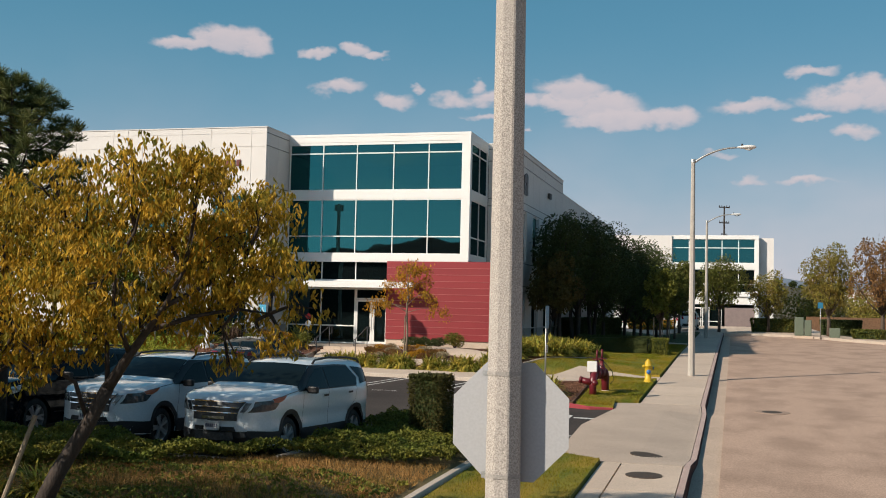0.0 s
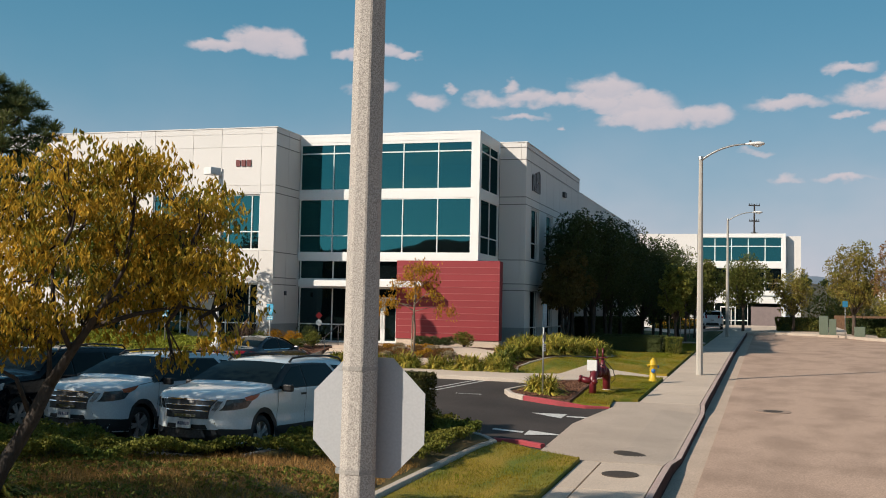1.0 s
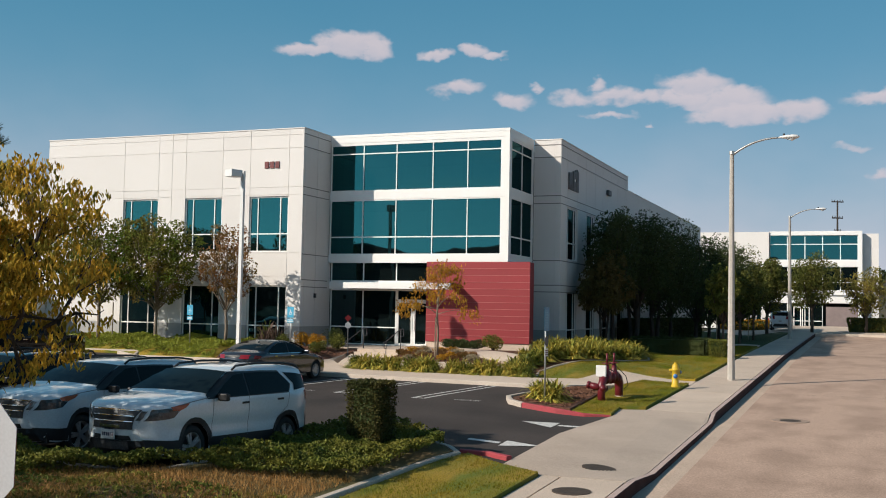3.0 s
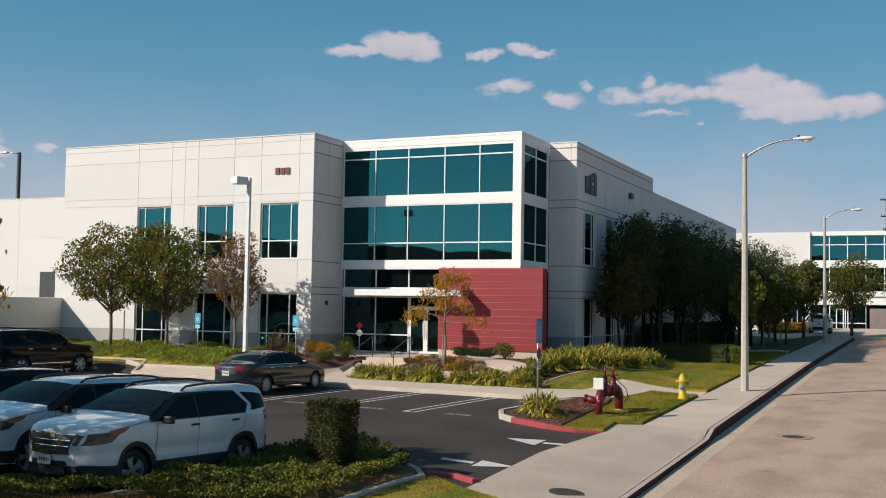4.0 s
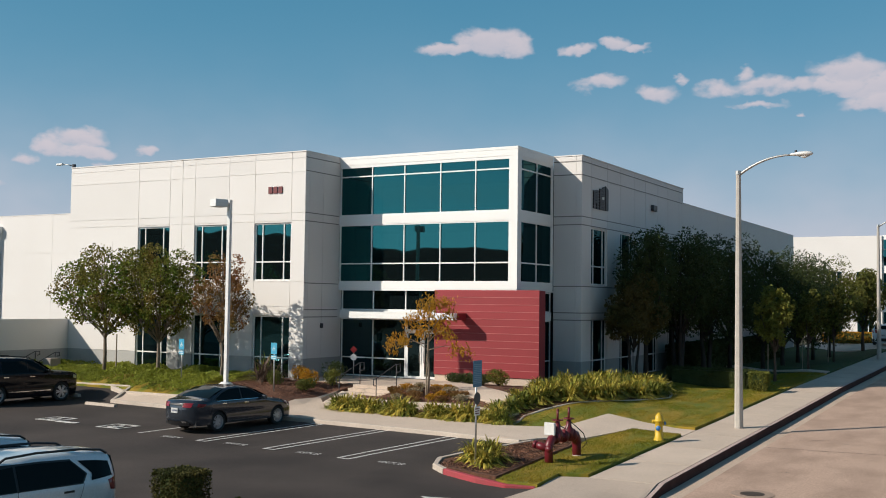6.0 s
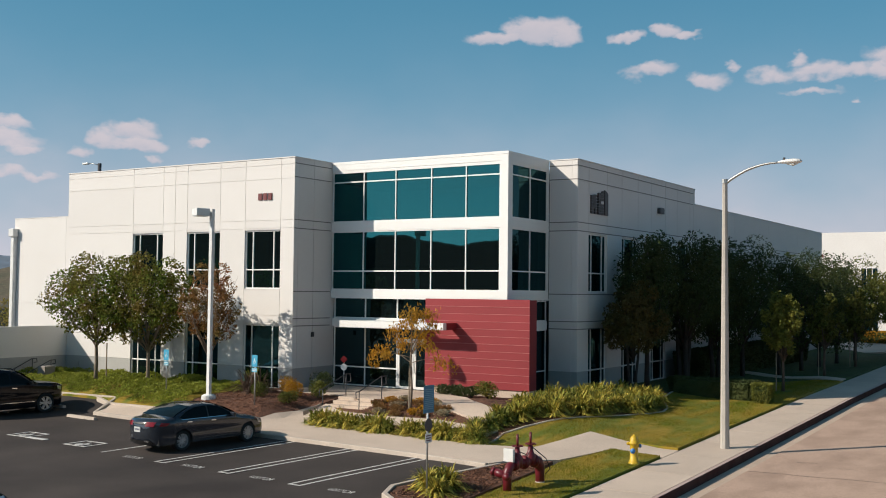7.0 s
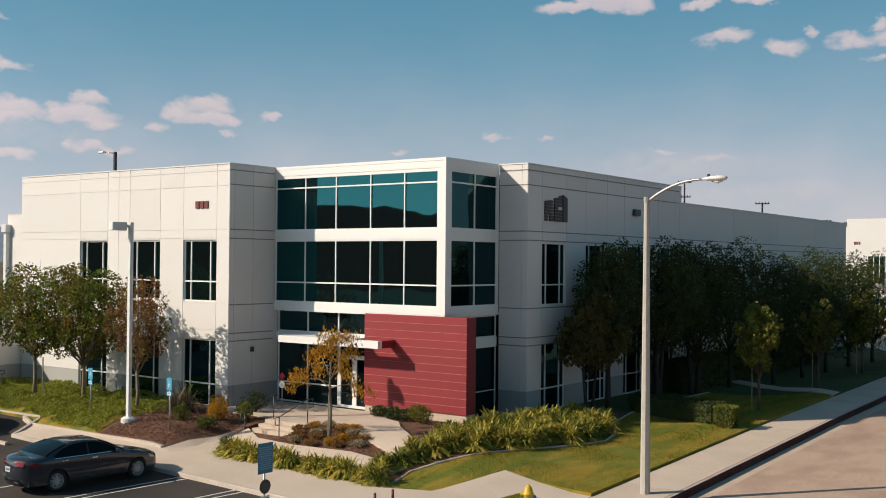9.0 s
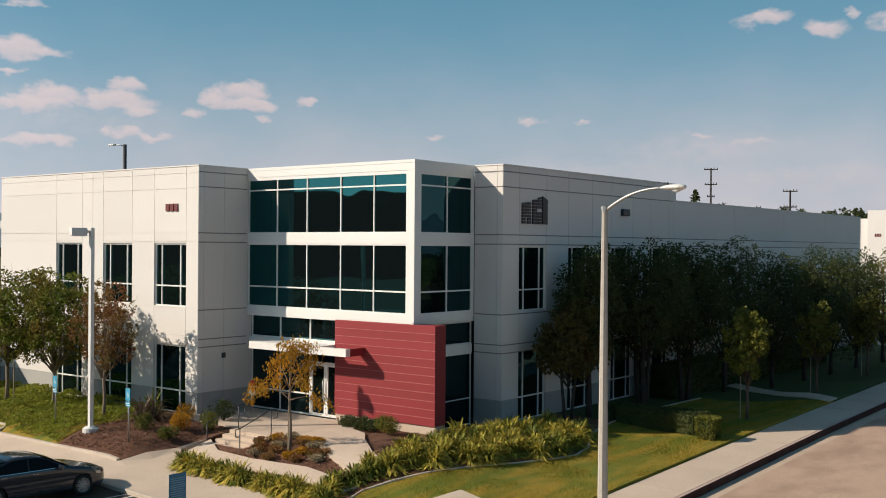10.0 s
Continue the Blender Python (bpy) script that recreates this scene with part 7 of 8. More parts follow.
def backflow(x, y):
    z0 = gz(x, y) + 0.05
    ob = thing("fire_valve_assembly", "dark red pipe and valve assembly with two handwheels on the lawn", "valve", at=pose(x, y, z0, 0, 0, -9))

    def pipe(name, pts, r, n=14, mt=None):
        bm = mesh()
        tube(bm, pts, r, n)
        return part(name, bm, mt or VALVERED, ob, "", True)
    pipe("riser", [(0, -0.75, -0.1), (0, -0.75, 0.35), (0, -0.74, 0.5), (0, -0.62, 0.66), (0, -0.45, 0.70)], [0.12, 0.12, 0.125, 0.125, 0.12], 14)
    pipe("riser", [(0, 0.75, -0.1), (0, 0.75, 0.35), (0, 0.74, 0.5), (0, 0.62, 0.66), (0, 0.45, 0.70)], [0.13, 0.13, 0.15, 0.16, 0.14], 14)
    pipe("main_pipe", [(0, -0.5, 0.70), (0, 0.5, 0.70)], 0.115)
    for yy in (-0.45, 0.0, 0.45):
        pipe("flange", [(0, yy - 0.03, 0.70), (0, yy + 0.03, 0.70)], 0.19, 18)
    for yy in (-0.30, 0.30):
        pipe("valve_body", [(0, yy, 0.60), (0, yy, 0.85), (0, yy, 0.95), (0, yy, 1.15)], [0.15, 0.15, 0.09, 0.06])
        pipe("stem", [(0, yy, 1.15), (0, yy, 1.5)], 0.034, 8)
        bm = mesh()
        ring = [(0.15 * math.cos(a), yy + 0.15 * math.sin(a), 1.18) for a in (2 * math.pi * k / 20 for k in range(21))]
        tube(bm, ring, 0.017, 6)
        for a in (0, 90):
            d = Vector((math.cos(radians(a)), math.sin(radians(a)), 0)) * 0.15
            c = Vector((0, yy, 1.18))
            tube(bm, [c - d, c + d], 0.012, 6)
        part("handwheel", bm, VALVERED, ob, "", True)
    pipe("hose_connection", [(0, -0.75, 0.42), (-0.22, -0.80, 0.46), (-0.38, -0.82, 0.50)], [0.11, 0.115, 0.10])
    pipe("connection_cap", [(-0.36, -0.82, 0.495), (-0.44, -0.83, 0.51)], 0.12)
    pipe("connection_cap", [(0.10, -0.86, 0.42), (0.14, -1.00, 0.43)], 0.10)
    pipe("footing", [(0, 0.75, -0.1), (0, 0.75, 0.09)], 0.14, 14, KERB)
    pipe("chain", [(0, -0.30, 1.05), (0.12, 0.0, 0.90), (0.05, 0.30, 1.10), (0.25, 0.7, 0.75), (0.28, 0.85, 0.45), (0.15, 0.80, 0.30)], 0.014, 6, TRIM)
    bm = mesh()
    rbox(bm, -0.26, 0.08, -0.60, -0.52, 0.76, 1.12, 0.015)
    part("cover", bm, SACK, ob, "white sheet hung over the valve")


backflow(-4.38, 36.25)


def post(ob, height, r=0.03, mt=None):
    bm = mesh()
    tube(bm, [(0, 0, -0.1), (0, 0, height)], r, 10)
    return part("post", bm, mt or STEEL, ob, "", True)


def board(ob, name, cx, cz, w, h, mt, ink, bars, y=-0.035, symbol=False, label="", turn=0):
    """A thin sign plate facing the local -y, its unreadable lines as bars."""
    bm = mesh()
    rbox(bm, cx - w / 2, cx + w / 2, y - 0.004, y + 0.004, cz - h / 2, cz + h / 2, 0.003, None, 1)
    p = part(name, bm, mt, ob, label)
    bm = mesh()
    if symbol:
        s = h * 0.62
        for a, b, c, d in ((-0.05, 0.06, 0.30, 0.42), (-0.05, 0.04, -0.02, 0.28), (0.04, 0.22, 0.02, 0.08), (0.16, 0.24, -0.22, 0.02), (-0.22, -0.14, -0.22, 0.08), (-0.14, 0.10, -0.32, -0.25)):
            box(bm, cx + a * s, cx + b * s, y - 0.0065, y - 0.0042, cz + (c - 0.05) * s, cz + (d - 0.05) * s)
    for k in range(bars):
        z = cz + h * 0.38 - h * 0.76 * (k + 0.5) / max(1, bars)
        ww = w * (0.36 if k % 3 == 2 else 0.42)
        box(bm, cx - ww, cx + ww, y - 0.0065, y - 0.0042, z - h * 0.16 / bars, z + h * 0.16 / bars)
    if symbol or bars:
        part("lettering", bm, ink, p)
    else:
        bm.free()
    return p


PALEBLUE = material("sky-blue sign sheeting", (0.06, 0.34, 0.52), 0.4)
for x, y, t in ((-24.9, 42.35, -6), (-19.54, 42.0, -6)):
    z0 = gz(x, y) + 0.1
    ob = thing("wheelchair_sign", "blue wheelchair parking sign on a steel post", "sign", "parking signs", pose(x, y, z0, 0, 0, t))
    post(ob, 3.06 - z0)
    board(ob, "sign_plate", 0, 2.82 - z0, 0.34, 0.46, PALEBLUE, SIGNWHITE, 0, symbol=True)
    board(ob, "penalty_plate", 0, 2.46 - z0, 0.32, 0.17, PALEBLUE, SIGNWHITE, 2)
x, y = -5.75, 33.45
z0 = gz(x, y) + 0.1
ob = thing("sign_post", "steel post carrying a blue notice and two small signs", "sign", at=pose(x, y, z0, 0, 0, 87))
post(ob, 3.12 - z0, 0.027)
board(ob, "notice_plate", 0, 2.85 - z0, 0.46, 0.72, BLUESIGN, BLUEINK, 11, label="dark blue notice with white lines")
bm = mesh()
tube(bm, [(0, -0.030, 2.18 - z0), (0, -0.038, 2.18 - z0)], 0.17, 24)
part("round_plate", bm, DARKSTEEL, ob, "round dark plate")
board(ob, "small_plate", 0, 1.84 - z0, 0.28, 0.24, SIGNWHITE, VALVERED, 3)
x, y = -20.16, 48.6
ob = thing("door_sign", "small red and white signs on a post by the entrance", "sign", at=pose(x, y, 1.21, 0, 0, 20))
post(ob, 1.2, 0.025)
bm = mesh()
box(bm, -0.12, 0.12, -0.035, -0.028, -0.12, 0.12, Matrix.Translation((0, 0, 1.33)) @ Matrix.Rotation(radians(45), 4, "Y"))
part("red_plate", bm, REDSIGN, ob, "red diamond plate")
bm = mesh()
tube(bm, [(0, -0.025, 0.98), (0, -0.035, 0.98)], 0.15, 20)
part("round_plate", bm, SIGNWHITE, ob, "round white plate")


bm = mesh()
zp = gz(-21.75, 48.7)
tube(bm, [(-21.78, 48.6, zp - 0.15), (-21.52, 48.6, 1.36), (-21.47, 48.6, 1.46), (-21.56, 48.6, 1.50), (-21.88, 48.6, 1.50)], 0.06, 10)
tagged(linked("vent_pipe", bm, WHITEPOLE, True), "short bent grey pipe against the shaded wall", "pipe")


def handrail(x, name="handrail"):
    ob = thing(name, "thin dark steel handrail beside the steps", "handrail", "handrails", pose(x, 44.4, 0))
    za, zb = 0.70, 1.215
    bm = mesh()
    pts = [(0, -0.02, za + 0.62), (0, -0.20, za + 0.64), (0, -0.22, za + 0.90), (0, 0.0, za + 0.92), (0, 1.50, zb + 0.92), (0, 1.85, zb + 0.92), (0, 1.87, zb + 0.60), (0, 1.65, zb + 0.58)]
    tube(bm, pts, 0.021, 8)
    part("rail", bm, DARKSTEEL, ob, "", True)
    for yy, z0, z1 in ((0.0, 0.55, za + 0.92), (1.55, 1.1, zb + 0.92)):
        bm = mesh()
        tube(bm, [(0, yy, z0), (0, yy, z1)], 0.021, 8)
        part("post", bm, DARKSTEEL, ob, "", True)


handrail(-16.15)
handrail(-18.0)
for x, y in ((-25.75, 39.2), (-29.4, 40.6)):
    bm = mesh()
    prof = [(-0.08, 0), (-0.055, 0.11), (0.055, 0.11), (0.08, 0)]
    a = [bm.verts.new((-0.9, p, q)) for p, q in prof]
    b = [bm.verts.new((0.9, p, q)) for p, q in prof]
    for k in range(4):
        bm.faces.new((a[k], a[(k + 1) % 4], b[(k + 1) % 4], b[k]))
    bm.faces.new(a[::-1])
    bm.faces.new(b)
    bmesh.ops.recalc_face_normals(bm, faces=bm.faces[:])
    ob = linked("wheel_stop", bm, KERB)
    ob.matrix_world = pose(x, y - 0.55, gz(x, y), 0, 0, -4)
    tagged(ob, "pale concrete wheel stop on asphalt", "wheel stop", "wheel stops")

# wing wall that runs out from the front, with steps, a pier and rails beside it
bm = mesh()
box(bm, -37.86, -37.62, 33.0, 47.19, 2.1, 3.66)
wing = tagged(linked("wing_wall", bm, STUCCO), "cream concrete wing wall with a grey foot", "wall", "", "structure")
bm = mesh()
box(bm, -37.865, -37.615, 32.995, 47.19, 0.0, 2.098)
part("wall_foot", bm, STUCCO_GREY, wing)
bm = mesh()
box(bm, -37.61, -34.35, 44.85, 47.18, 0.5, 1.13)
for i in range(3):
    box(bm, -37.61, -35.75, 44.85 - 0.32 * (i + 1), 44.85 - 0.32 * i - 0.002, 0.3, 1.13 - 0.16 * (i + 1))
tagged(linked("side_steps", bm, CONCRETE), "pale concrete landing and steps beside the wing wall", "steps", "", "structure")
# the pier's darker tan holds the shade it stands in
bm = mesh()
rbox(bm, -35.72, -35.15, 44.0, 44.62, 0.3, 1.76, 0.02)
tagged(linked("pier", bm, STUCCO_SHADE), "low concrete pier at the foot of the steps, its shade coloured in tan", "pier", "", "structure")
for x in (-37.48, -36.0):
    ob = thing("handrail", "dark steel handrail beside the concrete steps", "handrail", "handrails", pose(x, 43.9, 0))
    bm = mesh()
    tube(bm, [(0, 0.12, 1.25), (0, -0.08, 1.28), (0, -0.08, 1.50), (0, 0.05, 1.54), (0, 1.05, 1.99), (0, 1.36, 2.0), (0, 1.38, 1.82), (0, 1.2, 1.80)], 0.024, 8)
    part("rail", bm, DARKSTEEL, ob, "", True)
    for yy, z0, z1 in ((0.05, 0.5, 1.53), (1.10, 1.0, 1.99)):
        bm = mesh()
        tube(bm, [(0, yy, z0), (0, yy, z1)], 0.022, 8)
        part("post", bm, DARKSTEEL, ob, "", True)
bm = mesh()
rbox(bm, -36.92, -36.6, YF - 0.03, YF + 0.01, 1.55, 1.8, 0.008)
part("wall_vent", bm, STUCCO_GREY, office)
# a dark sheet drawn in place of the unlit dock opening
bm = mesh()
box(bm, -53.3, -51.9, 60.97, 61.05, 3.75, 5.55)
part("dark_opening", bm, DARKSTEEL, office)
ob = thing("downpipe", "white square rainwater pipe with a hopper head", "downpipe", at=pose(-61.3, 60.8, 0.6))
bm = mesh()
box(bm, -0.16, 0.16, -0.15, 0.15, 0, 8.9)
part("pipe", bm, WHITEPOLE, ob)
bm = mesh()
rbox(bm, -0.3, 0.3, -0.28, 0.18, 8.9, 9.5, 0.03)
part("hopper", bm, WHITEPOLE, ob)

# tall dark lamp far to the west, utility poles on the ridge
ob = thing("street_lamp", "tall dark lamp pole beyond the warehouse", "street lamp", at=pose(-82.2, 86.0, 0.6))
bm = mesh()
tube(bm, [(0, 0, -0.5), (0, 0, 18.4)], [0.28, 0.2], 10)
part("pole", bm, DARKSTEEL, ob, "", True)
bm = mesh()
tube(bm, [(0, 0, 18.2), (-0.6, -0.2, 18.35), (-1.2, -0.4, 18.4)], 0.05, 8)
part("arm", bm, STEEL, ob, "", True)
bm = mesh()
rbox(bm, -2.0, -1.1, -0.7, -0.35, 18.3, 18.5, 0.05)
part("lamp_head", bm, WHITEPOLE, ob)


def ridge_z(x, y):
    """A brushy rise north of the site."""
    return 1.6 + 15.0 * ss(150, 225, y) * (0.75 + 0.25 * noise.noise(Vector((x * 0.015, y * 0.01, 0)))) * ss(60, -25, x) + 1.0


def utility_pole(x, y, top, s=1.0):
    z0 = ridge_z(x, y) - 0.6
    ob = thing("utility_pole", "dark wooden utility pole with crossarms", "utility pole", "utility poles", pose(x, y, z0, 0, 0, 25))
    bm = mesh()
    h = top - z0
    tube(bm, [(0, 0, -0.5), (0, 0, h)], [0.22, 0.15], 8)
    part("pole", bm, BARK_DARK, ob)
    for z, w in ((h - 0.25, 2.2), (h - 3.2, 2.0), (h - 5.6, 1.2)):
        bm = mesh()
        w *= s
        box(bm, -w, w, -0.09, 0.09, z - 0.1, z + 0.1)
        part("crossarm", bm, BARK_DARK, ob)
        for xx in (-w * 0.9, -w * 0.45, w * 0.45, w * 0.9):
            bm = mesh()
            tube(bm, [(xx, 0, z + 0.1), (xx, 0, z + 0.38)], 0.07, 6)
            part("insulator", bm, DARKSTEEL, ob)


utility_pole(-73.3, 215, 24.3, 0.6)
utility_pole(-57.5, 215, 19.6, 0.6)
utility_pole(-1.85, 207, 23.9, 0.5)
bm = mesh()
xs, ys = list(range(-260, 141, 10)), list(range(140, 421, 10))
rows = [[bm.verts.new((x, y, ridge_z(x, y) - 1.2 * ss(180, 140, y))) for x in xs] for y in ys]
for a, b in zip(rows, rows[1:]):
    for i in range(len(xs) - 1):
        bm.faces.new((a[i], a[i + 1], b[i + 1], b[i])).smooth = True
RIDGE = material("brushy hillside", (0.12, 0.085, 0.05), 0.95, (0.05, 0.055, 0.025), 0.06, 0.9, 0.9, 0.5, depth=0.4)
tagged(linked("ridge", bm, RIDGE), "dry brushy rise behind the warehouse", "hill", "", "structure")
rg = random.Random(77)
c = []
for _ in range(260):
    x, y = rg.uniform(-120, 40), rg.uniform(196, 235)
    r = rg.uniform(0.4, 1.4)
    z = ridge_z(x, y)
    for _ in range(70):
        v = Vector((rg.gauss(0, 1), rg.gauss(0, 1), rg.gauss(0, 1))).normalized() * r * rg.uniform(0.5, 1)
        c.append((x + v.x, y + v.y, z + r * 0.8 + v.z * 0.9))
for x, r in ((-70, 1.2), (-67, 0.8), (-63, 1.0), (-60.5, 0.7), (-58, 1.3), (-54.5, 0.9), (-52, 0.6), (-49, 1.2), (-46.5, 0.8), (-43, 1.0)):
    for _ in range(70):
        v = Vector((rg.gauss(0, 1), rg.gauss(0, 1), rg.gauss(0, 1))).normalized() * r * rg.uniform(0.5, 1)
        c.append((x + v.x, 213 + v.y, 15.6 - 0.075 * (x + 70) + r * 0.6 + v.z * 0.9))
for k in range(420):
    h = rg.uniform(0, 1)
    v = Vector((rg.gauss(0, 1), rg.gauss(0, 1))) * (1.2 * (1 - h) + 0.2) * 0.7
    c.append((-75.2 + v.x, 212 + v.y, 14.5 + 5.4 * h))
tagged(new("brush", leaf_mesh("brush", np.array(c), 0.6, 0.4, LEAF_DARK, 0.2)), "dark brush and small trees along the ridge", "brush", "", "stuff")


# ---------------------------------------------------------------- distant hills all round
def hills(name, centre, radius, a0, a1, high, seed, mats, label, foot=0.8):
    bm = mesh()
    n = 160
    prev = None
    for i in range(n + 1):
        a = radians(a0 + (a1 - a0) * i / n)
        h = high * (0.76 + 0.22 * noise.noise(Vector((i * 0.05, seed, 0))) + 0.14 * noise.noise(Vector((i * 0.17, seed, 2))) + 0.05 * noise.noise(Vector((i * 0.5, seed, 4))))
        ring = []
        for f, g in ((foot, 0.0), (foot * 0.5 + 0.5, 0.4), (foot * 0.2 + 0.8, 0.78), (1.0, 1.0), (1.15, 0.4)):
            ring.append(bm.verts.new((centre[0] + radius * f * math.sin(a), centre[1] + radius * f * math.cos(a), -5 + (h + 5) * g * (1 + 0.05 * noise.noise(Vector((i * 0.3, f * 9, seed)))))))
        if prev:
            for k in range(4):
                bm.faces.new((prev[k], prev[k + 1], ring[k + 1], ring[k])).smooth = True
        prev = ring
    tagged(linked(name, bm, mats), label, "hills", "", "structure")


HILL = material("scrub hillside", (0.028, 0.034, 0.020), 0.95, (0.045, 0.042, 0.026), 0.01, 0.2, 0.9, 0.4, depth=2.0)
# the haze of distance is mixed into this blue-grey base colour
HAZED_HILL = material("far hills with painted haze", (0.16, 0.20, 0.25), 1.0, (0.14, 0.18, 0.23), 0.002, 0.02, 0.5, 0.0)
hills("hills_south", (0, 0), 260, 80, 280, 33, 3, HILL, "dark scrub-covered hills south of the street", 0.91)
hills("hills_north", (0, 0), 2900, -70, 60, 120, 8, HAZED_HILL, "far hills on the horizon, haze painted into their blue-grey")


# ---------------------------------------------------------------- the office across the far end of the street
def far_office():
    ob = thing("office_building", "cream concrete office with teal glass at the street's end", "building", at=pose(0, 126, 1.4))
    bm = mesh()
    box(bm, -17.6, -7.0, 0, 18, 0, 10.9)
    part("wall", bm, STUCCO, ob)
    bm = mesh()
    box(bm, -30, -17.62, 0.6, 18, 0, 10.1)
    part("wall", bm, STUCCO, ob)
    bm = mesh()
    box(bm, 2.75, 4.4, 1.2, 18, 0, 10.7)
    part("wall", bm, STUCCO, ob)
    bm = mesh()
    for z0, z1 in ((10.5, 10.95), (7.0, 7.75), (3.9, 4.4)):
        box(bm, -6.98, 2.74, 0.2, 1.5, z0, z1)
    box(bm, 2.3, 2.74, 0.205, 1.5, 0, 10.5)
    box(bm, -6.98, 2.3, 0.4, 1.5, 3.0, 3.9)
    part("band", bm, WHITE, ob)
    bm = mesh()
    box(bm, -6.9, 2.7, 2.6, 18, 0.1, 10.4)
    part("core", bm, INSIDE, ob)
    bm = mesh()
    box(bm, -1.0, 2.25, 0.38, 0.8, 0.2, 2.6)
    part("brown_wall", bm, FARWALL, ob, "mauve-brown ground floor wall")
    xs = [-6.95, -5.05, -3.2, -1.35, 0.5, 2.3]
    for z0, z1, tr in ((7.75, 10.5, 9.5), (4.4, 7.0, 5.3), (0.2, 3.0, 1.0)):
        for a, b in zip(xs, xs[1:]):
            if z0 < 1 and a > -1.5:
                continue
            for c, d in ((z0, tr), (tr, z1)):
                bm = mesh()
                fr = [(a, c), (b, c), (b, d), (a, d)]
                inr = [(a + 0.05, c + 0.05), (b - 0.05, c + 0.05), (b - 0.05, d - 0.05), (a + 0.05, d - 0.05)]
                A = [bm.verts.new((u, 0.42, v)) for u, v in fr]
                B = [bm.verts.new((u, 0.42, v)) for u, v in inr]
                C = [bm.verts.new((u, 0.50, v)) for u, v in inr]
                for k in range(4):
                    bm.faces.new((A[k], A[(k + 1) % 4], B[(k + 1) % 4], B[k]))
                    bm.faces.new((B[k], B[(k + 1) % 4], C[(k + 1) % 4], C[k]))
                w = part("window", bm, WHITE, ob)
                bm = mesh()
                bm.faces.new([bm.verts.new((u, 0.49, v)) for u, v in inr])
                p = part("pane", bm, GLASS, w)
    for a in (-9.5, -12.6, -15.6):
        for c, d in ((4.4, 7.2), (0.3, 3.0)):
            bm = mesh()
            box(bm, a, a + 1.7, -0.02, 0.05, c, d)
            w = part("window", bm, WHITE, ob)
            for k in range(3):
                bm = mesh()
                u = a + 0.06 + k * 0.55
                bm.faces.new([bm.verts.new(q) for q in ((u, -0.03, c + 0.06), (u + 0.48, -0.03, c + 0.06), (u + 0.48, -0.03, d - 0.06), (u, -0.03, d - 0.06))])
                part("pane", bm, GLASS, w)
    for k in range(3):
        bm = mesh()
        box(bm, -16.9 + 0.22 * k, -16.75 + 0.22 * k, -0.04, 0, 8.3, 8.6)
        part("wall_number", bm, DARKRED, ob)
    for x0, x1 in ((-4.4, -3.6), (-3.5, -2.7)):
        bm = mesh()
        for b in ((x0, x0 + 0.1, 0.25, 0.35, 0.2, 2.6), (x1 - 0.1, x1, 0.25, 0.35, 0.2, 2.6), (x0 + 0.1, x1 - 0.1, 0.25, 0.35, 2.45, 2.6), (x0 + 0.1, x1 - 0.1, 0.25, 0.35, 0.2, 0.4)):
            box(bm, *b)
        part("door_frame", bm, WHITE, ob)


FARWALL = material("mauve-brown block wall", (0.26, 0.20, 0.19), 0.85)
far_office()
# planting and utility boxes at the bend of the street
box_hedge(3.6, 105.0, 3.6, 1.2, 1.2, 5, LEAF_GREEN, 2500, "clipped green hedge at the street corner", 0.0, (0.2, 0.14))
box_hedge(9.2, 100.5, 3.0, 1.6, 1.3, 0, LEAF_DARK, 2500, "dark green hedge behind utility boxes", 0.0, (0.2, 0.14))
box_hedge(11.6, 93.0, 4.0, 1.4, 0.7, -12, LEAF_GREEN, 2500, "low green hedge along the far kerb", 0.0, (0.2, 0.14))
box_hedge(17.0, 90.5, 4.0, 1.4, 0.8, -12, LEAF_LIT, 2500, "low leafy hedge along the far kerb", 0.0, (0.2, 0.14))
box_hedge(-8.3, 113.0, 4.4, 1.2, 1.0, 0, LEAF_GOLD, 2500, "orange-brown hedge before the far office", 0.0, (0.2, 0.14))
UTIL = material("green-grey utility enamel", (0.14, 0.17, 0.12), 0.5)
for x, y, w, h in ((5.45, 96.4, 0.36, 1.7), (6.15, 96.2, 0.28, 1.45), (8.1, 93.6, 0.4, 0.9)):
    ob = thing("utility_cabinet", "green-grey utility cabinet on a pad by the street", "utility box", "utility cabinets", pose(x, y, gz(x, y) - 0.1))
    bm = mesh()
    rbox(bm, -w, w, -0.4, 0.4, 0.1, h, 0.03)
    part("case", bm, UTIL, ob)
    bm = mesh()
    box(bm, -w * 0.9, w * 0.9, -0.415, -0.402, 0.2, h - 0.1)
    part("door", bm, UTIL, ob)
    bm = mesh()
    box(bm, -w - 0.1, w + 0.1, -0.5, 0.5, -0.4, 0.1)
    part("pad", bm, CONCRETE, ob)
ob = thing("street_sign", "blue street sign on a thin post", "sign", at=pose(7.0, 93.9, gz(7.0, 93.9) - 0.1))
post(ob, 3.0, 0.03)
board(ob, "sign_plate", 0, 2.75, 0.42, 0.5, BLUESIGN, SIGNWHITE, 0)
kerb_run("kerb_far", [(36, 78.1), (20, 83.1), (11.5, 86.6), (8.5, 91.1), (6.2, 97.1), (1.5, 99.1), (-0.9, 97.1)], 0.15, 0.0, label="pale kerb round the bend of the street", step=1.0)
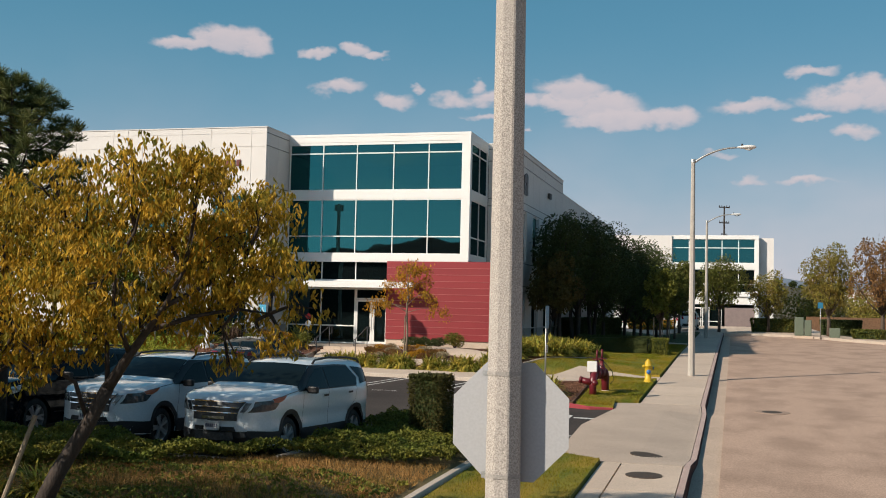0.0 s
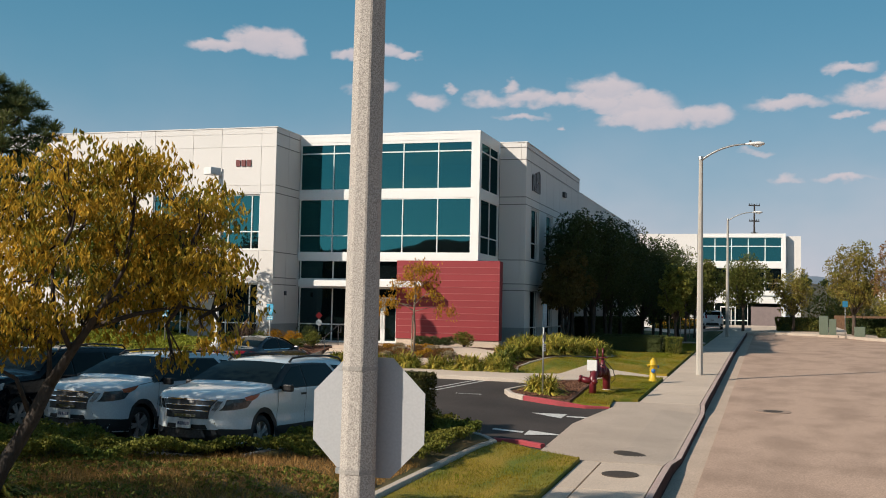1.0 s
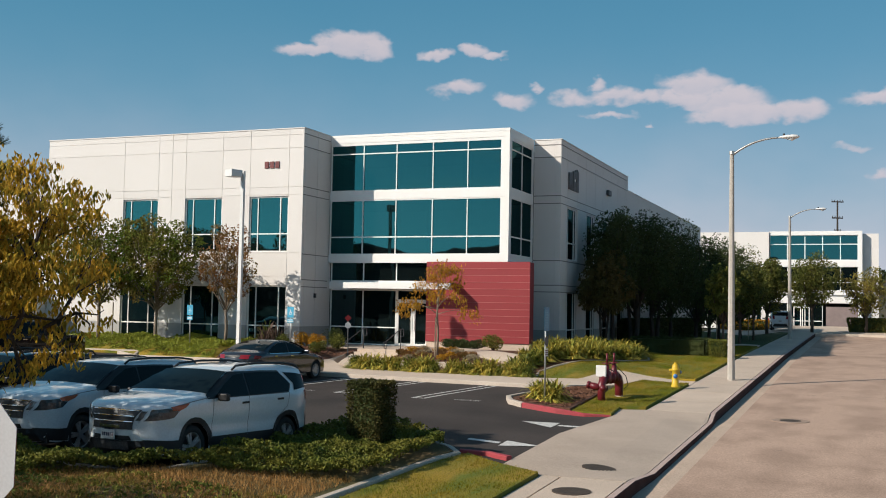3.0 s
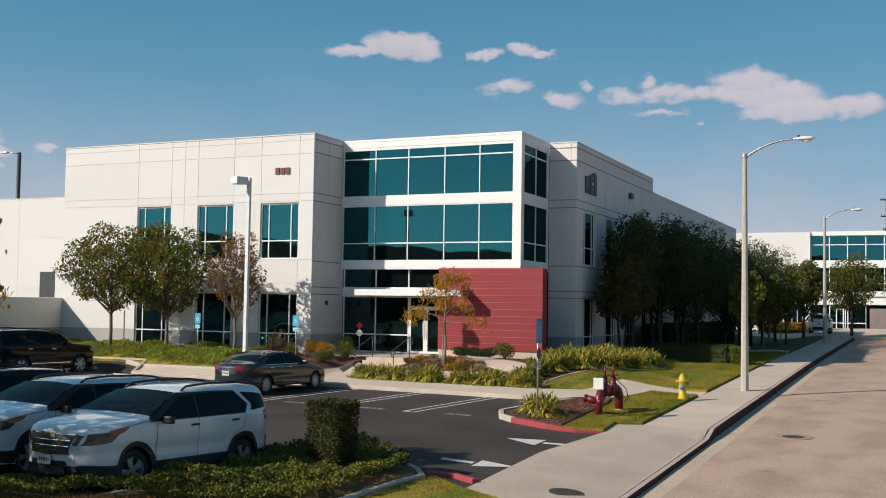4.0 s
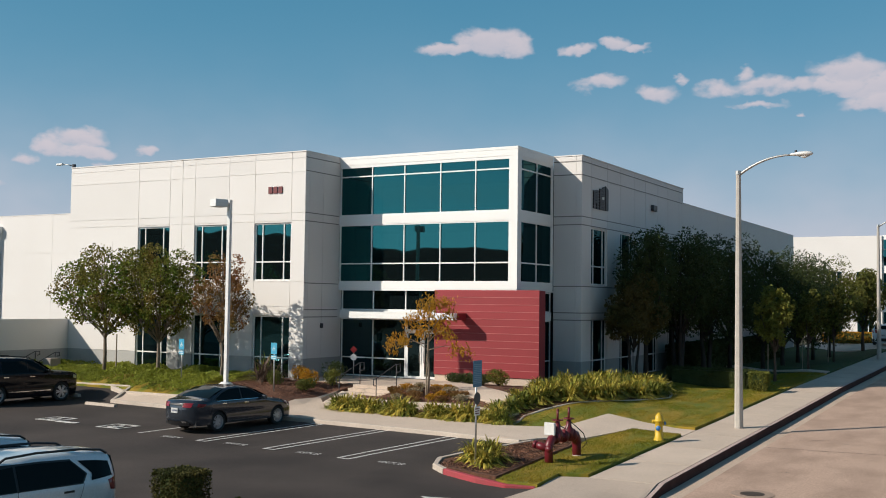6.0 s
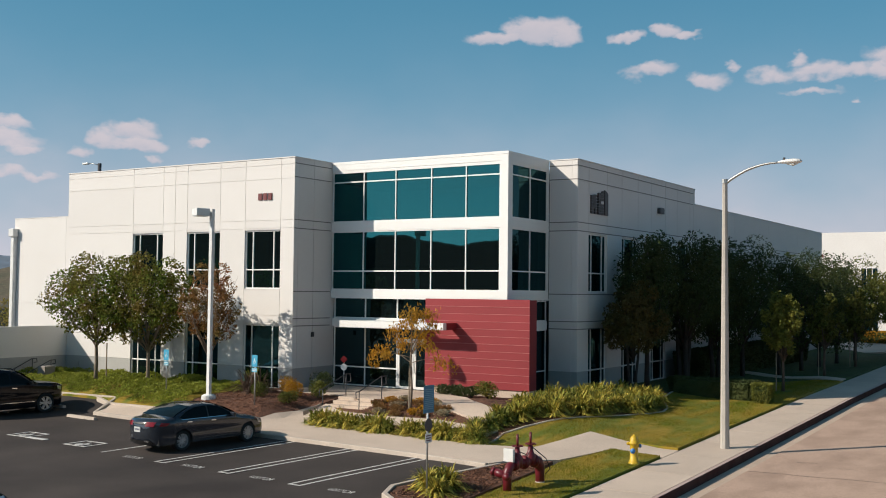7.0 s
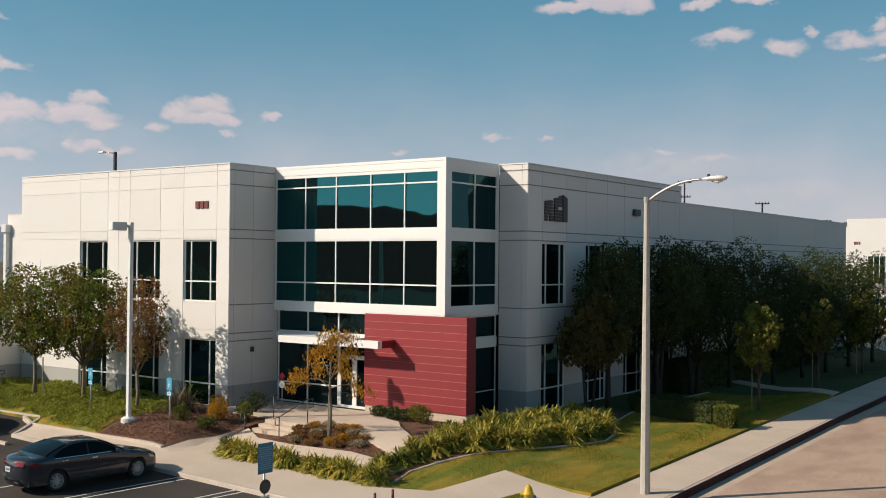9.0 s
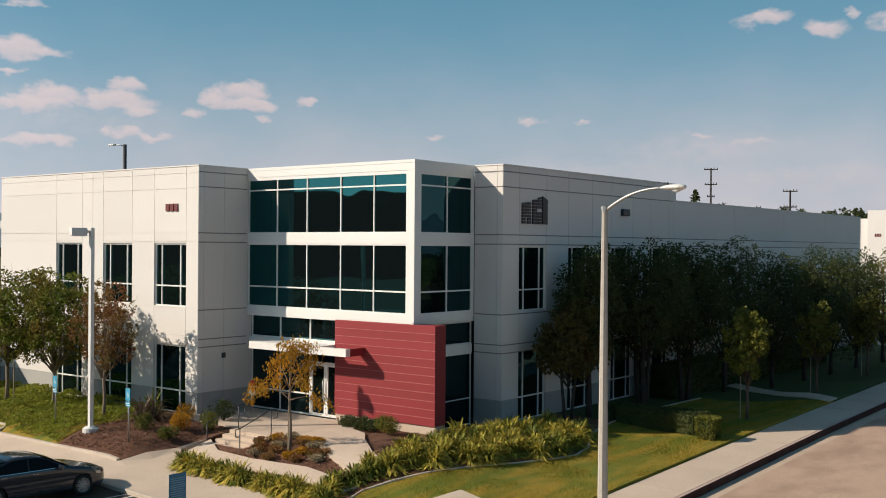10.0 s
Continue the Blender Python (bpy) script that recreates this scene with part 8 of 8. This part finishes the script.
sheet("far_pavement", [(36, 78.3), (36, 84), (21, 88), (13, 91.5), (10, 96), (8.5, 103), (8, 122), (-11, 122), (-11, 102), (-2.9, 97.2), (-0.9, 97.2), (1.5, 99.2), (6.2, 97.3), (8.6, 91.3), (11.6, 86.8), (20, 83.3)], -0.02, CONCRETE, 0.3, 4.0,
      label="pale concrete forecourt and pavement at the bend", category="pavement")
# a parked car before the far office
white_far = white_suv(ground_pose(-5.6, 117.0, 100.0), "white car parked before the far office")
SLOPE = material("rusty dry slope", (0.20, 0.10, 0.05), 0.95, (0.12, 0.08, 0.05), 0.3, 6, 0.9, 0.4, depth=0.1)
bm = mesh()
for i in range(30):
    box(bm, 8 + i * 3.0, 10.95 + i * 3.0, 128, 128.3, 0.5, 3.2)
tagged(linked("boundary_wall", bm, SLOPE), "low rust-brown wall beyond the street corner", "wall", "", "structure")
c = []
for _ in range(190):
    x, y = rg.uniform(6, 110), rg.uniform(131, 150)
    r = rg.uniform(1.5, 3.2)
    for _ in range(260):
        v = Vector((rg.gauss(0, 1), rg.gauss(0, 1), rg.gauss(0, 1))).normalized() * r * rg.uniform(0.5, 1)
        c.append((x + v.x, y + v.y, 1.6 + r + v.z))
for _ in range(60):
    x, y = rg.uniform(-120, -68), rg.uniform(70, 120)
    r = rg.uniform(1.2, 2.6)
    for _ in range(260):
        v = Vector((rg.gauss(0, 1), rg.gauss(0, 1), rg.gauss(0, 1))).normalized() * r * rg.uniform(0.5, 1)
        c.append((x + v.x, y + v.y, 0.6 + r + v.z))
tagged(new("far_trees", leaf_mesh("far_trees", np.array(c), 0.36, 0.2, LEAF_FEATHER, 0.2)), "mixed green trees beyond the street corner", "trees", "", "stuff")
ob = thing("warehouse", "pale low warehouse far beyond the trees", "building", at=pose(45, 185, 1.0))
bm = mesh()
box(bm, -26, 40, 0, 30, 0, 6.5)
part("wall", bm, STUCCO, ob)
bm = mesh()
box(bm, -26.1, 40.1, -0.1, 30.1, 6.5, 6.8)
part("roof", bm, STUCCO_GREY, ob)
